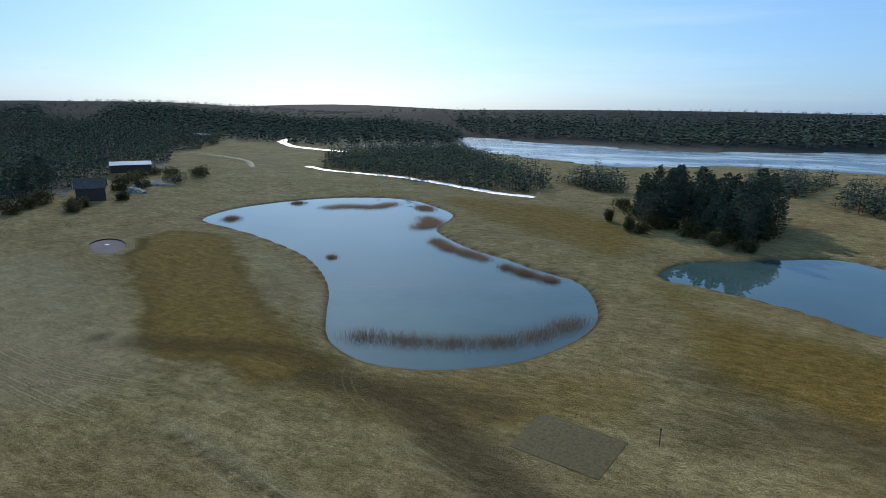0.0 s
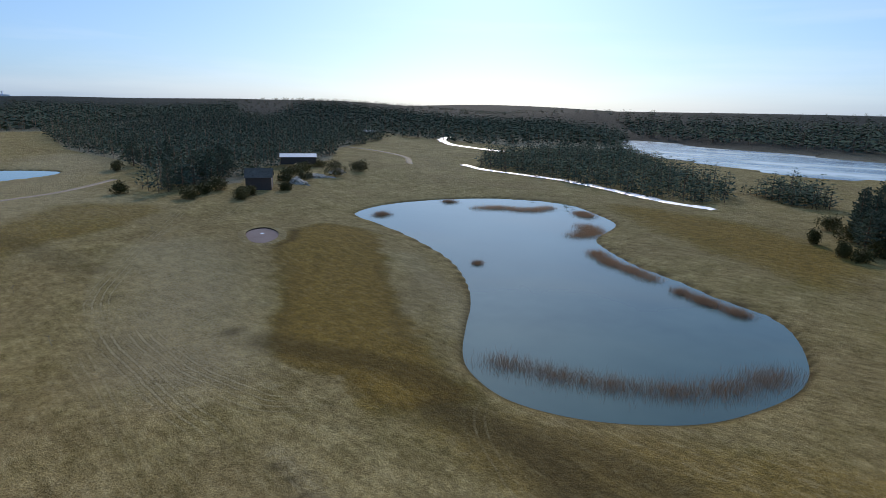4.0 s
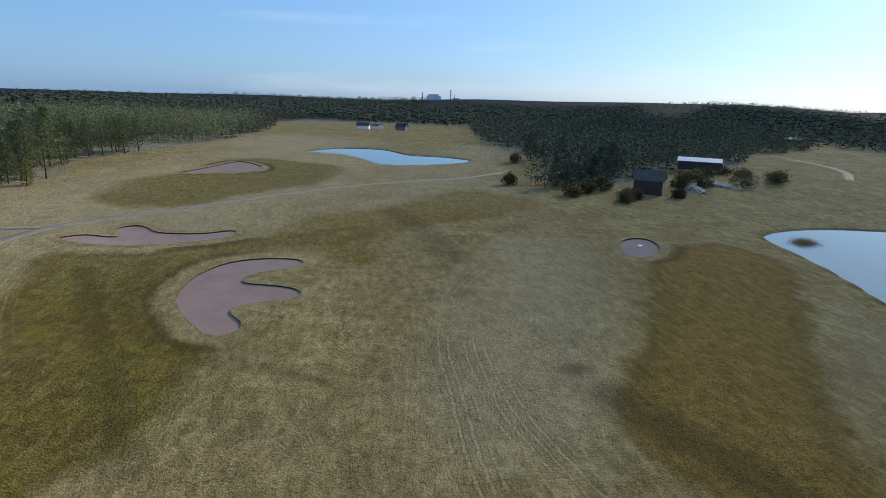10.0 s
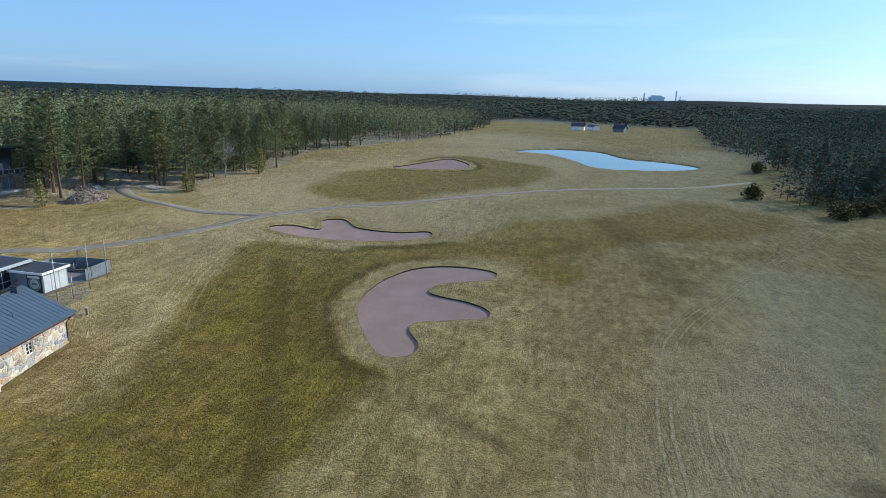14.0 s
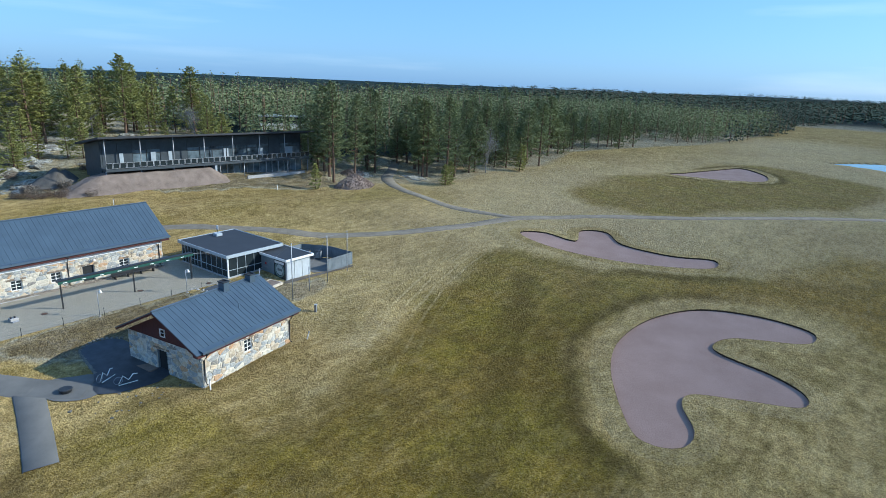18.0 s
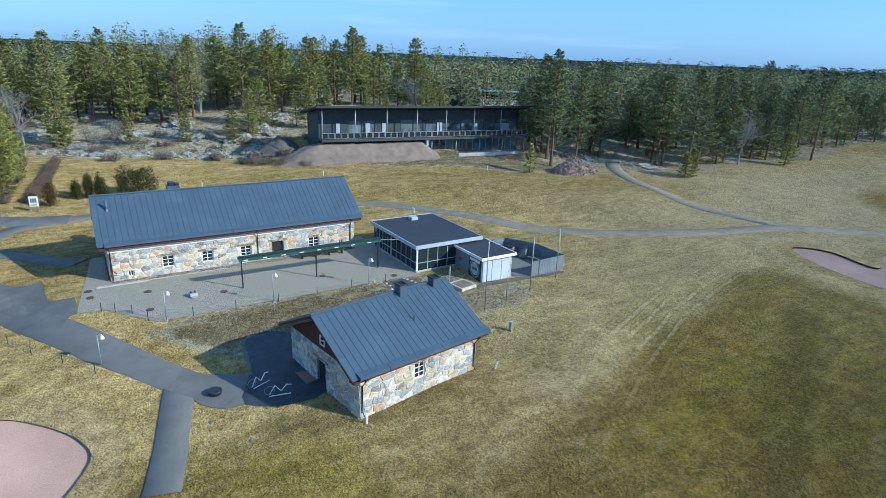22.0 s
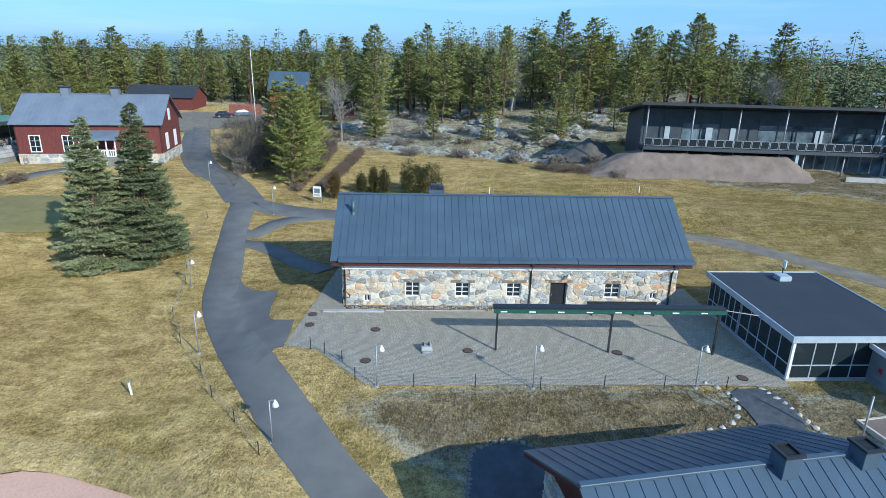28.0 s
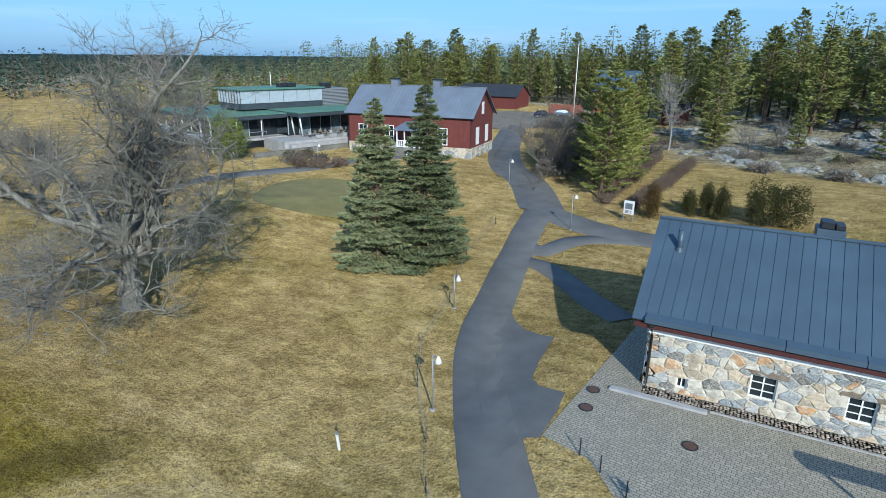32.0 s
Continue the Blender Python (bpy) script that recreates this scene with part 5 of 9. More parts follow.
# ---- the small stone house ----
def small_house():
    h = thing("stone_house", (17.22, -23.61, 0), 8.69, "small fieldstone house with a blue-grey standing-seam metal roof and two chimneys", "house")
    wa, wb, base, tall = 5.33, 4.85, -2.1, 1.36
    win = (-0.64 + wa, 0.30 + wa, -0.42 - base, 0.84 - base)
    stone_wall(h, "front_wall", (-wa, -wb, base), 0, 2 * wa, tall - base, [win], 21, 0.54)
    dr = (wb - 1.05, wb + 0.42, 0.0, 0.42 - base)
    stone_wall(h, "gable_wall", (-wa, wb, base), -90, 2 * wb, tall - base, [dr], 22, 0.55)
    stone_wall(h, "gable_wall", (wa, -wb, base), 90, 2 * wb, tall - base, [], 23, 0.8)
    part("back_wall", box(-wa + 0.56, wa - 0.56, wb - 0.55, wb, base, tall), MORTAR, h)
    window(h, -0.64, 0.30, -0.42, 0.84, -wb + 0.1, (2, 3))
    part("lintel", box(-0.85, 0.5, -wb - 0.05, -wb + 0.1, 0.87, 1.08, 0.02), WOOD, h)
    d = part("door", box(-wa + 0.25, -wa + 0.31, -0.36, 0.99, base, 0.38), DARK, h, "dark plank door under a timber lintel")
    for y in (-0.42, 0.97):
        part("door_jamb", box(-wa + 0.1, -wa + 0.32, y, y + 0.08, base, 0.42), GREY_BOARDS, d)
    part("lintel", box(-wa - 0.06, -wa + 0.1, -0.8, 1.4, 0.45, 0.68, 0.02), WOOD, h, "weathered timber lintel")
    x0, x1, zr, ye, ze = -6.2, 6.2, 4.40, -5.42, 1.70
    seam_roof(h, x0, x1, 0, zr, ye, ze, ROOF_BLUE, 0.55)
    seam_roof(h, x0, x1, 0, zr, -ye, ze, ROOF_BLUE, 0.55)
    part("ridge_cap", box(x0, x1, -0.13, 0.13, zr - 0.05, zr + 0.06, 0.02), ROOF_BLUE, h)
    gutter_and_band(h, x0 + 0.5, x1, ye, ze, 0, True, 5)
    for sy in (-1, 1):
        rake = Soup()
        v = [Vector((x0 + 0.02, 0, zr - 0.1)), Vector((x0 + 0.02, sy * 5.3, ze - 0.06)), Vector((x0 + 0.02, sy * 5.3, ze - 0.26)), Vector((x0 + 0.02, 0, zr - 0.3))]
        v += [p + Vector((0.04, 0, 0)) for p in v]
        rake.add((v, [(0, 1, 2, 3), (7, 6, 5, 4), (0, 4, 5, 1), (2, 6, 7, 3), (1, 5, 6, 2), (0, 3, 7, 4)]))
        part("rake_board", rake.mesh("rake_board", DARK_RED), None, h)
    g = gable(h, -wa + 0.02, 0, 4.9, tall + 0.005, 3.85, DARK_RED)
    window(g, -0.35, 0.3, 1.75, 2.5, -wa - 0.03, (1, 2), 0.06, "x")
    gable(h, wa - 0.14, 0, 4.9, tall + 0.005, 3.85, DARK_RED)
    part("fascia", box(x0 + 0.1, x1 - 0.1, ye + 0.03, -wb + 0.02, tall + 0.01, ze - 0.14), DARK_RED, h)
    for cx, zt in ((1.45, 5.0), (4.75, 4.85)):
        c = part("chimney", box(cx - 0.34, cx + 0.34, -0.62, 0.12, 3.2, zt, 0.015), ROOF_BLUE, h, "sheet-metal clad chimney")
        part("chimney_rim", Soup().box(cx - 0.4, cx + 0.4, -0.68, -0.56, zt, zt + 0.1).box(cx - 0.4, cx + 0.4, 0.06, 0.18, zt, zt + 0.1).box(cx - 0.4, cx - 0.28, -0.56, 0.06, zt, zt + 0.1).box(cx + 0.28, cx + 0.4, -0.56, 0.06, zt, zt + 0.1).mesh("chimney_rim", BLACK_METAL), None, c)
        part("flue", box(cx - 0.26, cx + 0.26, -0.54, 0.04, zt - 0.05, zt + 0.02), DARK, c)
    part("vent_pipe", Soup().tube([(0.9, -2.7, 2.9), (0.9, -2.7, 3.55)], 0.06, 8).mesh("vent_pipe", ROOF_BLUE, True), None, h)
    for x in (-5.15, 5.15):
        downpipe(h, x, -wb, -1.5, 1.5)
    part("plinth", Soup().box(-wa - 0.9, -wa - 0.08, 0.9, 4.2, -1.6, -1.42).mesh("plinth", RED_GRAVEL), None, h, "gravel bed with a stone rim by the gable")
    return h


long_house()
small_house()


# ---- the glazed cafe and its annex ----
def cafe():
    h = thing("pavilion", (31.41, -5.47, 0), 0.64, "low glazed pavilion with a flat dark felt roof and pale fascia", "pavilion")
    a, b, zt = 4.26, 5.39, 2.97
    part("floor_slab", box(-a + 0.2, a - 0.2, -b + 0.2, b - 0.2, -0.3, 0.12), CONCRETE, h)
    part("roof_deck", box(-a + 0.12, a - 0.12, -b + 0.12, b - 0.12, zt - 0.28, zt - 0.02), ROOF_FELT, h, "dark bitumen felt")
    for nm, q in (("fascia", (-a, -a + 0.11, -b, b)), ("fascia", (a - 0.11, a, -b, b)), ("fascia", (-a + 0.11, a - 0.11, -b, -b + 0.11)), ("fascia", (-a + 0.11, a - 0.11, b - 0.11, b))):
        part(nm, box(*q, zt - 0.36, zt + 0.05, 0.015), LIGHT_PANEL, h, "pale blue-grey metal fascia")
    sky_box = part("roof_vent", box(0.2, 1.1, 3.4, 4.2, zt - 0.02, zt + 0.35, 0.03), LIGHT_PANEL, h)
    part("vent_pole", Soup().tube([(0.9, 4.3, zt), (0.9, 4.3, zt + 1.1)], 0.05, 6).mesh("vent_pole", BLACK_METAL), None, sky_box)
    part("vent_flag", box(0.86, 0.94, 4.05, 4.45, zt + 0.75, zt + 1.3, 0.01), WHITE, sky_box)
    # glazing: west and south
    xw, ys = -a + 0.35, -b + 0.35
    def panes(n, fixed, lo, hi, west):
        step = (hi - lo) / n
        for k in range(n):
            p0, p1 = lo + k * step + 0.03, lo + (k + 1) * step - 0.03
            q = (fixed, fixed + 0.03, p0, p1) if west else (p0, p1, fixed, fixed + 0.03)
            part("pane", box(*q, 0.15, zt - 0.38), GLASS, h, "dark reflecting glass pane")
        s = Soup()
        for k in range(n + 1):
            c = lo + k * step
            q = (fixed - 0.03, fixed + 0.06, c - 0.03, c + 0.03) if west else (c - 0.03, c + 0.03, fixed - 0.03, fixed + 0.06)
            s.box(*q, 0.1, zt - 0.36)
        q = (fixed - 0.025, fixed + 0.05, lo, hi) if west else (lo, hi, fixed - 0.025, fixed + 0.05)
        s.box(*q, 0.95, 1.02)
        s.box(*q, 0.08, 0.16)
        part("glazing_bar", s.mesh("glazing_bar", LIGHT_PANEL), None, h, "pale metal glazing bars")
    panes(6, xw, 0.8, b - 0.4, True)
    panes(5, xw, -b + 0.45, 0.6, True)
    panes(4, ys, -a + 0.45, 1.1, False)
    part("corner_post", box(xw - 0.05, xw + 0.1, ys - 0.05, ys + 0.1, 0, zt - 0.36), WHITE, h)
    part("side_wall", box(1.2, 1.35, ys + 0.02, b - 0.4, 0.0, zt - 0.37), LIGHT_PANEL, h)
    part("back_wall", box(-a + 0.5, a - 0.4, b - 0.42, b - 0.3, 0.0, zt - 0.37), GREY_BOARDS, h)
    part("east_wall", box(a - 0.45, a - 0.3, -b + 1.0, b - 0.45, -0.3, zt - 0.37), GREY_BOARDS, h)
    part("counter", box(-1.2, 0.9, -1.6, -0.9, 0.13, 1.1, 0.02), DARK, h)
    for k in range(3):
        part("stacked_chairs", box(-2.9 + 0.8 * k, -2.4 + 0.8 * k, -4.1, -3.6, 0.13, 0.95, 0.05), BLACK_METAL, h)
    part("freezer", box(0.35, 0.95, -4.7, -4.2, 0.13, 1.6, 0.03), WHITE, h)
    # annex
    an = thing("annex", (34.4, -12.75, 0), 0.3, "white panelled annex with felt roof and painted barrel sign", "shed")
    part("roof_deck", box(-2.15, 2.15, -2.9, 2.75, 2.22, 2.40), ROOF_FELT, an, "dark bitumen felt")
    for q in ((-2.25, -2.15, -3.0, 2.75), (2.15, 2.25, -3.0, 2.75), (-2.15, 2.15, -3.0, -2.9)):
        part("fascia", box(*q, 2.16, 2.46, 0.01), WHITE, an)
    part("west_wall", box(-1.95, -1.83, -2.6, 2.6, -0.45, 2.21), plain("grey_sandwich_panel", (0.20, 0.235, 0.255), 0.5, 0, 1.5, 0.1, 0), an, "pale grey panelled wall")
    for k in range(3):
        part("door_panel", box(-1.82 + 1.22 * k, -0.64 + 1.22 * k, -2.62, -2.5, -0.4, 2.15, 0.02), plain("dusty_white_panel", (0.47, 0.505, 0.52), 0.5, 0, 1.5, 0.1, 0) if k == 0 else bpy.data.materials["dusty_white_panel"], an, "white garage door panel")
    part("east_wall", box(1.84, 1.95, -2.6, 2.6, -0.45, 2.21), LIGHT_PANEL, an)
    sg = part("sign", box(-2.0, -1.955, -2.5, -0.35, -0.25, 2.05, 0.01), plain("black_sign", (0.016, 0.02, 0.022), 0.5, 0, 3, 0.2, 0), an, "black sign panel with a pale round barrel picture")
    ring = Soup()
    for r0, r1, mat in ((0.72, 0.92, None),):
        n = 28
        v = [Vector((-2.004, -1.42 + r * math.cos(2 * math.pi * k / n), 0.85 + r * 1.08 * math.sin(2 * math.pi * k / n))) for r in (r0, r1) for k in range(n)]
        ring.add((v, [(k, (k + 1) % n, n + (k + 1) % n, n + k) for k in range(n)]))
    part("ring", ring.mesh("ring", plain("sign_green", (0.16, 0.24, 0.22), 0.6, 0, 3, 0.2, 0)), None, sg)
    disc = Soup()
    n = 28
    v = [Vector((-2.006, -1.42 + 0.66 * math.cos(2 * math.pi * k / n), 0.85 + 0.7 * math.sin(2 * math.pi * k / n))) for k in range(n)]
    disc.add((v, [tuple(range(n))]))
    part("barrel_face", disc.mesh("barrel_face", plain("pale_barrel", (0.42, 0.47, 0.46), 0.6, 0, 3, 0.2, 0)), None, sg)
    part("lettering_bar", box(-2.012, -2.003, -2.3, -0.5, 1.62, 1.92), WHITE, sg)
    for k in range(5):
        part("barrel_mark", box(-2.014, -2.007, -1.85 + 0.17 * k, -1.74 + 0.17 * k, 0.7, 1.0), plain("sign_mark", (0.05, 0.07, 0.07), 0.6, 0, 3, 0.1, 0) if k == 0 else bpy.data.materials["sign_mark"], sg)
    part("red_mark", box(-1.962, -1.952, 1.2, 1.5, 0.95, 1.25), plain("sign_red", (0.45, 0.03, 0.03), 0.6, 0, 3, 0.1, 0), an)
    part("grey_mark", box(-1.962, -1.952, 0.9, 1.9, 0.55, 0.72), STEEL, an)
    # service yard of boards
    py = thing("board_fence", (38.6, -16.0, -0.55), 2.0, "grey board fence round a service yard", "fence")
    FENCE_PAINT = plain("grey_fence_paint", (0.14, 0.165, 0.18), 0.7, 0, 1.0, 0.2, 0.1)
    def run(x0, y0, x1, y1):
        ln = math.hypot(x1 - x0, y1 - y0)
        n = max(2, round(ln / 0.28))
        for k in range(n):
            t0, t1 = k / n + 0.001, (k + 1) / n - 0.001
            p, q = Vector((x0 + (x1 - x0) * t0, y0 + (y1 - y0) * t0, 0)), Vector((x0 + (x1 - x0) * t1, y0 + (y1 - y0) * t1, 0))
            nrm = Vector((-(y1 - y0), x1 - x0, 0)).normalized() * 0.025
            s = Soup()
            v = [p - nrm, q - nrm, q + nrm, p + nrm]
            v += [w + Vector((0, 0, 1.75)) for w in v]
            s.add((v, [(3, 2, 1, 0), (4, 5, 6, 7), (0, 1, 5, 4), (1, 2, 6, 5), (2, 3, 7, 6), (3, 0, 4, 7)]))
            part("board", s.mesh("board", FENCE_PAINT), None, py)
    run(0, 0, 4.9, 0.1)
    run(4.9, 0.1, 4.9, 4.6)
    run(4.9, 4.6, 3.0, 8.2)
    run(3.0, 8.2, 1.2, 8.2)
    for x, y, mt in ((2.3, 6.6, WOOD), (3.3, 5.4, GREY_BOARDS), (1.2, 7.2, BLACK_METAL)):
        bn = thing("waste_bin", (38.6 + x, -16.0 + y, -0.5), 10 * x, "wheeled waste bin in the service yard", "bin", "waste bins")
        part("body", box(-0.35, 0.35, -0.4, 0.4, 0.06, 1.1, 0.05), mt, bn)
        part("lid", box(-0.38, 0.38, -0.43, 0.43, 1.1, 1.2, 0.04), BLACK_METAL, bn)
    sheet("service_yard", [(38.3, -15.8), (43.3, -15.6), (43.2, -11.4), (41.4, -8.0), (37.2, -7.9), (36.9, -15.4)], ASPHALT, 0.07, "dark asphalt service yard", "paving")
    sheet("gravel_margin", curve_closed([(31.8, -16.2), (36, -16.5), (40, -16.6), (43.0, -16.3), (42.8, -15.7), (38, -15.8), (33, -15.4)], 3), gravel_material("dark_gravel", (0.07, 0.06, 0.048), (0.17, 0.15, 0.125)), 0.05, "grey gravel margin by the annex", "paving")


cafe()


# ---- the clubhouse on the slope ----
def clubhouse():
    ang = math.degrees(math.atan2(34.0 - 39.6, 78.2 - 36.2))
    h = thing("clubhouse", (36.2, 39.6, 0), ang, "long dark glass-fronted clubhouse with a flat roof and balcony", "building")
    L, dk, rf, dep = 42.4, 6.55, 12.1, 13.0
    fall = 2.3
    v = [Vector((x, y, z)) for x in (-1.0, L + 1.0) for y, z in ((-1.1, rf), (-1.1, rf + 0.36), (dep + 0.6, rf + 0.36 - fall), (dep + 0.6, rf - fall))]
    part("roof", Soup().add((v, [(0, 1, 2, 3), (7, 6, 5, 4), (0, 4, 5, 1), (1, 5, 6, 2), (2, 6, 7, 3), (3, 7, 4, 0)])).mesh("roof", ROOF_FELT), None, h, "thin dark roof sloping back, with a wide overhang")
    for k in range(44):
        part("soffit_slat", box(-0.8 + k, -0.7 + k, -0.9, -0.2, rf - 0.2, rf - 0.15), BLACK_METAL, h)
    part("deck", box(0.0, L, -0.4, 3.2, dk - 0.45, dk), DARK_PANEL, h, "dark balcony slab")
    for k in range(8):
        x = 0.15 + k * (L - 0.3) / 7
        part("column", Soup().tube([(x, -0.15, dk - 0.4), (x, -0.15, rf - 0.16)], 0.10, 8).mesh("column", STEEL, True), None, h, "slim steel column")
        if k < 4:
            part("column", Soup().tube([(x, 0.3, 3.6), (x, 0.3, dk - 0.45)], 0.10, 8).mesh("column", STEEL, True), None, h)
    n = 36
    for k in range(n):
        s = Soup()
        a, b = k * L / n + 0.06, (k + 1) * L / n - 0.06
        s.box(a, b, -0.36, -0.31, dk + 1.06, dk + 1.14).box(a, b, -0.36, -0.31, dk + 0.12, dk + 0.18).box(a, a + 0.06, -0.36, -0.31, dk + 0.18, dk + 1.06).box(b - 0.06, b, -0.36, -0.31, dk + 0.18, dk + 1.06)
        r = part("railing_panel", s.mesh("railing_panel", STEEL), None, h)
        part("railing_glass", box(a + 0.06, b - 0.06, -0.345, -0.325, dk + 0.18, dk + 1.06), GLASS, r)
    part("back_wall", box(0.4, L - 0.4, dep - 0.4, dep, 3.0, rf - 2.4), DARK_PANEL, h)
    for x, low in ((0.2, 3.0), (L - 0.5, 1.8)):
        v = [Vector((x + d, y, z)) for d in (0, 0.3) for y, z in ((3.0, low), (3.0, rf - 0.72), (dep - 0.41, rf - 2.3), (dep - 0.41, low))]
        part("end_wall", Soup().add((v, [(3, 2, 1, 0), (4, 5, 6, 7), (0, 1, 5, 4), (1, 2, 6, 5), (2, 3, 7, 6), (3, 0, 4, 7)])).mesh("end_wall", DARK_PANEL), None, h)
    bays = 16
    for k in range(bays):
        a, b = 0.55 + k * (L - 1.1) / bays, 0.55 + (k + 1) * (L - 1.1) / bays
        solid = k in (0, 1, 4, 5, 13)
        if solid:
            part("wall_panel", box(a + 0.02, b - 0.02, 3.0, 3.2, dk, rf - 0.72), DARK_PANEL, h, "dark grey facade panel")
        else:
            w = part("window", box(a + 0.06, b - 0.06, 3.08, 3.12, dk + 0.1, dk + 2.9), CLUB_GLASS, h, "tall glazing tinted pale in patches")
            part("frame", Soup().box(a, a + 0.06, 3.0, 3.16, dk, dk + 2.95).box(b - 0.06, b, 3.0, 3.16, dk, dk + 2.95).box(a + 0.06, b - 0.06, 3.0, 3.16, dk + 2.9, dk + 2.95).box(a + 0.06, b - 0.06, 3.02, 3.15, dk + 2.2, dk + 2.28).mesh("frame", BLACK_METAL), None, w)
            part("upper_panel", box(a + 0.01, b - 0.01, 3.0, 3.2, dk + 2.96, rf - 0.72), DARK_PANEL, h)
    for x, wd in ((3.4, 0.7), (9.0, 0.9), (12.3, 0.7), (23.6, 0.5), (24.3, 0.35), (31.5, 1.1), (38.0, 2.0)):
        part("curtain", box(x, x + wd, 2.88, 2.94, dk + 0.05, dk + (2.4 if wd < 0.95 else 2.1)), LIGHT_PANEL, h, "pale door or blind behind the balcony")
    for k in range(7):
        a = 21.0 + k * 3.0
        w = part("window", box(a + 0.1, a + 2.9, 2.6, 2.66, 3.0, dk - 0.6), CLUB_GLASS, h, "tall ground floor glazing between pale frames")
        part("frame", Soup().box(a, a + 0.1, 2.5, 2.7, 2.6, dk - 0.5).box(a + 1.45, a + 1.53, 2.5, 2.7, 3.0, dk - 0.6).box(a + 0.1, a + 2.9, 2.5, 2.7, dk - 0.6, dk - 0.5).mesh("frame", LIGHT_PANEL), None, w)
    for k in range(5):
        part("column", Soup().tube([(21.5 + 5.2 * k, 0.3, 2.2), (21.5 + 5.2 * k, 0.3, dk - 0.45)], 0.10, 8).mesh("column", STEEL, True), None, h)
    part("low_wall", box(26.5, 40.5, -1.5, -1.1, 1.2, 3.5, 0.02), CONCRETE, h, "pale concrete terrace wall")
    part("plinth", box(20.5, L, 0.8, 2.48, 1.6, 3.2), CONCRETE, h, "pale concrete plinth")
    part("terrace", box(20.5, L + 2, -2.2, 0.8, 0.8, 2.45), CONCRETE, h)
    part("stair_wall", box(20.2, 20.6, -0.2, 2.6, 2.2, dk - 0.46), LIGHT_PANEL, h)
    part("retaining_wall", box(0.4, 20.2, 2.6, 2.9, 2.0, dk - 0.46), DARK_PANEL, h)
    return h


clubhouse()


# ---- trees ----
def leaf_tris(centers, count, size, spread, rng, flat=0.6, droop=0.0, thin=0.75, lie=0.7, out=None, loose=0.6):
    """Small triangles round many centres, as arrays of vertices and faces; out: the ways that they face, loosely."""
    c = np.repeat(np.asarray(centers, float), count, axis=0)
    n = len(c)
    p = c + rng.normal(0, 1, (n, 3)) * np.array([spread, spread, spread * flat])
    p[:, 2] -= droop * np.abs(rng.normal(0, 1, n))
    a = rng.normal(0, 1, (n, 3)) * (1, 1, lie)
    a /= np.linalg.norm(a, axis=1)[:, None]
    b = np.cross(a, rng.normal(0, 1, (n, 3)) * (lie, lie, 1))
    b /= np.linalg.norm(b, axis=1)[:, None] + 1e-9
    if out is not None:
        w = np.repeat(out, count, axis=0) + rng.normal(0, loose, (n, 3))
        a = np.cross(w, a)
        a /= np.linalg.norm(a, axis=1)[:, None] + 1e-9
        b = np.cross(a, w)
        b /= np.linalg.norm(b, axis=1)[:, None] + 1e-9
    s = (np.repeat(size, count) if np.ndim(size) else size) * rng.uniform(0.6, 1.4, n)
    s = s[:, None]
    v = np.stack([p - a * s, p + a * s, p + b * s * thin], 1).reshape(-1, 3)
    return v, np.arange(3 * n).reshape(-1, 3)


def np_mesh(name, v, f, material):
    me = bpy.data.meshes.new(name)
    me.vertices.add(len(v))
    me.vertices.foreach_set("co", np.asarray(v, np.float32).ravel())
    k = f.shape[1]
    me.loops.add(f.size)
    me.loops.foreach_set("vertex_index", f.astype(np.int32).ravel())
    me.polygons.add(len(f))
    me.polygons.foreach_set("loop_start", np.arange(0, f.size, k, dtype=np.int32))
    me.update(calc_edges=True)
    me.materials.append(material)
    return me


def fan(p0, w, r, n, rng, ln, half=0.34, dip=-0.1, lift=0.2, thin=0.3, fray=0.35):
    """One flat bough of needle sprays that point outwards, from p0 along the compass way w; returns triangles."""
    ca, sa = math.cos(w), math.sin(w)
    q = rng.uniform(0.16, 1.0, n) ** 0.7
    side = rng.uniform(-1, 1, n)
    across = (half * r * np.sin(np.pi * np.clip(0.14 + 0.80 * q, 0, 1)) + 0.06) * side
    up = r * (dip * q + lift * q * q) - 0.25 * np.abs(across) + rng.normal(0, 0.16 * ln, n) - ln * 0.5 * rng.uniform(0, 1, n) ** 3
    p = np.stack([p0[0] + ca * r * q - sa * across, p0[1] + sa * r * q + ca * across, p0[2] + up], 1)
    tip = np.stack([ca - sa * side * 0.9, sa + ca * side * 0.9, rng.normal(0.10, 0.30, n)], 1) + rng.normal(0, fray, (n, 3)) * (1, 1, 0.6)
    tip /= np.linalg.norm(tip, axis=1)[:, None]
    flat = np.cross(tip, np.array((ca * 0.35, sa * 0.35, 1)) + rng.normal(0, 0.45, (n, 3)))
    flat /= np.linalg.norm(flat, axis=1)[:, None] + 1e-9
    size = ln * rng.uniform(0.6, 1.4, n)[:, None]
    return np.stack([p - flat * size * thin, p + flat * size * thin, p + tip * size], 1)


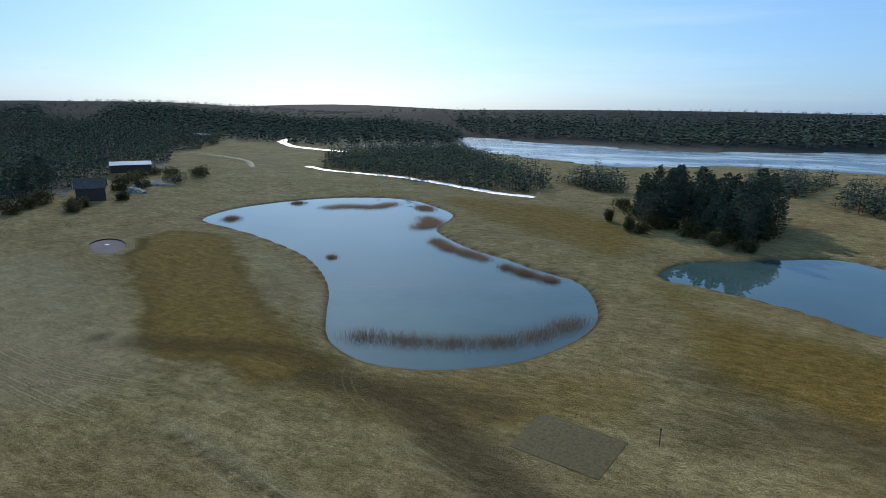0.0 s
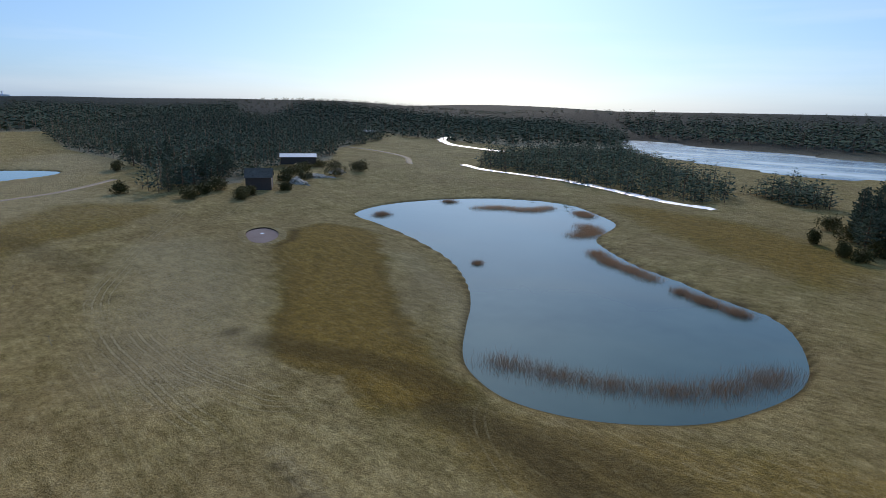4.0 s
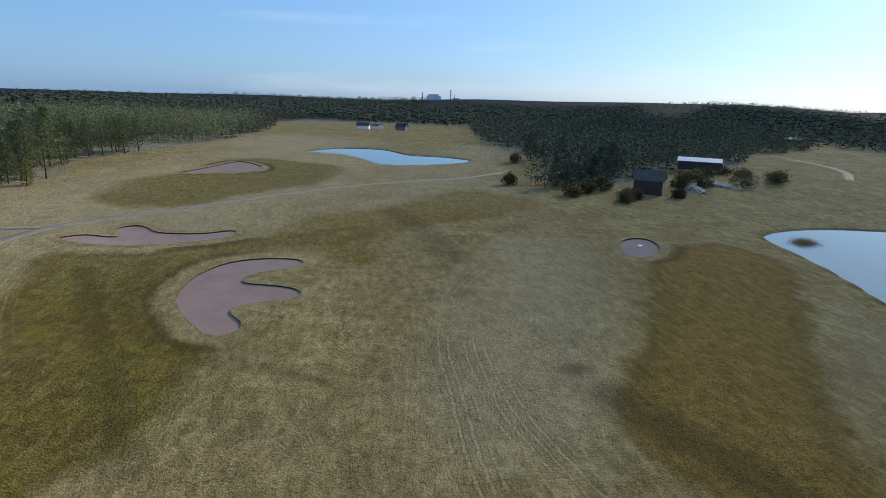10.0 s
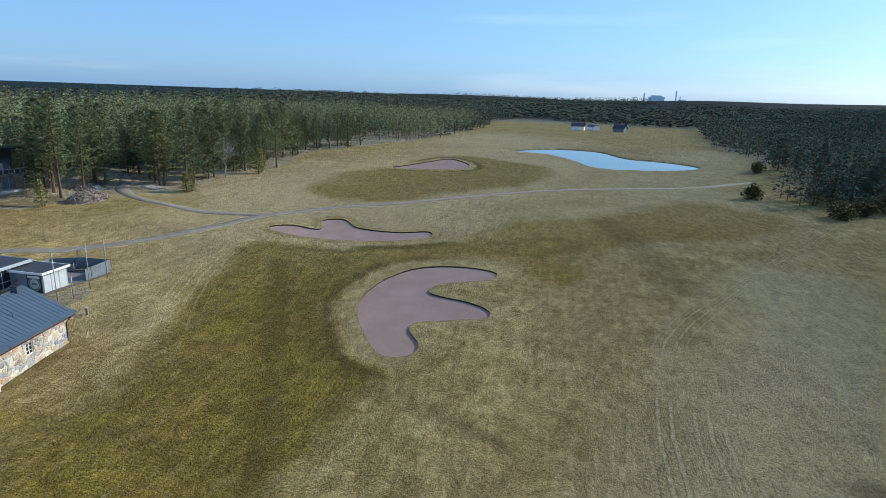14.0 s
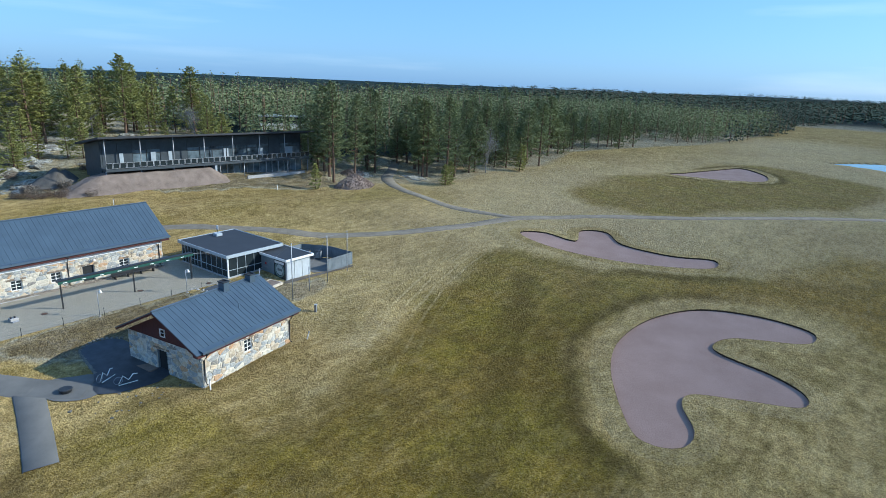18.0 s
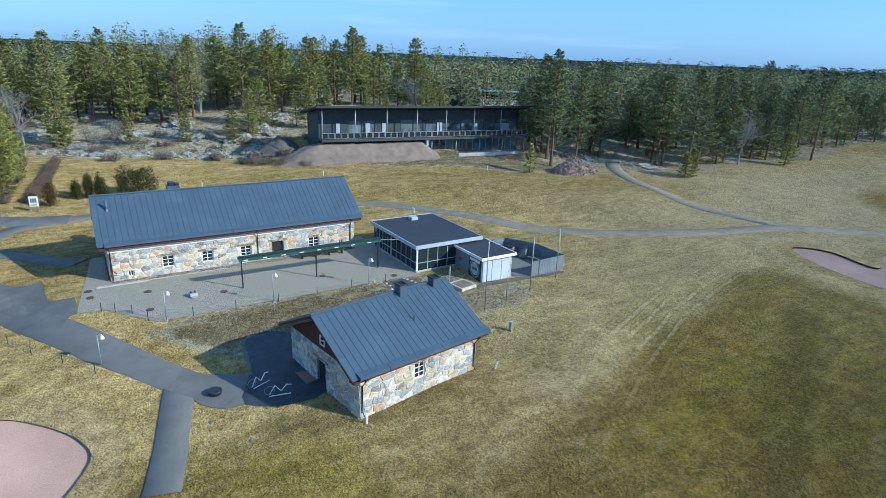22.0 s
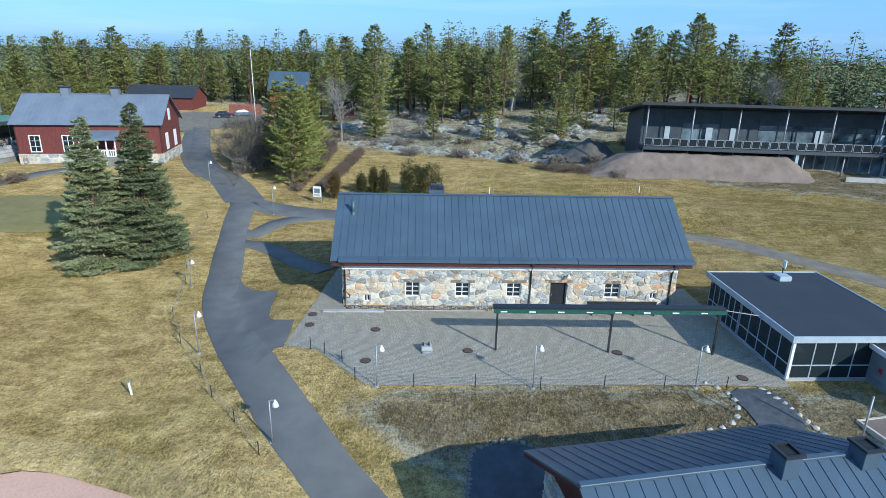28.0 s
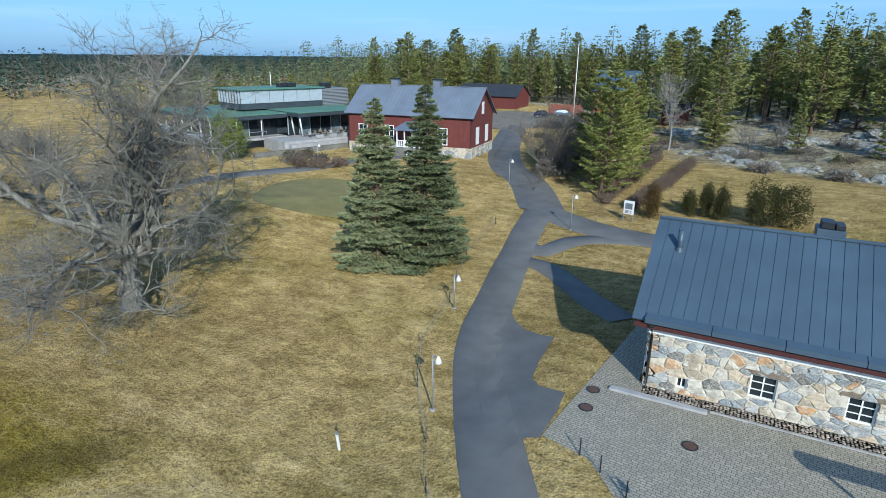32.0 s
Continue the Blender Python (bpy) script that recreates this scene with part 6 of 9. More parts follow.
def pine_meshes(seed, tall, low=0.4, wide=2.4, dense=1.0, needles=NEEDLES):
    """Trunk and crown of a Scots pine: a bent trunk and whorls of upswept, layered needle boughs that taper to the top."""
    rng = np.random.default_rng(seed)
    s = Soup()
    bend = rng.normal(0, 0.22, 2)
    def axis(t):
        return Vector((bend[0] * math.sin(2.2 * t) * tall / 12, bend[1] * math.sin(1.7 * t + 0.5) * tall / 12, t * tall))
    o = axis(0)
    axis_at = lambda t: axis(t) - Vector((o.x, o.y, 0))
    s.tube([axis_at(t) - Vector((0, 0, 0.3 if t == 0 else 0)) for t in (0, 0.1, 0.3, 0.5, 0.7, 0.85, 0.97)], [0.17 * tall / 12 * k for k in (1.3, 1.0, 0.85, 0.68, 0.45, 0.25, 0.06)], 7)
    lean, fans = rng.uniform(0, 6.28), []
    z = low * tall
    while z < tall * 0.985:
        u = max(0.0, (z / tall - low) / (1 - low))
        full = wide * ((1 - u ** 1.35) ** 0.85 * (0.62 + 0.38 * min(1.0, 3.0 * u)) * 1.08 + 0.06) * rng.uniform(0.82, 1.1)
        count, turn = int(rng.integers(4, 7)) if u > 0.1 else 3, rng.uniform(0, 6.28)
        for k in range(count):
            w = turn + 6.283 * k / count + rng.uniform(-0.4, 0.4)
            r = full * rng.uniform(0.60, 1.15) * (1 + 0.2 * math.cos(w - lean))
            p0 = axis_at(min(1.0, z / tall + rng.uniform(-0.012, 0.012)))
            dip = rng.uniform(-0.22, 0.05) + 0.35 * u
            fans.append(fan(p0, w, r, int((15 + 22 * r) * dense ** 1.8), rng, 0.31 / dense ** 0.6, 0.36, dip, 0.24, 0.34))
            if k % 2:
                s.tube([p0, p0 + Vector((math.cos(w) * r * 0.8, math.sin(w) * r * 0.8, r * 0.8 * (dip + 0.19)))], [0.05, 0.012], 3, False)
        z += rng.uniform(0.58, 0.86) * (1.12 - 0.5 * u)
    fans.append(fan(axis_at(0.96), 0.0, 0.25, 14, rng, 0.26, 0.9, 1.0, 0.6))
    v = np.concatenate(fans).reshape(-1, 3)
    return s.mesh("trunk", PINE_BARK), np_mesh("crown", v, np.arange(len(v)).reshape(-1, 3), needles)


PINES = [pine_meshes(100 + k, tall, low, wide) for k, (tall, low, wide) in enumerate(((15.5, 0.20, 3.4), (13.0, 0.14, 3.1), (16.5, 0.28, 3.2), (11.0, 0.07, 2.7), (14.5, 0.20, 3.5), (12.5, 0.06, 2.8)))]
YOUNG = [pine_meshes(150 + k, tall, 0.08, wide, 1.1) for k, (tall, wide) in enumerate(((6.0, 1.5), (8.0, 1.7)))]


def plant_tree(name, meshes, x, y, size=1.0, turn=0.0, label="", category="tree", group="", sink=0.05, fat=1.0):
    tr = thing(name, (x, y, ground(x, y) - sink), turn, label, category, group)
    tr.scale = (size * fat, size * fat, size)
    part("trunk", meshes[0], None, tr)
    part("crown", meshes[1], None, tr)
    return tr


def scatter(poly, spacing, seed, jitter=0.42):
    """Loosely even places inside a closed line."""
    rng = np.random.default_rng(seed)
    lo, hi = poly.min(0), poly.max(0)
    x, y = np.meshgrid(np.arange(lo[0], hi[0], spacing), np.arange(lo[1], hi[1], spacing))
    x = x + rng.uniform(-jitter, jitter, x.shape) * spacing
    y = y + rng.uniform(-jitter, jitter, y.shape) * spacing
    k = signed(poly, x, y) < 0
    return np.column_stack([x[k], y[k]])


def far_tree(seed, tall, wide, low, tris, leaf, thin=0.8):
    """A light tree for woods that stay far off: a ragged round-topped crown of needle sprays on a thin trunk."""
    rng = np.random.default_rng(seed)
    tiers = max(5, min(14, tris // 9))
    fans = []
    for k in range(tiers):
        u = min(0.999, (k + rng.uniform(0.0, 0.8)) / tiers)
        r = wide * ((1 - u ** 1.8) ** 0.85 * (0.65 + 0.35 * min(1.0, 3.0 * u)) * 1.02 + 0.05)
        share = max(2, round(tris / tiers * (1.25 - 0.5 * u)))
        for w in np.arange(4) * 1.571 + rng.uniform(0, 6.28):
            fans.append(fan((0, 0, tall * (low + (0.96 - low) * u)), w + rng.uniform(-0.4, 0.4), r * rng.uniform(0.7, 1.15), max(1, share // 4), rng, leaf * (1.15 - 0.6 * u), 0.75, -0.16 + 0.1 * u, 0.12, thin, 0.5))
    fans.append(fan((0, 0, tall * 0.94), 0.0, 0.2, 2 if tris < 50 else 6, rng, leaf * 0.4, 1.0, 0.6, 0.4, thin))
    v = np.concatenate(fans).reshape(-1, 3)
    f = np.arange(len(v)).reshape(-1, 3)
    s = Soup()
    s.tube([(0, 0, -0.5), (0, 0, tall * 0.9)], [0.15, 0.04], 3, False)
    return (v, f), (np.array([tuple(p) for p in s.v]), np.array([q for f_ in s.f for q in ((f_[0], f_[1], f_[2]), (f_[0], f_[2], f_[3]))]))


LOW = [far_tree(300 + k, tall, wide, low, 270, 0.60, 0.46) for k, (tall, wide, low) in enumerate(((14, 2.9, 0.24), (16, 3.0, 0.3), (12, 2.7, 0.16), (15, 2.5, 0.08), (11, 2.8, 0.2), (17, 2.8, 0.32)))]
MIDDLE = [far_tree(360 + k, tall, wide, low, 75, 1.05, 0.5) for k, (tall, wide, low) in enumerate(((14, 2.9, 0.14), (16, 3.0, 0.2), (12, 2.7, 0.1), (15, 2.5, 0.08), (11, 2.8, 0.1)))]
DISTANT = [far_tree(330 + k, tall, wide, 0.12, 18, 1.9, 0.55) for k, (tall, wide) in enumerate(((14, 2.6), (16, 2.8), (12, 2.6), (15, 2.3), (17, 2.5)))]


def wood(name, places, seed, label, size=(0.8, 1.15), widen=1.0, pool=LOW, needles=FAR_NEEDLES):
    """A far wood in one mesh of real small trees."""
    rng = np.random.default_rng(seed)
    z = height(places[:, 0], places[:, 1], False)
    vs, fs, base = [], [], 0
    for kind in (0, 1):
        for k, (p, h) in enumerate(zip(places, z)):
            (v, f) = pool[(k * 7 + seed) % len(pool)][kind]
            r2 = np.random.default_rng(seed * 100003 + k)
            a, sc = r2.uniform(0, 6.28), r2.uniform(*size)
            c_, s_ = math.cos(a), math.sin(a)
            m = np.array([[c_, -s_, 0], [s_, c_, 0], [0, 0, 1]]) * np.array([[sc * widen], [sc * widen], [sc]])
            vs.append(v @ m.T + (p[0], p[1], h))
            fs.append(f + base)
            base += len(v)
        if kind == 0:
            split = sum(len(f) for f in fs)
    me = np_mesh(name, np.concatenate(vs), np.concatenate(fs), needles)
    me.materials.append(PINE_BARK)
    idx_ = np.zeros(len(me.polygons), np.int32)
    idx_[split:] = 1
    me.polygons.foreach_set("material_index", idx_)
    return tagged(new(name, me), label, "wood", kind="stuff")


def pine_stand(places, seed, label, group, low=(0.75, 1.12), pool=PINES, fat=1.0):
    rng = random.Random(seed)
    for x, y in places:
        if 88 < y < 122 and abs(x + 28.0 - 0.176 * (119 - y)) < 5.5 or -70 < x < -50 and 112 < y < 125:
            continue
        plant_tree("pine", pool[rng.randrange(len(pool))], float(x), float(y), rng.uniform(*low), rng.uniform(0, 360), label, "tree", group, 0.05, fat * rng.uniform(0.85, 1.35))


def tinted(pool, needles):
    """The same trees with other needles."""
    out = []
    for trunk, crown in pool:
        crown = crown.copy()
        crown.materials[0] = needles
        out.append((trunk, crown))
    return out


EDGE_PINES = tinted(PINES, DEEP_NEEDLES)
# the wood beside and behind the clubhouse
WOOD_FRONT = np.array([(80, 34), (90, 34), (98, 27), (106, 12), (130, 11), (148, 8.5), (156, 18), (190, 21), (234, 9), (240, 28), (190, 42), (150, 40), (110, 46), (80, 50)], float)
front = scatter(WOOD_FRONT, 7.0, 5)
front = np.array([(x, y) for x, y in front if math.hypot(x - 92, y - 24) > 5 and math.hypot(x - 104, y - 31) > 5])
pine_stand(front, 6, "tall Scots pine at the edge of the wood", "pines at the wood edge", (0.8, 1.35), EDGE_PINES)
pine_stand([(77.5, 24.8), (79.6, 28.6), (86.5, 27.5), (81.6, 32.5), (95.5, 29.5), (87, 36), (104.8, 20.3), (103, 13)], 7, "tall Scots pine beside the clubhouse", "pines at the wood edge", (1.15, 1.35), EDGE_PINES[::2])
pine_stand([(69.4, 21.5), (99, 10), (101.5, 10.5), (131, 8.5), (17.4, 62.6), (25.9, 59.5), (8, 67), (31, 66), (-3, 72)], 8, "young bushy Scots pine tree", "young pines", (0.8, 1.1), YOUNG)
deep = scatter(np.array([(80, 52), (110, 48), (150, 42), (190, 44), (240, 30), (300, 2), (410, -14), (520, 0), (560, 160), (420, 230), (200, 230), (90, 180), (84, 100)], float), 6.6, 9)
close = (deep[:, 1] < 105) & (deep[:, 0] < 330)
wood("far_wood", deep[close], 3, "dense pine wood on the hillside", (0.62, 1.2), 1.2, LOW, DEEP_NEEDLES)
wood("far_wood", deep[~close], 4, "dense pine wood on the hillside", (0.62, 1.15), 1.3, MIDDLE, DEEP_NEEDLES)
wood("far_wood", scatter(np.array([(-150, 62), (-118, 60), (-100, 84), (-88, 100), (-80, 118), (-150, 140)], float), 6.2, 19), 6, "pine wood behind the restaurant", (0.5, 0.85), 1.25, LOW, DEEP_NEEDLES)
pine_stand(scatter(np.array([(-114, 58), (-98, 56), (-86, 70), (-70, 78), (-60, 96), (-76, 114), (-96, 92)], float), 7.4, 18), 18, "Scots pine behind the restaurant", "pines behind the restaurant", (0.62, 0.95), [PINES[1], PINES[3], PINES[5]])
# rocky slope behind the meadow: scattered pines, then thicker wood
slope = scatter(np.array([(-4, 74), (16, 64), (30, 60), (36, 66), (78, 60), (84, 100), (70, 112), (-20, 112), (-16, 90)], float), 7.4, 12)
slope = slope[np.abs(slope[:, 0] - 24.5 - 0.17 * (slope[:, 1] - 85)) > 1.6]
front_rows = slope[:, 1] < 82
pine_stand(slope[front_rows][np.arange(front_rows.sum()) % 5 < 2], 13, "Scots pine on the rocky slope", "pines on the slope", (0.7, 1.05), [PINES[1], PINES[3], PINES[5]] + YOUNG)
pine_stand(slope[~front_rows], 14, "tall Scots pine at the top of the slope", "pines on the slope", (1.0, 1.42), PINES)
back = scatter(np.array([(-150, 140), (-84, 134), (-58, 138), (-20, 134), (-8, 114), (70, 114), (88, 180), (80, 210), (-150, 210)], float), 6.6, 14)
wood("far_wood", back, 5, "pine wood behind the houses", (0.95, 1.35), 1.15, LOW, DEEP_NEEDLES)
pine_stand(scatter(np.array([(-92, 106), (-74, 100), (-71, 126), (-34, 125), (-22, 116), (-14, 126), (-30, 142), (-82, 142)], float), 6.2, 15), 16, "Scots pine behind the red house", "pines behind the red house", (1.0, 1.35))
pine_stand([(-11.1, 35.4), (-10.4, 38.2), (-13.6, 42.5), (-9.4, 43.5)], 17, "bushy Scots pine beside the driveway", "pines by the driveway", (0.92, 1.08), [pine_meshes(160, 14.5, 0.16, 3.2, 1.6, LIGHT_NEEDLES), pine_meshes(161, 13.5, 0.10, 3.1, 1.6, LIGHT_NEEDLES)], 1.0)
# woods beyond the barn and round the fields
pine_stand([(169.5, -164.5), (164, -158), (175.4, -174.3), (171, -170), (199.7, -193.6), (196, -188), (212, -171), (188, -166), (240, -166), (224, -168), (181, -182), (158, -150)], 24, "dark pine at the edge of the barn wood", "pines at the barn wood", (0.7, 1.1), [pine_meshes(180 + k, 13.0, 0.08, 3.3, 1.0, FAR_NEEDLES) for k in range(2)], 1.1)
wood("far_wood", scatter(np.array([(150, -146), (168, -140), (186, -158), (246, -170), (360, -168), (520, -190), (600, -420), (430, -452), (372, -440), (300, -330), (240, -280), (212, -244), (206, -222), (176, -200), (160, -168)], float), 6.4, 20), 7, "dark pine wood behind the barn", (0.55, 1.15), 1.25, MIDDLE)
wood("far_wood", scatter(np.array([(300, -5), (420, -18), (520, -12), (640, -30), (700, 180), (520, 0)], float), 7.5, 21), 8, "pine wood along the far fairway", (0.8, 1.15), 1.0, MIDDLE)
grove = scatter(np.array([(-34, -268), (-38, -246), (-52, -240), (-68, -232), (-76, -250), (-78, -280), (-52, -290), (-30, -285)], float), 5.4, 22)
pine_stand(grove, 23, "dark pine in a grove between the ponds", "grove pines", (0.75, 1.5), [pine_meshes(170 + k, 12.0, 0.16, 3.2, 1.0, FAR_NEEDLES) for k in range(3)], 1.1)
wood("far_wood", np.vstack([scatter(np.array(p, float), sp, 24 + k) for k, (p, sp) in enumerate((
    ([(160, -325), (118, -319), (60, -303), (26, -293), (12, -308), (32, -350), (88, -415), (168, -520), (215, -440), (200, -380)], 5.2),
    ([(20, -340), (-8, -314), (-18, -320), (3, -375)], 4.0), ([(-60, -371), (-82, -345), (-97, -384), (-104, -424), (-67, -420)], 4.6), ([(-95, -320), (-102, -305), (-128, -302), (-130, -356), (-104, -366)], 4.8)))]), 9, "clumps of dark pines and junipers by the bay", (0.3, 0.85), 1.9, MIDDLE)
FAR_WOODS = (
    ([(-700, -880), (-400, -870), (-168, -790), (-89, -745), (6, -690), (130, -728), (290, -790), (420, -960), (-700, -1150)], 17, 1.5),
    ([(300, -480), (440, -470), (620, -440), (900, -700), (500, -900), (290, -760), (215, -590)], 13, 1.3),
    ([(560, -190), (620, -60), (760, -100), (1300, -320), (1200, -700), (640, -430)], 16, 1.5),
    ([(720, 180), (640, -20), (800, -80), (1500, -280), (1700, 400), (700, 520)], 19, 1.7),
    ([(-260, 280), (90, 300), (420, 250), (560, 420), (200, 560), (-300, 520)], 15, 1.4),
    ([(-180, 140), (-320, 60), (-520, 120), (-480, 420), (-240, 320)], 15, 1.4),
    ([(-160, 100), (-260, 30), (-330, 40), (-300, 110)], 12, 1.2),
    ([(-1800, -1000), (420, -1000), (1250, -720), (1750, -300), (2300, 500), (2700, -200), (1900, -1500), (0, -2100), (-1900, -1900)], 46, 2.6),
    ([(-300, 540), (560, 440), (1700, 420), (1500, 900), (-300, 1000)], 34, 2.2),
)
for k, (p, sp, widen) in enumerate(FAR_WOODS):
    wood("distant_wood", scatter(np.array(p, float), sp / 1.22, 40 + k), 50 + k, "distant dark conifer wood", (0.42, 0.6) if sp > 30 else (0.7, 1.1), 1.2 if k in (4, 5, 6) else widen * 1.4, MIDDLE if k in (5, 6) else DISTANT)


def spruce_thing(x, y, tall, wide, seed):
    """A blue spruce: tiers of drooping boughs down to the ground."""
    rng = np.random.default_rng(seed)
    tr = thing("spruce", (x, y, ground(x, y)), 0, "tall blue spruce with boughs down to the lawn", "tree", "pair of spruces")
    part("trunk", Soup().tube([(0, 0, -0.2), (0, 0, tall * 0.5), (0, 0, tall * 0.99)], [0.28, 0.16, 0.02], 8).mesh("trunk", PINE_BARK), None, tr)
    z, limbs, fans = 0.45, Soup(), []
    while z < tall * 0.985:
        t = z / tall
        reach = wide * (1 - t) ** 0.80 * (0.95 if t > 0.06 else 0.8)
        for _ in range(int(rng.integers(7, 11)) if t < 0.8 else 6):
            w, r = rng.uniform(0, 6.283), reach * rng.uniform(0.66, 1.12) + 0.15
            z0 = z + rng.uniform(-0.2, 0.2)
            ca, sa = math.cos(w), math.sin(w)
            fans.append(fan((0, 0, z0), w, r, int(30 + 105 * r), rng, 0.18, 0.36, -0.30, 0.20, 0.34))
            if r > 0.8:
                limbs.tube([(0, 0, z0), (ca * r * 0.85, sa * r * 0.85, z0 - 0.12 * r)], [0.03, 0.008], 3, False)
        z += rng.uniform(0.36, 0.50) * (1.1 - 0.5 * t)
    v = np.concatenate(fans).reshape(-1, 3)
    part("crown", np_mesh("crown", v, np.arange(len(v)).reshape(-1, 3), SPRUCE), None, tr, "grey-green needle boughs in drooping tiers")
    part("branchwork", limbs.mesh("branchwork", PINE_BARK), None, tr)


spruce_thing(-19.6, 12.4, 14.4, 4.3, 61)
spruce_thing(-22.9, 10.3, 13.4, 4.0, 62)


def bare_tree(name, x, y, seed, trunk_r, first, levels, spread, label, group="", rise=0.35, bark=GREY_BARK, size=1.0, stretch=1.0, start=0.62, lift=0.085, thin=0.62):
    """A leafless broadleaf tree grown branch by branch. levels: (children, length, segments)."""
    rng = random.Random(seed)
    tr = thing(name, (x, y, ground(x, y)), 0, label, "tree", group)
    tr.scale = (size, size, size * stretch)
    trunk, limbs_ = Soup(), []

    def grow(p, d, ln, r, level):
        segs = levels[level][2]
        pts, rad = [p], [r]
        for k in range(segs):
            k_ = 0.07 if level == 0 else 0.26
            d = (d + Vector((rng.gauss(0, k_), rng.gauss(0, k_), rng.gauss(0.03 if level == 0 else lift, k_)))).normalized()
            p = p + d * ln / segs
            pts.append(p)
            rad.append(r * (1 - 0.62 * (k + 1) / segs))
        if level == 1:
            limbs_.append((Soup(), Soup()))
        (trunk if level == 0 else limbs_[-1][0] if level < 3 else limbs_[-1][1]).tube(pts, rad, 9 if level == 0 else 6 if level == 1 else 4 if level == 2 else 3, level < 2)
        if level + 1 < len(levels):
            n, length, _ = levels[level + 1]
            for c in range(n):
                t = rng.uniform(0.3, 1.0) if level else rng.uniform(start, 1.0)
                i = min(int(t * segs), segs - 1)
                q = pts[i].lerp(pts[i + 1], t * segs - i)
                side = Vector((rng.gauss(0, 1), rng.gauss(0, 1), rng.gauss(rise if level < 2 else 0.05, 0.55)))
                nd = (d * (0.55 if level else 0.35) + side.normalized() * spread).normalized()
                grow(q, nd, length * rng.uniform(0.65, 1.25), max(rad[i] * thin, 0.008), level + 1)

    grow(Vector((0, 0, -0.3)), Vector((0.05, 0.03, 1)), first, trunk_r, 0)
    part("trunk", trunk.mesh("trunk", bark), None, tr)
    for wood_, fine_ in limbs_:
        b = part("bough", wood_.mesh("bough", bark), None, tr)
        if fine_.v:
            part("twig_spray", fine_.mesh("twig_spray", bark), None, b, "fine bare grey twigs")
    return tr


OAK_BARK = bark_material("pale_oak_bark", (0.10, 0.093, 0.075), (0.29, 0.275, 0.225))
OAK_TWIG = bark_material("dark_oak_twig", (0.10, 0.092, 0.074), (0.23, 0.212, 0.175))


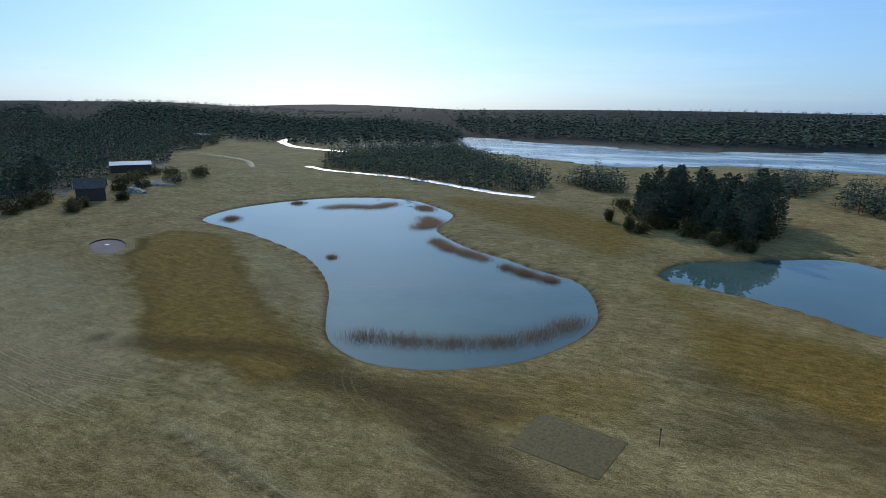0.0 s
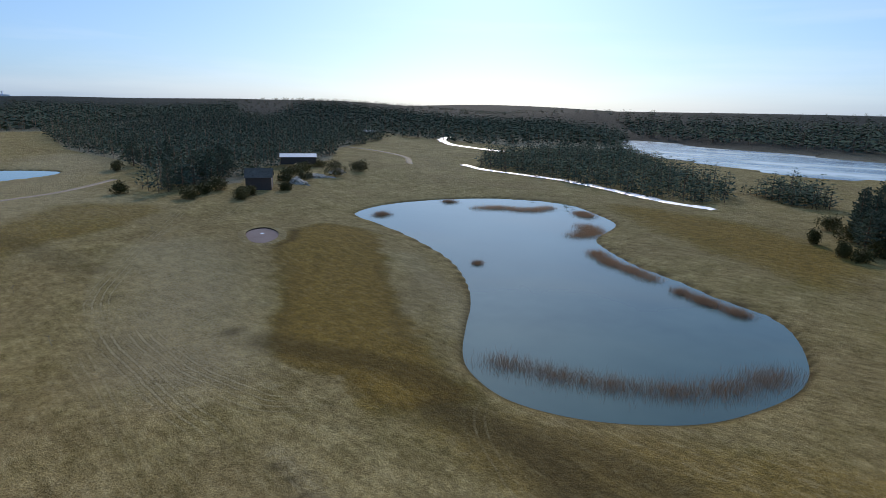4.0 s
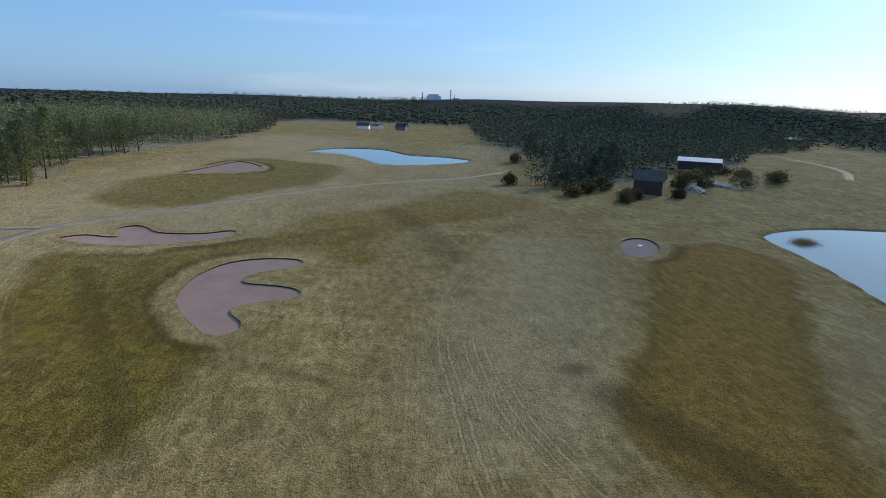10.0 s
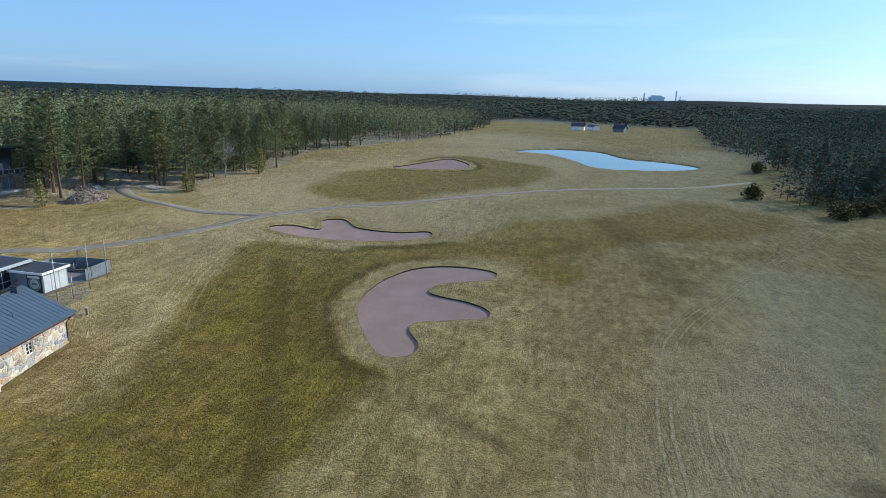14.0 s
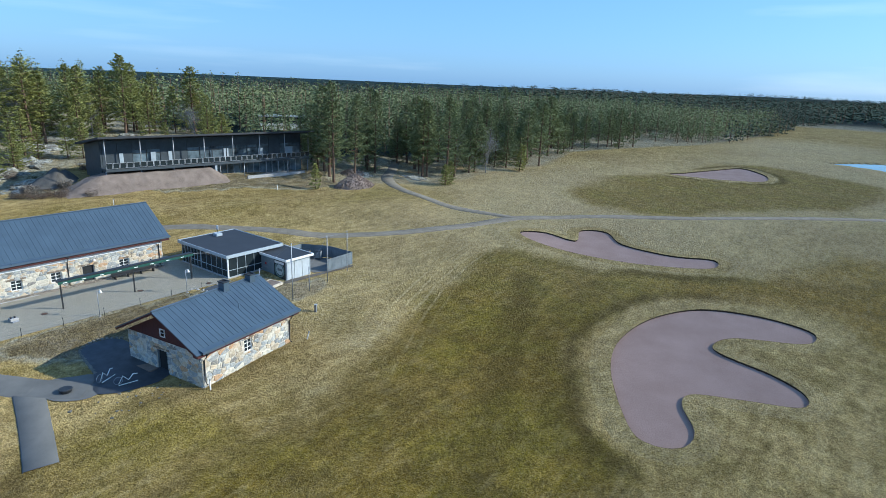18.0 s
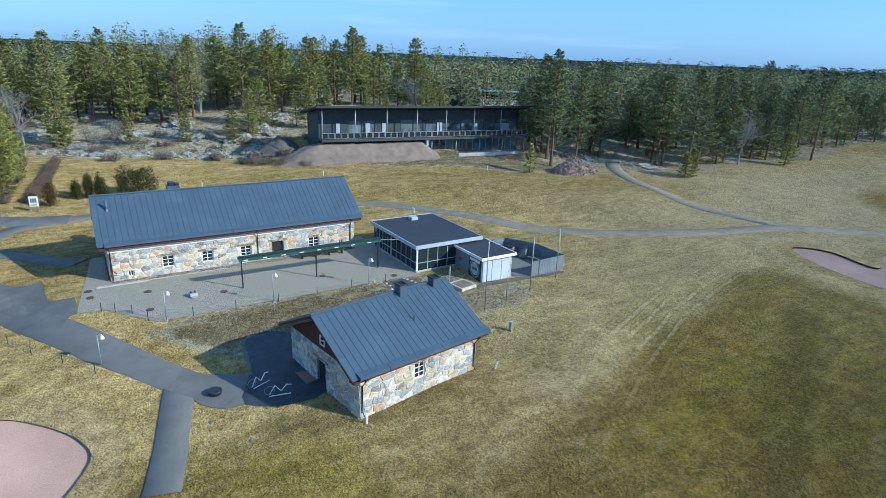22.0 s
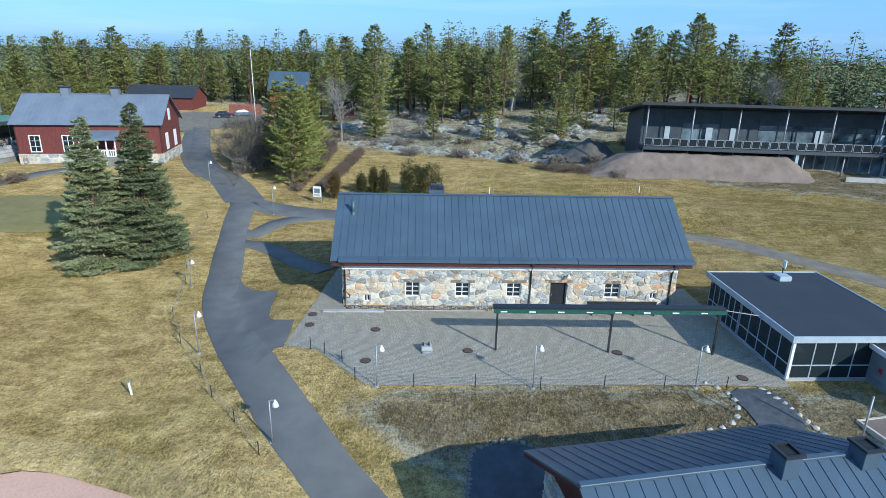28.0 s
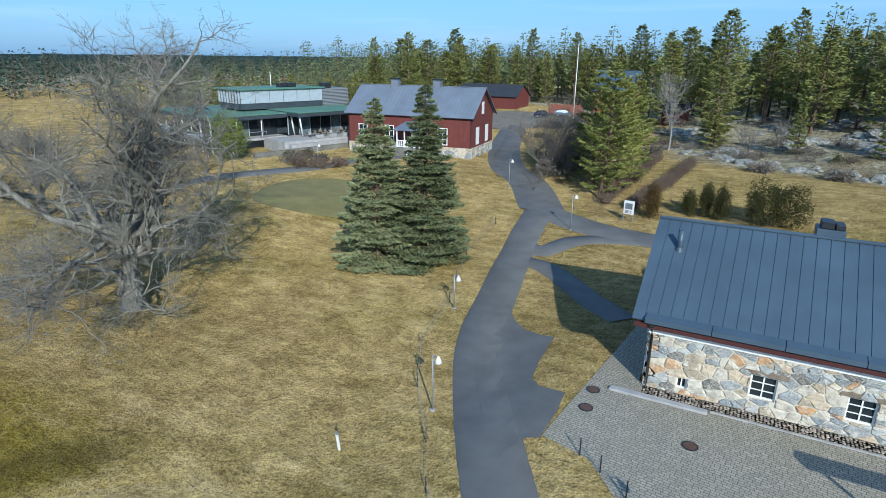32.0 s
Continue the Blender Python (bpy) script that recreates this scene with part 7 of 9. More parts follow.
def old_oak(x, y, seed):
    """A broad old oak: a short thick trunk, crooked heavy limbs on all sides and lacy twigs at their ends."""
    rng = random.Random(seed)
    tr = thing("oak", (x, y, ground(x, y)), 0, "old leafless oak with gnarled grey limbs on the lawn", "tree", "oaks")

    def crooked(p, d, ln, r0, r1, segs, bend, aim):
        """A kinked run of points from p along d, pulled slowly towards aim."""
        pts, rad = [p], [r0]
        for k in range(segs):
            d = (d + Vector((rng.gauss(0, bend), rng.gauss(0, bend), rng.gauss(0, bend * 0.8))) + aim * 0.10).normalized()
            p = p + d * (ln / segs) * rng.uniform(0.7, 1.3)
            if p.z < 0.5:
                p.z, d.z = 0.5, abs(d.z)
            pts.append(p.copy())
            rad.append(r0 + (r1 - r0) * ((k + 1) / segs) ** 0.8)
        return pts, rad

    trunk = Soup()
    flare, rings = [], []
    for k in range(10):
        z = -0.3 + 0.62 * k
        flare.append((0.10 * math.sin(k * 1.3), 0.05 * k + 0.08 * math.cos(k * 1.7), z))
        rings.append(0.68 + 0.40 * math.exp(-k * 0.9) - 0.022 * k + 0.05 * math.sin(k * 2.1))
    trunk.tube(flare, rings, 14)
    for k in range(16):
        w, z = rng.uniform(0, 6.283), rng.uniform(0.2, 4.2)
        part("burl", Soup().tube([(math.cos(w) * 0.50, math.sin(w) * 0.50, z - 0.5), (math.cos(w + 0.1) * 0.68, math.sin(w + 0.1) * 0.68, z), (math.cos(w + 0.2) * 0.48, math.sin(w + 0.2) * 0.48, z + 0.6)], [0.08, 0.18, 0.08], 6).mesh("burl", OAK_BARK), None, tr)
    part("trunk", trunk.mesh("trunk", OAK_BARK), None, tr)
    # limbs: height of the fork, compass way, rise, length, radius
    limbs = []
    for k in range(8):
        limbs.append((rng.uniform(4.6, 5.3), k * 0.785 + rng.uniform(-0.3, 0.3), rng.uniform(0.75, 1.30), rng.uniform(13.5, 15.5), 0.31))
    for k in range(7):
        limbs.append((rng.uniform(3.6, 5.2), k * 0.9 + rng.uniform(-0.25, 0.25), rng.uniform(0.40, 0.75), rng.uniform(11.0, 13.5), 0.24))
    for k in range(6):
        limbs.append((rng.uniform(2.6, 4.4), k * 1.05 + 0.4 + rng.uniform(-0.25, 0.25), rng.uniform(-0.05, 0.25), rng.uniform(6.0, 8.5), 0.16))
    for z, w, rise, ln, r in limbs:
        out = Vector((math.cos(w) * math.cos(rise), math.sin(w) * math.cos(rise), math.sin(rise)))
        p0 = Vector((0.1 + math.cos(w) * 0.35, 0.3 + math.sin(w) * 0.35, z))
        aim = Vector((math.cos(w), math.sin(w), 1.1 if rise > 0.9 else 0.45 if rise > 0.3 else -0.28))
        pts, rad = crooked(p0, out, ln, r, 0.05, 13, 0.25, aim)
        wood_, fine_ = Soup(), Soup()
        wood_.tube(pts, rad, 7)
        stems = [(pts, rad)]
        for c in range(14 if rise > 0.3 else 8):
            i = rng.randrange(3, 13)
            d = (pts[i] - pts[i - 1]).normalized()
            side = Vector((rng.gauss(0, 1), rng.gauss(0, 1), rng.gauss(0.15, 0.7))).normalized()
            b_pts, b_rad = crooked(pts[i], (d * 0.6 + side * 0.85).normalized(), rng.uniform(2.4, 4.8), rad[i] * 0.55 + 0.01, 0.022, 8, 0.30, Vector((d.x, d.y, 0.35)))
            wood_.tube(b_pts, b_rad, 5, False)
            stems.append((b_pts, b_rad))
        for s_pts, s_rad in stems:
            n = len(s_pts)
            for c in range(13 if rise > 0.3 else 8):
                i = rng.randrange(n // 3, n)
                d = (s_pts[i] - s_pts[i - 1]).normalized()
                side = Vector((rng.gauss(0, 1), rng.gauss(0, 1), rng.gauss(0.1, 0.7))).normalized()
                t_pts, t_rad = crooked(s_pts[i], (d * 0.6 + side * 0.8).normalized(), rng.uniform(0.9, 2.2), min(0.034, s_rad[i] * 0.6), 0.010, 4, 0.34, Vector((0, 0, 0.15)))
                (wood_ if c % 4 == 0 else fine_).tube(t_pts, t_rad, 3, False)
                for c2 in range(7):
                    j = rng.randrange(1, 5)
                    d2 = (t_pts[j] - t_pts[j - 1]).normalized()
                    s2 = Vector((rng.gauss(0, 1), rng.gauss(0, 1), rng.gauss(0.1, 0.7))).normalized()
                    u_pts, u_rad = crooked(t_pts[j], (d2 * 0.6 + s2 * 0.8).normalized(), rng.uniform(0.35, 0.95), 0.011, 0.006, 2, 0.35, Vector((0, 0, 0.1)))
                    fine_.tube(u_pts, u_rad, 3, False)
        b = part("bough", wood_.mesh("bough", OAK_BARK), None, tr)
        part("twig_spray", fine_.mesh("twig_spray", OAK_TWIG), None, b, "fine bare grey twigs")


old_oak(-33.6, -4.3, 71)
bare_tree("oak", -62, 5.5, 72, 0.5, 4.2, [(1, 4.2, 4), (7, 5.2, 5), (6, 3.2, 4), (6, 1.9, 3), (6, 1.0, 2)], 0.95, "leafless oak beyond the lawn", "oaks", 0.95)
bare_tree("bare_tree", -57.7, 23.2, 73, 0.14, 1.6, [(1, 1.6, 3), (7, 2.2, 4), (6, 1.3, 3), (6, 0.7, 2)], 0.8, "small leafless tree by the path")
for k, (x, y, s) in enumerate(((74, 73, 0.85), (21.8, 91.5, 1.08), (25.4, 91.2, 1.05), (38.8, 88, 1.05), (116, 19.5, 0.95), (121, 13, 0.9), (-4.6, 93, 1.0), (-9.0, 69, 0.95), (142, 24, 0.8), (58, 96, 0.8))):
    bare_tree("birch", x, y, 80 + k, 0.12, 6.0, [(1, 8.5, 6), (20, 2.7, 4), (7, 1.4, 3), (6, 0.75, 1)], 0.62, "leafless birch among the pines", "birches", 1.1, BIRCH_BARK, s * (1.75 if 85 < y < 95 else 1.4), 1.0, 0.28, 0.09, 0.5)
for k, (x, y) in enumerate(((62.9, -85.1), (62.5, -93.3), (32.2, -84.1), (96.8, -121.8))):
    bare_tree("young_tree", x, y, 95 + k, 0.035, 1.6, [(1, 1.9, 3), (6, 0.6, 3), (3, 0.3, 2)], 0.6, "thin young leafless tree on the fairway", "young trees", 0.9, GREY_BARK)
bare_tree("young_tree", 45.5, -8.5, 99, 0.05, 2.2, [(1, 2.6, 3), (7, 0.9, 3), (4, 0.4, 2)], 0.6, "young leafless tree behind the service yard", "young trees", 0.9, TWIGS)


def bush(name, x, y, wide, tall, seed, material, label, group="", count=140, leaf=0.16, upright=False, sprays=9):
    """A dense bush of small sprays on a few stems."""
    rng = np.random.default_rng(seed)
    b = thing(name, (x, y, ground(x, y) - 0.05), 0, label, "bush", group)
    n = count
    u = rng.normal(0, 1, (n, 3))
    u /= np.linalg.norm(u, axis=1)[:, None]
    r = rng.uniform(0.45, 1.0, n)[:, None] * (1 + 0.25 * np.sin(5 * u[:, :1] + seed))
    c = u * r * (wide / 2, wide / 2, tall * 0.5) + (0, 0, tall * 0.5)
    if upright:
        c[:, :2] *= (1.1 - 0.65 * np.clip(c[:, 2:] / tall, 0, 1))
    c[:, 2] = np.maximum(c[:, 2], 0.05)
    v, f = leaf_tris(c, sprays, leaf, 0.2 if sprays > 9 else leaf * 1.2, rng, 1.2)
    part("foliage", np_mesh("foliage", v, f, material), None, b)
    s = Soup()
    for k in range(6):
        w = rng.uniform(0, 6.28)
        s.tube([(0, 0, -0.1), (math.cos(w) * wide * 0.3, math.sin(w) * wide * 0.3, tall * 0.7)], [0.04, 0.012], 4, False)
    part("woody_base", s.mesh("woody_base", PINE_BARK), None, b)
    return b


HEDGE = leaf_material("brown_hedge_twigs", (0.085, 0.062, 0.046), (0.23, 0.168, 0.122), 0.1, 0.05)
bush("juniper", -4.9, 30.6, 1.9, 3.3, 201, leaf_material("rusty_juniper", (0.06, 0.04, 0.012), (0.20, 0.12, 0.035)), "rust-tinged upright juniper by the hedge", "junipers", 150, 0.09, True, 30)
bush("juniper", -1.9, 33.6, 1.8, 2.6, 202, JUNIPER, "upright green juniper behind the stone house", "junipers", 120, 0.09, True, 30)
bush("juniper", -0.4, 34.0, 1.7, 3.4, 203, JUNIPER, "upright green juniper behind the stone house", "junipers", 140, 0.09, True, 30)
bush("juniper", 1.0, 33.2, 2.0, 3.2, 204, JUNIPER, "upright green juniper behind the stone house", "junipers", 140, 0.09, True, 30)
bush("juniper", 5.4, 33.4, 5.6, 4.2, 205, JUNIPER, "broad spreading juniper behind the stone house", "junipers", 360, 0.10, False, 30)
for k in range(21):
    t = k / 20
    bush("hedge_bush", -10.2 + 1.2 * t, 33.8 + 25 * t, 1.5, 1.0, 220 + k, HEDGE, "low bare brown clipped hedge", "hedge bushes", 75, 0.07, False, 22)
    bush("hedge_bush", -7.2 + 3.0 * t, 33.0 + 23 * t, 1.7, 1.2, 340 + k, HEDGE, "low bare brown clipped hedge", "hedge bushes", 80, 0.07, False, 22)
bush("round_tree", -60.4, 29.6, 5.2, 6.2, 260, leaf_material("bright_thuja", (0.12, 0.16, 0.03), (0.30, 0.33, 0.08)), "round green conifer by the terrace", "", 700, 0.17)
for k, (x, y, w, t) in enumerate(((-52.5, 33.5, 3.6, 1.2), (-49.5, 35.2, 2.6, 1.1), (-18.5, 45, 3.0, 3.6), (-19, 41, 3.0, 3.2), (-16.5, 47, 3, 4), (-33, 84, 5, 1.6), (-28, 88, 4, 1.4), (-10, 62, 3, 1.6), (20, 49, 3.2, 1.4), (26, 46.5, 3.0, 1.3), (31, 44.5, 2.5, 1.2), (12, 53, 3, 1.3), (4, 56, 3, 1.2))):
    bush("shrub", x, y, w, t, 270 + k, TWIGS, "leafless brown shrub in the grass", "shrubs", 130, 0.16)
for k, (x, y, w, t) in enumerate(((-27.4, -250.4, 2.4, 4.0), (-36.5, -237.5, 3.0, 4.2), (-40.5, -236, 4.5, 3.2), (-62, -231, 7, 4.5), (-70, -229, 6, 4), (226, -154, 5, 5), (135, -170, 4, 3.5), (133, -166, 5, 4), (128, -163, 5, 3.4), (152, -204, 8, 4.5), (158, -224, 11, 5.0), (172, -249, 10, 4.5), (165, -243, 8, 4.2))):
    bush("juniper", x, y, w, t, 300 + k, JUNIPER, "dark juniper clump on the fairway edge", "junipers by the fairway", 170, 0.3)
for k, (x, y, w, t) in enumerate(((140, -150, 7, 4.2), (147, -158, 6, 4), (152, -166, 7, 5), (137, -186, 5, 3), (176, -216, 9, 3.6), (184, -224, 9, 3.8), (168, -206, 7, 3.4), (190, -236, 9, 3.5), (176, -236, 9, 4.2), (154, -196, 6, 2.6), (160, -134, 5, 4), (-26, -276, 7, 4.5), (-34, -262, 8, 5), (-44, -246, 8, 4.5), (-54, -238, 8, 5), (-66, -238, 8, 5), (-74, -246, 8, 5))):
    bush("juniper", x, y, w, t, 400 + k, JUNIPER, "dark juniper clump on the rough ground", "junipers by the fairway", 150, 0.36)
for k, (x, y, w, t) in enumerate(((-45.5, 34.5, 2.6, 1.3), (-48, 33.2, 2.8, 1.3), (-50.5, 32.2, 2.6, 1.2), (-53, 36.2, 2.4, 1.0))):
    bush("shrub", x, y, w, t, 430 + k, HEDGE, "rounded brown leafless shrub below the terrace", "terrace shrubs", 160, 0.12)
for k, (x, y, w, t) in enumerate(((-55, 35.5, 2.0, 0.9), (-53.5, 37.5, 2.2, 0.9), (-17.5, 66, 2.2, 1.0), (-30, 70, 2.4, 1.0))):
    bush("shrub", x, y, w, t, 440 + k, JUNIPER, "low green juniper shrub", "green shrubs", 120, 0.12)
bare_tree("bare_bush", -17.6, 42.5, 445, 0.16, 1.0, [(1, 1.0, 2), (9, 3.0, 4), (8, 1.8, 3), (6, 1.0, 2)], 0.9, "dark leafless shrub tree beside the driveway", "", 0.9, TWIGS)
for k, (x, y) in enumerate(((-19.2, 41.5), (-21.5, 47.5), (-16.5, 47.5), (-20.0, 54))):
    bare_tree("bare_bush", x, y, 450 + k, 0.13, 0.8, [(1, 1.2, 2), (13, 4.4, 5), (9, 2.2, 3), (8, 1.2, 2)], 0.75, "broad leafless shrub tree beside the driveway", "shrub trees", 1.0, TWIGS, 1.45, 1.0, 0.2, 0.05, 0.5)
bare_tree("bare_bush", 2, 70, 446, 0.12, 0.8, [(1, 0.8, 2), (10, 3.4, 4), (7, 1.8, 3), (5, 0.9, 2)], 0.8, "grey leafless shrub tree on the slope", "", 0.9)
bare_tree("bare_bush", 6, 72, 447, 0.12, 0.8, [(1, 0.8, 2), (10, 3.2, 4), (7, 1.7, 3), (5, 0.9, 2)], 0.8, "grey leafless shrub tree on the slope", "", 0.9)


# ---- the red house and its neighbours ----
def red_house():
    h = thing("red_house", (-42.0, 50.2, 2.0), 6.5, "red boarded two-storey house with a grey metal roof and stone plinth", "house")
    wa, wb, ze, zr = 9.6, 4.95, 5.45, 9.25
    part("plinth_core", box(-wa + 0.52, wa - 0.52, -wb + 0.52, wb - 0.02, -1.6, 1.24), CONCRETE, h)
    stone_wall(h, "plinth_front", (-wa - 0.05, -wb - 0.05, -1.6), 0, 2 * wa + 0.1, 2.85, [], 31, 0.8)
    stone_wall(h, "plinth_side", (wa + 0.05, -wb + 0.51, -1.6), 90, 2 * wb - 0.56, 2.85, [], 32, 0.7)
    part("front_wall", box(-wa, wa, -wb, -wb + 0.3, 1.26, ze), RED_BOARDS, h)
    part("back_wall", box(-wa, wa, wb - 0.3, wb, 1.26, ze), RED_BOARDS, h)
    for x in (-wa, wa - 0.3):
        part("side_wall", box(x, x + 0.3, -wb + 0.302, wb - 0.302, 1.26, ze), RED_BOARDS, h)
        gable(h, x, 0, wb, ze + 0.005, 8.95, RED_BOARDS, "gable", 0.3)
    seam_roof(h, -10.1, 10.1, 0, zr, -5.5, ze - 0.05, ROOF_GREY, 0.6)
    seam_roof(h, -10.1, 10.1, 0, zr, 5.5, ze - 0.05, ROOF_GREY, 0.6)
    part("ridge_cap", box(-10.1, 10.1, -0.15, 0.15, zr - 0.06, zr + 0.05, 0.02), ROOF_GREY, h)
    for sy in (-1, 1):
        s = Soup()
        v = [Vector((10.0, 0, zr - 0.12)), Vector((10.0, sy * 5.4, ze - 0.16)), Vector((10.0, sy * 5.4, ze - 0.36)), Vector((10.0, 0, zr - 0.34))]
        v += [p + Vector((0.06, 0, 0)) for p in v]
        s.add((v, [(0, 1, 2, 3), (7, 6, 5, 4), (0, 4, 5, 1), (2, 6, 7, 3), (1, 5, 6, 2), (0, 3, 7, 4)]))
        part("rake_board", s.mesh("rake_board", DARK_RED), None, h)
    for x in (-4.2, 2.6):
        c = part("chimney", box(x - 0.55, x + 0.55, -0.5, 0.5, zr - 0.7, zr + 0.85, 0.02), ROOF_GREY, h, "grey chimney with a dark cap")
        part("chimney_cap", box(x - 0.68, x + 0.68, -0.62, 0.62, zr + 0.86, zr + 1.02), BLACK_METAL, c)
    for x in (-7.2, -2.9, 5.4):
        window(h, x - 0.75, x + 0.75, 1.5, 3.9, -wb - 0.06, (2, 3), 0.12)
    for y in (-2.2, 2.0):
        part("shutter", box(wa + 0.01, wa + 0.07, y - 0.66, y - 0.02, 1.55, 3.95, 0.01), WHITE, h, "closed white window shutter")
        part("shutter", box(wa + 0.01, wa + 0.07, y + 0.02, y + 0.66, 1.55, 3.95, 0.01), WHITE, h, "closed white window shutter")
    part("shutter", box(wa + 0.01, wa + 0.07, -0.5, 0.5, 5.6, 7.3, 0.01), WHITE, h, "closed white window shutter")
    for x in (-wa, wa - 0.12):
        part("corner_board", box(x - 0.02, x + 0.14, -wb - 0.03, -wb + 0.1, 1.28, ze - 0.1), DARK_RED, h)
    v = part("veranda", box(-0.4, 4.4, -wb - 3.0, -wb - 0.02, -1.6, 1.3), ROCK, h, "veranda on a stone base with a white balustrade")
    part("veranda_roof", Soup().add(([Vector(p) for p in ((-0.7, -wb - 3.3, 3.75), (4.7, -wb - 3.3, 3.75), (4.2, -wb - 0.03, 4.6), (-0.2, -wb - 0.03, 4.6), (-0.7, -wb - 3.3, 3.6), (4.7, -wb - 3.3, 3.6), (4.2, -wb - 0.03, 4.4), (-0.2, -wb - 0.03, 4.4))], [(0, 1, 2, 3), (7, 6, 5, 4), (0, 4, 5, 1), (1, 5, 6, 2), (2, 6, 7, 3), (3, 7, 4, 0)])).mesh("veranda_roof", ROOF_GREY), None, v)
    for k in range(5):
        x = -0.3 + 1.15 * k
        part("veranda_post", box(x - 0.07, x + 0.07, -wb - 2.95, -wb - 2.8, 1.3, 3.6), WHITE, v)
    part("balustrade", Soup().box(-0.35, 4.35, -wb - 2.93, -wb - 2.86, 2.15, 2.28).box(-0.35, 4.35, -wb - 2.93, -wb - 2.86, 1.32, 1.42).mesh("balustrade", WHITE), None, v)
    for k in range(16):
        x = -0.2 + 0.29 * k
        part("baluster", box(x, x + 0.12, -wb - 2.92, -wb - 2.87, 1.42, 2.15), WHITE, v)
    part("cellar_door", box(1.2, 3.0, -wb - 3.06, -wb - 3.0, -1.2, 0.9), WHITE, v)
    part("steps", Soup().box(-3.2, -0.5, -wb - 2.6, -wb - 0.1, -1.6, -0.4).box(-2.4, -0.5, -wb - 2.4, -wb - 0.1, -0.4, 0.4).mesh("steps", CONCRETE), None, h)


def terrace_building():
    """The restaurant: two flat green roofs over glass walls, a pale upper storey and a two-level gallery on its west side."""
    yaw = 73
    h = thing("restaurant", (-66.0, 31.4, 0), yaw, "low modern restaurant with green roofs, glass walls and a terrace", "building")
    for x0, x1, y0, y1, z in ((0, 12.6, 0, 20.7, 6.8), (12.7, 27.5, -3.1, 18, 7.0)):
        part("roof", box(x0, x1, y0, y1, z - 0.14, z, 0.03), ROOF_GREEN, h, "flat green roof with a wide eave")
        part("roof_edge", box(x0 - 0.1, x1 + (0.1 if x0 else -0.02), y0 - 0.1, y1, z - 0.62, z - 0.16), DARK_PANEL, h, "dark eave fascia")
        part("soffit_edge", box(x0 + 0.3, x1 - 0.3, y0 + 0.3, y1 - 0.3, z - 0.74, z - 0.63), LIGHT_PANEL, h)
    part("gallery_floor", box(0.2, 12.5, 0.2, 20.4, 2.95, 3.3), CONCRETE, h, "pale concrete gallery floor")
    part("lower_wall", box(2.6, 12.4, 2.8, 20.2, -0.4, 2.94), LIGHT_PANEL, h, "pale lower storey wall")
    part("core_wall", box(2.7, 27.0, 3.0, 17.5, 3.31, 6.1), DARK_PANEL, h)

    def glazing(n, lo, hi, fixed, z0, z1, west):
        step = (hi - lo) / n
        for k in range(n):
            a, b = lo + k * step, lo + (k + 1) * step
            q = (fixed, fixed + 0.05, a + 0.05, b - 0.05) if west else (a + 0.05, b - 0.05, fixed, fixed + 0.05)
            w = part("window", box(*q, z0, z1), GLASS if (k * 5 + n) % 3 else CLUB_GLASS, h, "tall glazing")
            q = (fixed - 0.05, fixed + 0.1, a - 0.05, a + 0.05) if west else (a - 0.05, a + 0.05, fixed - 0.05, fixed + 0.1)
            part("mullion", box(*q, z0, z1), LIGHT_PANEL, w)

    glazing(8, 2.8, 20.0, 2.5, 3.35, 6.05, True)
    glazing(8, 2.8, 20.0, 2.48, 0.7, 2.9, True)
    glazing(4, 2.6, 12.2, 2.7, 3.35, 6.05, False)
    glazing(7, 13.0, 27.0, 0.6, 3.25, 6.2, False)
    for k in range(7):
        part("column", Soup().tube([(0.35, 0.4 + 3.3 * k, 0.2), (0.35, 0.4 + 3.3 * k, 6.2)], 0.1, 8).mesh("column", WHITE, True), None, h, "white round column")
    for x in (4.4, 8.4):
        part("column", Soup().tube([(x, 0.5, 3.3), (x, 0.5, 6.2)], 0.09, 8).mesh("column", WHITE, True), None, h, "white round column")
    for x, y in ((13.2, -2.6), (13.4, 0.2)):
        part("column", Soup().tube([(x, y, 6.3), (x + 0.7, y + 0.5, 3.2)], 0.13, 8).mesh("column", WHITE, True), None, h, "slanted white post")
    for k in range(14):
        part("railing_panel", box(0.12, 0.17, 0.4 + 1.42 * k, 1.76 + 1.42 * k, 3.4, 4.3), LIGHT_PANEL, h, "pale railing panel")
    part("handrail", box(0.08, 0.22, 0.2, 20.4, 4.31, 4.37), WHITE, h)
    part("front_railing", Soup().box(0.2, 9.0, 0.12, 0.17, 4.2, 4.27).box(0.2, 9.0, 0.12, 0.17, 3.5, 3.55).box(4.5, 4.56, 0.12, 0.17, 3.3, 4.2).box(8.94, 9.0, 0.12, 0.17, 3.3, 4.2).mesh("front_railing", STEEL), None, h)
    up = part("upper_storey", box(8.1, 23.2, 6.1, 13.5, 7.02, 10.0), DARK_PANEL, h, "pale metal-clad upper storey on a dark base")
    for k in range(6):
        part("metal_panel", box(8.15 + 2.52 * k, 10.6 + 2.52 * k, 5.98, 6.09, 7.95, 9.95, 0.02), LIGHT_PANEL, up)
    for k in range(8):
        part("side_fin", box(7.85, 8.09, 6.15 + 0.98 * k, 6.4 + 0.98 * k, 7.95, 9.95), LIGHT_PANEL, up)
    part("upper_roof", box(7.6, 23.6, 5.6, 14.2, 10.01, 10.2), ROOF_GREEN, up)
    for x in (16.2, 17.9):
        part("roof_unit", box(x, x + 1.5, 8, 9.2, 10.2, 10.9, 0.1), BLACK_METAL, up)
    gb = part("plant_room", box(23.3, 28.6, 6.1, 11, 7.01, 9.9), GREY_BOARDS, h, "grey louvred plant room")
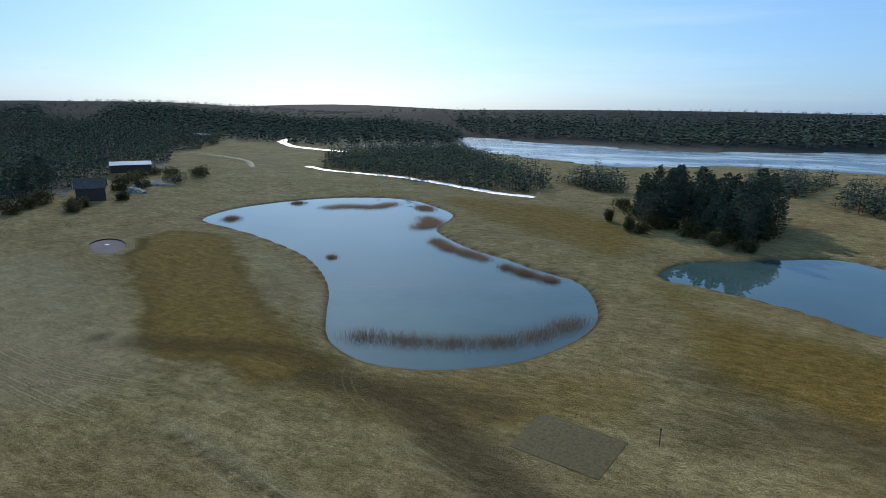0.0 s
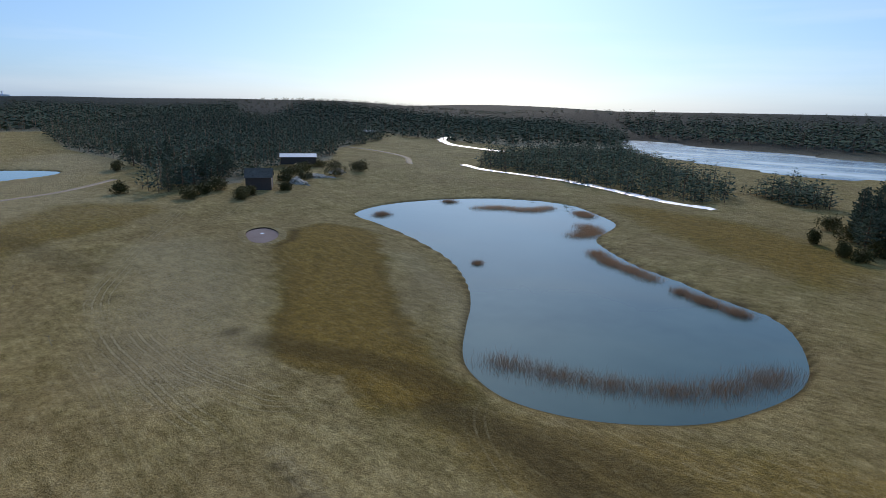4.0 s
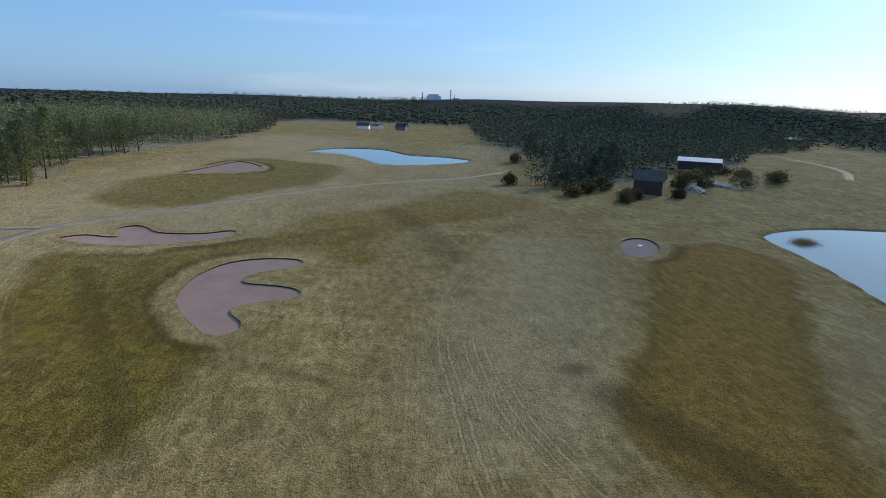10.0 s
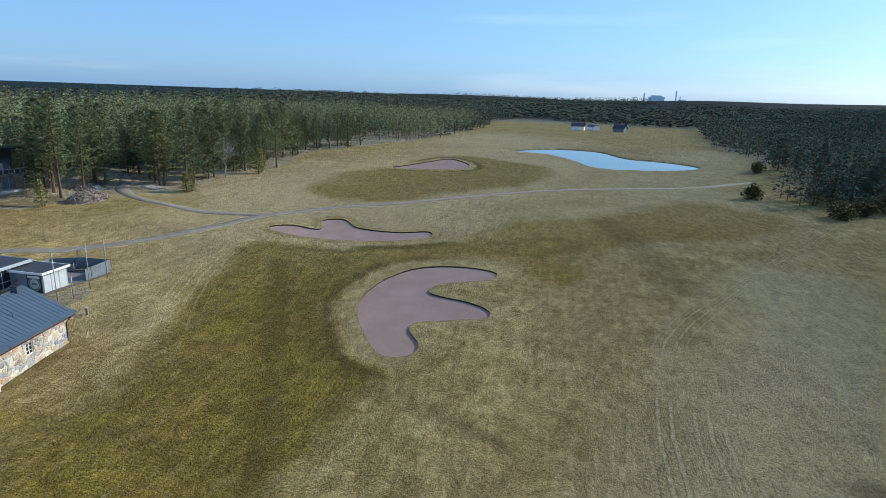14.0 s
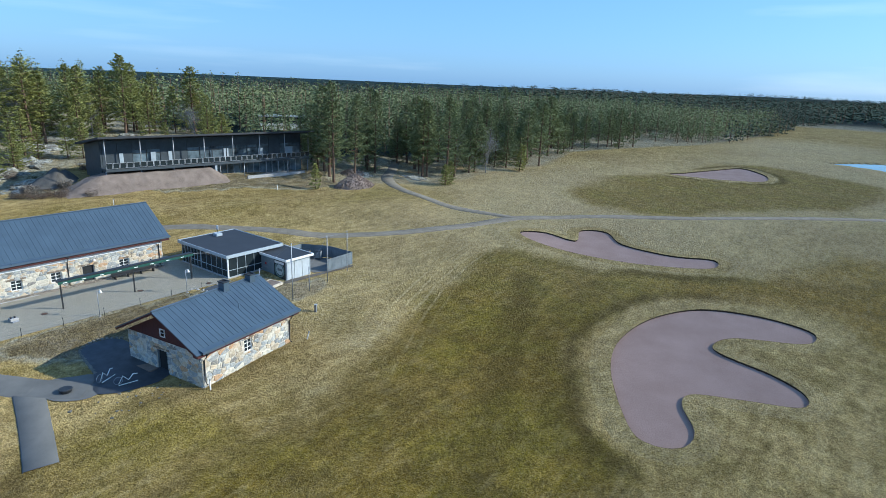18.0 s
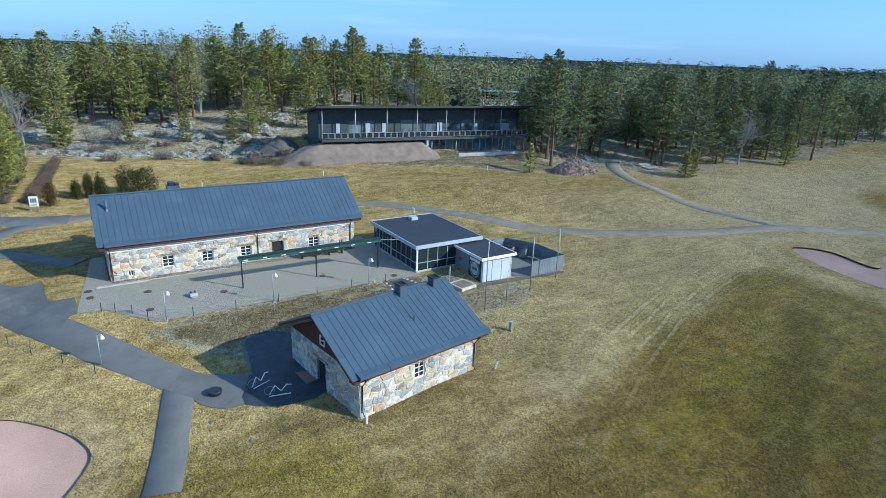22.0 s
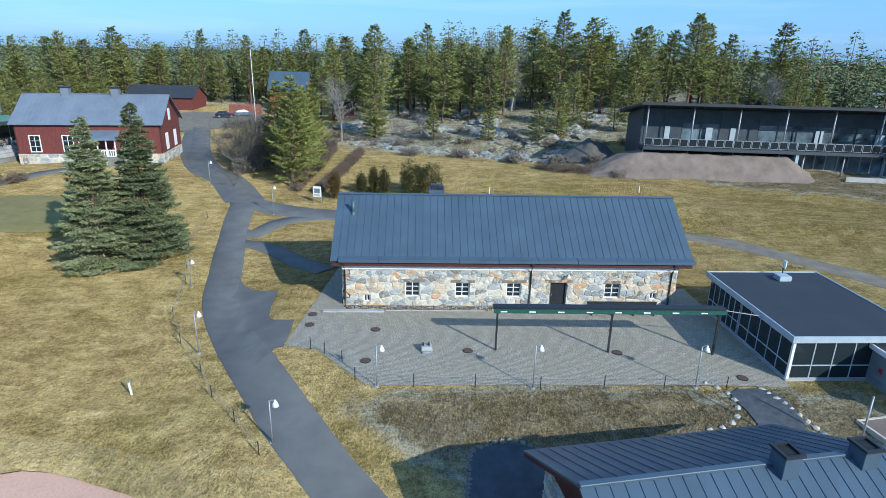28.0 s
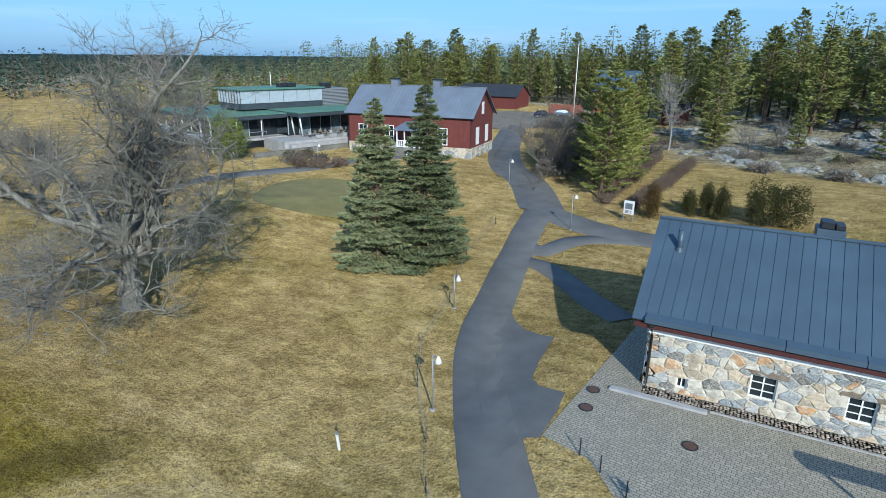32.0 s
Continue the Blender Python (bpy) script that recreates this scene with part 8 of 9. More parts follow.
    for k in range(11):
        part("louvre", box(23.25, 28.7, 5.96, 6.08, 7.25 + 0.24 * k, 7.41 + 0.24 * k), STEEL, gb)
    part("fan_unit", box(24.2, 25.8, 7, 8.6, 9.9, 10.8, 0.1), BLACK_METAL, gb)
    part("flue", Soup().tube([(17.2, 12.6, 10.2), (17.2, 12.6, 12.6)], 0.07, 6).mesh("flue", WHITE), None, up)
    part("terrace", box(8.6, 24.0, -5.6, 0.58, 1.2, 3.18), CONCRETE, h, "paved terrace")
    part("terrace_step", box(9.2, 23.0, -6.5, -5.62, 1.2, 2.8), CONCRETE, h, "pale stone step")
    part("terrace_wall", box(3.0, 24.0, -7.2, -6.52, 0.4, 2.3), ROCK, h, "rough stone retaining wall")
    for k in range(5):
        x = 14.8 + 2.0 * k
        t = thing("terrace_table", tuple(h.matrix_basis @ Vector((x, -2.6, 3.19))), yaw, "round terrace table on the paved terrace", "table", "terrace tables")
        part("tabletop", Soup().tube([(0, 0, 0.7), (0, 0, 0.75)], 0.5, 12).mesh("tabletop", WOOD), None, t)
        part("leg", Soup().tube([(0, 0, 0.0), (0, 0, 0.7)], 0.05, 6).mesh("leg", BLACK_METAL), None, t)
        for j in range(3):
            w = j * 2.1 + k
            c = thing("terrace_chair", tuple(h.matrix_basis @ Vector((x + 0.85 * math.cos(w), -2.6 + 0.85 * math.sin(w), 3.19))), yaw + math.degrees(w), "stacked grey terrace chair", "chair", "terrace chairs")
            part("seat", box(-0.22, 0.22, -0.22, 0.22, 0.42, 0.47), WOOD if k % 2 else STEEL, c)
            part("backrest", box(0.18, 0.23, -0.22, 0.22, 0.47, 0.9), WOOD if k % 2 else STEEL, c)
            for lx in (-0.19, 0.19):
                for ly in (-0.19, 0.19):
                    part("leg", box(lx - 0.02, lx + 0.02, ly - 0.02, ly + 0.02, 0, 0.42), BLACK_METAL, c)
    for k in range(4):
        part("planter", box(14.5 + 2.4 * k, 15.7 + 2.4 * k, -5.3, -4.7, 3.19, 3.7, 0.04), CONCRETE, h)


def shed(x, y, yaw, lx, ly, tall, roof, wall_m, roof_m, label, name="shed", z=None):
    h = thing(name, (x, y, ground(x, y) if z is None else z), yaw, label, "shed" if name == "shed" else "house")
    a, b = lx / 2, ly / 2
    for nm, q in (("front_wall", (-a, a, -b, -b + 0.15)), ("back_wall", (-a, a, b - 0.15, b)), ("side_wall", (-a, -a + 0.15, -b + 0.152, b - 0.152)), ("side_wall", (a - 0.15, a, -b + 0.152, b - 0.152))):
        part(nm, box(*q, -0.6, tall), wall_m, h)
    for x_ in (-a, a - 0.15):
        gable(h, x_, 0, b, tall + 0.004, tall + roof - 0.15, wall_m, "gable", 0.15)
    seam_roof(h, -a - 0.5, a + 0.5, 0, tall + roof, -b - 0.5, tall - 0.12, roof_m, 0.6, seam=False)
    seam_roof(h, -a - 0.5, a + 0.5, 0, tall + roof, b + 0.5, tall - 0.12, roof_m, 0.6, seam=False)
    return h


red_house()
terrace_building()
shed(-28.8, 121, 0, 9.5, 7, 4.6, 4.6, boards_material("bright_red_boards", (0.26, 0.06, 0.03)), ROOF_BLUE, "bright red timber house with a dark roof", "red_house", 3.4)
shed(-60.5, 119, -4, 17, 8, 3.2, 2.7, RED_BOARDS, ROOF_FELT, "low red outbuilding with a dark roof")
shed(-11.5, 92, -5, 4, 4, 2.4, 1.5, RED_BOARDS, ROOF_FELT, "small red shed among the pines")
bf = thing("board_fence", (-37.6, 106.2, ground(-37.6, 106.2)), 12, "orange-red board fence by the car park", "fence")
for k in range(25):
    part("board", box(0.3 * k - 3, 0.3 * k - 2.72, 0, 0.05, -0.3, 2.4), bpy.data.materials["bright_red_boards"], bf)
sheet("car_park", curve_closed([(-44, 78), (-36, 82), (-31, 92), (-31, 103), (-40, 107), (-52, 110), (-56, 98), (-52, 86)], 3), GRAVEL, 0.08, "gravel car park by the red house", "paving")
shed(146, -180, 55, 9.5, 7.5, 4.6, 3.2, BARN_WOOD, plain("mossy_barn_roof", (0.085, 0.080, 0.066), 0.95, 0, 1, 0.35, 0.2), "weathered log barn with a dark mossy roof", "shed")
shed(196, -229, 58, 17, 8, 3.2, 1.3, BARN_WOOD, plain("bright_sheet_roof", (0.62, 0.64, 0.64), 0.35, 0, 1, 0.1, 0), "low shed with a bright reflecting sheet roof", "shed", 1.5)
shed(437, -466, 40, 16, 8, 3.5, 1.5, BARN_WOOD, bpy.data.materials["bright_sheet_roof"], "distant shed with a pale roof", "shed")
shed(462, -88, 80, 10, 7, 3.2, 2.4, WHITE, ROOF_FELT, "distant white house with a dark gable roof", "farmhouse")
shed(474, -100, 20, 14, 6, 2.6, 1.6, WHITE, ROOF_FELT, "distant long white house", "farmhouse")
shed(460, -120, 60, 9, 6, 2.8, 3.0, GREY_BOARDS, ROOF_FELT, "distant house with a steep dark roof", "farmhouse")


def car(x, y, yaw, paint, label):
    c = thing("car", (x, y, ground(x, y) + 0.1), yaw, label, "car", "parked cars")
    bm = bmesh.new()
    prof = [(-2.1, 0.35), (-2.15, 0.8), (-1.9, 0.95), (-1.4, 1.4), (0.3, 1.45), (1.0, 0.98), (1.9, 0.85), (2.1, 0.6), (2.1, 0.35)]
    lo = [bm.verts.new((px, -0.85 + (0.14 if pz > 1.2 else 0), pz)) for px, pz in prof]
    hi = [bm.verts.new((px, 0.85 - (0.14 if pz > 1.2 else 0), pz)) for px, pz in prof]
    bm.faces.new(lo)
    bm.faces.new(hi[::-1])
    for k in range(len(prof)):
        m = (k + 1) % len(prof)
        bm.faces.new((lo[m], lo[k], hi[k], hi[m]))
    part("body", bm, paint, c)
    part("side_window", box(-1.25, 0.35, -0.80, 0.80, 1.0, 1.32), GLASS, c)
    for wx in (-1.35, 1.35):
        for wy in (-0.8, 0.8):
            w = part("wheel", Soup().tube([(wx, wy - 0.1, 0.32), (wx, wy + 0.1, 0.32)], 0.32, 14).mesh("wheel", BLACK_METAL), None, c)
            part("rim", Soup().tube([(wx, wy - 0.11, 0.32), (wx, wy + 0.11, 0.32)], 0.18, 10).mesh("rim", STEEL), None, w)


car(-39.2, 98.2, 20, plain("dark_blue_car_paint", (0.012, 0.018, 0.04), 0.2, 0, 1, 0.1, 0), "dark blue parked car")
car(-36.2, 102.6, 25, plain("silver_blue_car_paint", (0.16, 0.22, 0.28), 0.25, 0.3, 1, 0.1, 0), "silver blue parked car")

fp = thing("flagpole", (-26.4, 76.5, ground(-26.4, 76.5)), 0, "tall white painted flagpole by the drive", "flagpole")
part("pole", Soup().tube([(0, 0, -0.2), (0, 0, 15.6)], [0.09, 0.04], 8).mesh("pole", WHITE, True), None, fp)
part("finial", Soup().tube([(0, 0, 15.6), (0, 0, 15.75)], [0.08, 0.03], 8).mesh("finial", STEEL), None, fp)

# ---- courtyard fittings ----
aw = thing("awning", (0, 0, 0), 0, "long retracted green awning on black posts across the courtyard", "awning")
A0, A1 = Vector((10.3, -7.15, 3.0)), Vector((24.75, -7.7, 3.2))
for t, nm in ((0.02, "post"), (0.52, "post"), (0.985, "post")):
    p = A0.lerp(A1, t)
    part(nm, Soup().box(p.x - 0.06, p.x + 0.06, p.y + 0.12, p.y + 0.24, -0.02, p.z - 0.12).mesh(nm, BLACK_METAL), None, aw, "black steel post")
def along(y0, y1, z0, z1, m, nm, t0=0.0, t1=1.0, label=""):
    p, q = A0.lerp(A1, t0), A0.lerp(A1, t1)
    s = Soup()
    v = [Vector((e.x, e.y + y, e.z + z)) for e in (p, q) for y, z in ((y0, z0), (y1, z0), (y1, z1), (y0, z1))]
    s.add((v, [(3, 2, 1, 0), (4, 5, 6, 7), (0, 1, 5, 4), (1, 2, 6, 5), (2, 3, 7, 6), (3, 0, 4, 7)]))
    return part(nm, s.mesh(nm, m), None, aw, label)
along(-0.12, 0.42, -0.06, 0.16, BLACK_METAL, "cassette", label="dark folded awning cassette")
val = along(-0.20, -0.13, -0.22, 0.04, GREEN_CLOTH, "valance", label="green cloth valance with pale printed marks")
for k in range(8):
    along(-0.212, -0.202, -0.15, -0.07, WHITE, "printed_mark", 0.03 + 0.123 * k, 0.058 + 0.123 * k)
part("tension_rod", Soup().tube([tuple(A1 + Vector((0, 0, 0))), (27.4, -7.6, 2.75)], 0.03, 6).mesh("tension_rod", STEEL), None, aw)


def lamp(x, y, tall, label="slim grey lamp post with a white bell shade"):
    l = thing("lamp_post", (x, y, ground(x, y)), 0, label, "lamp", "lamp posts")
    part("pole", Soup().tube([(0, 0, -0.1), (0, 0, tall)], [0.045, 0.035], 8).mesh("pole", STEEL, True), None, l)
    part("shade", Soup().tube([(0.3, 0, tall + 0.04), (0.3, 0, tall - 0.04), (0.3, 0, tall - 0.14), (0.3, 0, tall - 0.32)], [0.03, 0.06, 0.12, 0.19], 14).mesh("shade", WHITE, True), None, l)
    part("base", Soup().tube([(0, 0, -0.05), (0, 0, 0.06)], 0.14, 10).mesh("base", CONCRETE), None, l)
    part("arm", Soup().tube([(0, 0, tall - 0.06), (0.1, 0, tall + 0.02), (0.3, 0, tall + 0.03)], 0.022, 6).mesh("arm", STEEL, True), None, l)


for x, y, tall in ((-8.75, -5.7, 3.0), (-1.75, -15.0, 2.5), (12.2, -11.5, 2.75), (3.3, -11.3, 2.6), (21.65, -11.45, 2.7), (-13.2, 5.2, 2.4), (-21.3, 34.6, 3.3), (-10.8, 23.9, 3.3), (-53.1, 23.4, 3.2), (-47.7, 32.9, 3.2)):
    lamp(x, y, tall)


ROPE = plain("weathered_grey_rope", (0.30, 0.29, 0.26), 0.9, 0, 8, 0.2, 0.2)


def rope_fence(pts, label, tall=0.85):
    """Posts with two sagging ropes."""
    f = thing("rope_fence", (0, 0, 0), 0, label, "fence", "rope fences")
    tops = []
    for x, y in pts:
        z = ground(x, y)
        part("post", Soup().tube([(x, y, z - 0.1), (x, y, z + tall)], 0.028, 6).mesh("post", BLACK_METAL), None, f)
        tops.append(Vector((x, y, z + tall - 0.08)))
    for a, b in zip(tops, tops[1:]):
        for dz in (0, -0.38):
            part("rope", Soup().tube([tuple(a.lerp(b, t) + Vector((0, 0, dz - 0.35 * t * (1 - t)))) for t in (0, 0.25, 0.5, 0.75, 1)], 0.012, 4, False).mesh("rope", ROPE), None, f)


rope_fence([(-1.2, -6.9), (-0.2, -7.6), (1.0, -8.6), (2.0, -10.6), (5.4, -11.3), (8.9, -11.4), (12.6, -11.6), (16.3, -11.5), (19.8, -11.5), (23.4, -11.6)], "low rope fence on posts along the courtyard edge")
rope_fence([(-17.6, 22.3), (-16.6, 14), (-15.2, 9.5), (-13.9, 5.9), (-12.5, -0.3), (-10.5, -4.2), (-7.8, -8.0), (-6.2, -10.8), (-4.2, -13.2), (-2.2, -15.9)], "low rope fence on posts beside the driveway", 0.8)

nets = thing("golf_net", (0, 0, 0), 0, "tall steel net poles with wires near the annex", "net")
tops = []
for x, y, zt in ((29.0, -20.9, 6.3), (32.2, -20.0, 2.6), (35.8, -19.2, 5.6), (27.9, -16.4, 2.6), (40.9, -17.4, 5.0)):
    z = ground(x, y)
    part("pole", Soup().tube([(x, y, z - 0.1), (x, y, zt)], 0.05, 8).mesh("pole", STEEL, True), None, nets)
    tops.append(Vector((x, y, zt - 0.1)))
for a, b in ((0, 2), (0, 3), (1, 2), (2, 4)):
    part("wire", Soup().tube([tuple(tops[a]), tuple(tops[a].lerp(tops[b], 0.5) - Vector((0, 0, 0.12))), tuple(tops[b])], 0.012, 3, False).mesh("wire", STEEL), None, nets)

for x, y in ((-1.9, -3.4), (-2.0, -1.7), (2.7, -4.1), (2.4, -8.4), (8.8, -7.1), (18.4, -7.3), (25.0, -10.4)):
    mh = thing("manhole_cover", (x, y, 0.045), 0, "round rusty manhole cover in the paving", "manhole", "manhole covers")
    part("lid", Soup().tube([(0, 0, -0.03), (0, 0, 0.012)], 0.27, 18).mesh("lid", plain("rusty_iron", (0.10, 0.055, 0.035), 0.8, 0, 8, 0.3, 0.3) if "rusty_iron" not in bpy.data.materials else bpy.data.materials["rusty_iron"]), None, mh)
    part("rim", Soup().tube([(0, 0, -0.03), (0, 0, 0.006)], 0.34, 18).mesh("rim", BLACK_METAL), None, mh)
gb = thing("grill_block", (6.15, -7.0, 0.03), 5, "low concrete block with metal plates on the paving", "block")
part("block", box(-0.35, 0.35, -0.3, 0.3, 0, 0.35, 0.03), CONCRETE, gb)
part("plate", box(-0.3, 0.3, -0.55, -0.3, 0, 0.12, 0.02), STEEL, gb)
for k in range(2):
    part("bracket", box(-0.25 + 0.35 * k, -0.15 + 0.35 * k, -0.1, 0.1, 0.35, 0.5), BLACK_METAL, gb)
bn = thing("bench", (20.6, -1.5, 0.03), 0, "long dark bench against the stone wall", "bench")
part("seat", box(-2.6, 2.6, -0.25, 0.25, 0.42, 0.5, 0.02), BLACK_METAL, bn)
part("backrest", box(-2.6, 2.6, 0.2, 0.27, 0.5, 0.95, 0.02), BLACK_METAL, bn)
for x in (-2.3, -0.8, 0.8, 2.3):
    part("leg", box(x - 0.05, x + 0.05, -0.22, 0.22, 0, 0.42), BLACK_METAL, bn)

sg = thing("notice_board", (-6.65, 28.5, ground(-6.65, 28.5)), -12, "white notice board with dark printed lines on two posts", "sign")
bd = part("board", box(-0.5, 0.5, -0.04, 0.04, 0.7, 2.0, 0.01), WHITE, sg)
part("picture", box(-0.35, 0.35, -0.055, -0.045, 1.2, 1.75), GREY_BOARDS, bd)
for k in range(3):
    part("text_bar", box(-0.38, 0.30, -0.055, -0.045, 0.82 + 0.1 * k, 0.86 + 0.1 * k), BLACK_METAL, bd)
for x in (-0.46, 0.46):
    part("post", box(x - 0.04, x + 0.04, -0.03, 0.03, -0.1, 0.7), STEEL, sg)
for x, y, tilt in ((-11.2, -9.9, 8), (24.7, -28.4, 20), (14.5, 33, 0), (12.9, -29.9, 0), (33, 30.5, 0), (62, 24.5, 0)):
    st = thing("marker_stake", (x, y, ground(x, y)), 0, "white marker stake in the grass", "stake", "marker stakes")
    st.rotation_euler = (radians(tilt), 0, 0)
    part("stake", box(-0.05, 0.05, -0.05, 0.05, -0.2, 1.0, 0.01), WHITE, st)
    part("cap", box(-0.055, 0.055, -0.055, 0.055, 0.9, 1.03), STEEL, st)
pa = thing("marker_post", (-65.3, -118.2, ground(-65.3, -118.2)), 0, "dark post on the tee", "post")
part("post", Soup().tube([(0, 0, -0.2), (0, 0, 1.9)], 0.07, 6).mesh("post", WOOD), None, pa)
part("cap", box(-0.1, 0.1, -0.1, 0.1, 1.9, 2.1, 0.02), BLACK_METAL, pa)


def bicycle_frame(x, y, yaw):
    b = thing("bike_rack", (x, y, ground(x, y) + 0.08), yaw, "bent pale steel bicycle rack on the dark yard", "rack", "bike racks")
    part("rail", Soup().tube([(-0.75, 0, 0.03), (-0.35, 0, 0.7), (0.05, 0, 0.2), (0.45, 0, 0.65), (0.8, 0.05, 0.55)], 0.045, 6).mesh("rail", WHITE, True), None, b)
    ring = [(-0.75 + 0.34 * math.cos(a), 0.02, 0.34 + 0.34 * math.sin(a)) for a in np.linspace(0, 6.283, 15)]
    part("hoop", Soup().tube(ring, 0.025, 5, False).mesh("hoop", STEEL, True), None, b)
    part("foot", box(-0.8, 0.7, -0.25, -0.2, 0.0, 0.05), WHITE, b)


bicycle_frame(8.0, -22.0, 25)
bicycle_frame(8.9, -23.9, -10)
bucket = thing("bin", (4.85, -21.8, ground(4.85, -21.8) + 0.07), 0, "low black rubber tub on the asphalt", "tub")
part("body", Soup().tube([(0, 0, 0), (0, 0, 0.3), (0, 0, 0.34)], [0.42, 0.52, 0.48], 14).mesh("body", BLACK_METAL), None, bucket)
part("fill", Soup().tube([(0, 0, 0.2), (0, 0, 0.28)], 0.46, 14).mesh("fill", DARK), None, bucket)
PALE_TIMBER = plain("pale_timber", (0.52, 0.46, 0.36), 0.8, 0, 3, 0.2, 0.2)
pl = thing("planter", (30.3, -15.2, -0.5), 10, "timber-edged sand box beside the annex", "planter")
for q in ((-1.0, 1.0, -1.0, -0.85), (-1.0, 1.0, 0.85, 1.0), (-1.0, -0.85, -0.84, 0.84), (0.85, 1.0, -0.84, 0.84)):
    part("edge_board", box(*q, 0.0, 0.4, 0.01), PALE_TIMBER, pl)
part("fill", box(-0.84, 0.84, -0.84, 0.84, 0.0, 0.38), RED_GRAVEL, pl)
sheet("slate_path", curve_closed([(23.4, -12.0), (25.8, -11.8), (26.3, -14.5), (24.4, -17.5), (22.8, -16.8), (23.8, -14.4)], 3), plain("slate_flags", (0.06, 0.065, 0.07), 0.7, 0, 2.5, 0.35, 0.4), 0.07, "dark slate flag path down the bank", "path")
ut = thing("utility_box", (29.0, -24.8, ground(29.0, -24.8)), 30, "small grey utility post in the grass", "box")
part("body", box(-0.15, 0.15, -0.12, 0.12, -0.1, 0.8, 0.02), STEEL, ut)
part("lid", box(-0.18, 0.18, -0.15, 0.15, 0.8, 0.86), LIGHT_PANEL, ut)


# ---- rocks ----
def rock(name, x, y, sx, sy, sz, seed, label, group="", sink=0.3, material=ROCK, level=2):
    bm = bmesh.new()
    bmesh.ops.create_icosphere(bm, subdivisions=level, radius=1.0)
    off = Vector((seed * 1.7, seed * 0.9, seed * 2.3))
    for v in bm.verts:
        n1, n2 = noise.noise(v.co * 1.1 + off), noise.noise(v.co * 3.0 + off)
        n3 = abs(noise.noise(v.co * 6.5 + off))
        v.co *= 1 + 0.38 * n1 + 0.24 * n2 - 0.26 * n3 - 0.14 * abs(noise.noise(v.co * 13 + off))
        v.co = Vector((v.co.x * sx, v.co.y * sy, max(v.co.z, -0.6) * sz))
    ob = new(name, bm_mesh(name, bm, material))
    ob.location = (x, y, ground(x, y) - sink * sz)
    ob.rotation_euler = (0, 0, seed * 1.3)
    return tagged(ob, label, "rock", group)


PALE_STONE = plain("pale_granite_cobble", (0.42, 0.39, 0.34), 0.9, 0, 5, 0.35, 0.4)
rng_r = random.Random(33)
for k in range(70):
    t = k / 69
    x = -10 + 42 * t + rng_r.uniform(-1.5, 1.5)
    y = 71 - 24.5 * t ** 0.85 + rng_r.uniform(-1.6, 1.6)
    s = rng_r.choice((0.4, 0.6, 0.9, 1.5))
    rock("boulder", x, y, s, s * rng_r.uniform(0.6, 1.0), s * 0.55, k + 1, "pale granite boulder at the meadow edge", "boulders", 0.2, OUTCROP)
for k, (x, y, sx, sy, sz) in enumerate(((18, 66, 7, 4, 2.2), (27, 62, 6, 4, 1.9), (34, 70, 7, 5, 2.4), (10, 72, 6, 4, 2.0), (20, 82, 9, 5, 2.2), (0, 70, 5, 3, 1.5), (40, 82, 9, 6, 2.0), (6, 86, 6, 4, 1.8), (30, 52, 6, 3, 1.7), (22, 56, 5, 3, 1.6), (60, 78, 10, 5, 1.6), (72, 64, 6, 4, 1.6), (48, 96, 9, 6, 2), (-8, 84, 6, 3, 1.3), (15, 98, 8, 5, 2.0), (150, -199, 9, 5, 3.6), (158, -214, 11, 6, 4.0), (166, -232, 9, 6, 3.4), (90, 28, 5, 3, 1.2), (100, 22, 5, 3, 1.0))):
    rock("rock_outcrop", x, y, sx, sy, sz, 200 + k, "low grey granite outcrop with lichen", "rock outcrops", 0.62, OUTCROP, 5 if k < 5 else 4)
for k in range(60):
    x, y = rng_r.uniform(-8, 66), rng_r.uniform(58, 108)
    if 34 < x < 84 and y < 58:
        continue
    s = rng_r.choice((0.7, 1.1, 1.8, 2.6))
    rock("slope_rock", x, y, s, s * rng_r.uniform(0.5, 1.0), s * 0.4, 500 + k, "grey lichened rock among the pines", "slope rocks", 0.3, OUTCROP, 3)
for k in range(56):
    x = rng_r.uniform(-12, 44)
    y = 62 - 0.42 * x + abs(rng_r.gauss(0, 9))
    if x > 34 and y < 53:
        continue
    bush("shrub", x, y, rng_r.uniform(1.5, 3.5), rng_r.uniform(0.7, 1.6), 600 + k, HEDGE if x > 24 and k % 2 else JUNIPER if k % 5 == 0 else TWIGS, "low shrub between the rocks", "shrubs on the slope", 40, 0.08, False, 16)
for k in range(18):
    bush("shrub", 22.5 + 12 * k / 17 + rng_r.uniform(-0.6, 0.6), 43.2 - 4.6 * k / 17 + rng_r.uniform(-1.6, 1.6), rng_r.uniform(1.6, 3.0), rng_r.uniform(0.7, 1.3), 680 + k, HEDGE if k % 3 else TWIGS, "low brown leafless shrub below the rocks", "shrubs on the slope", 50, 0.08, False, 16)
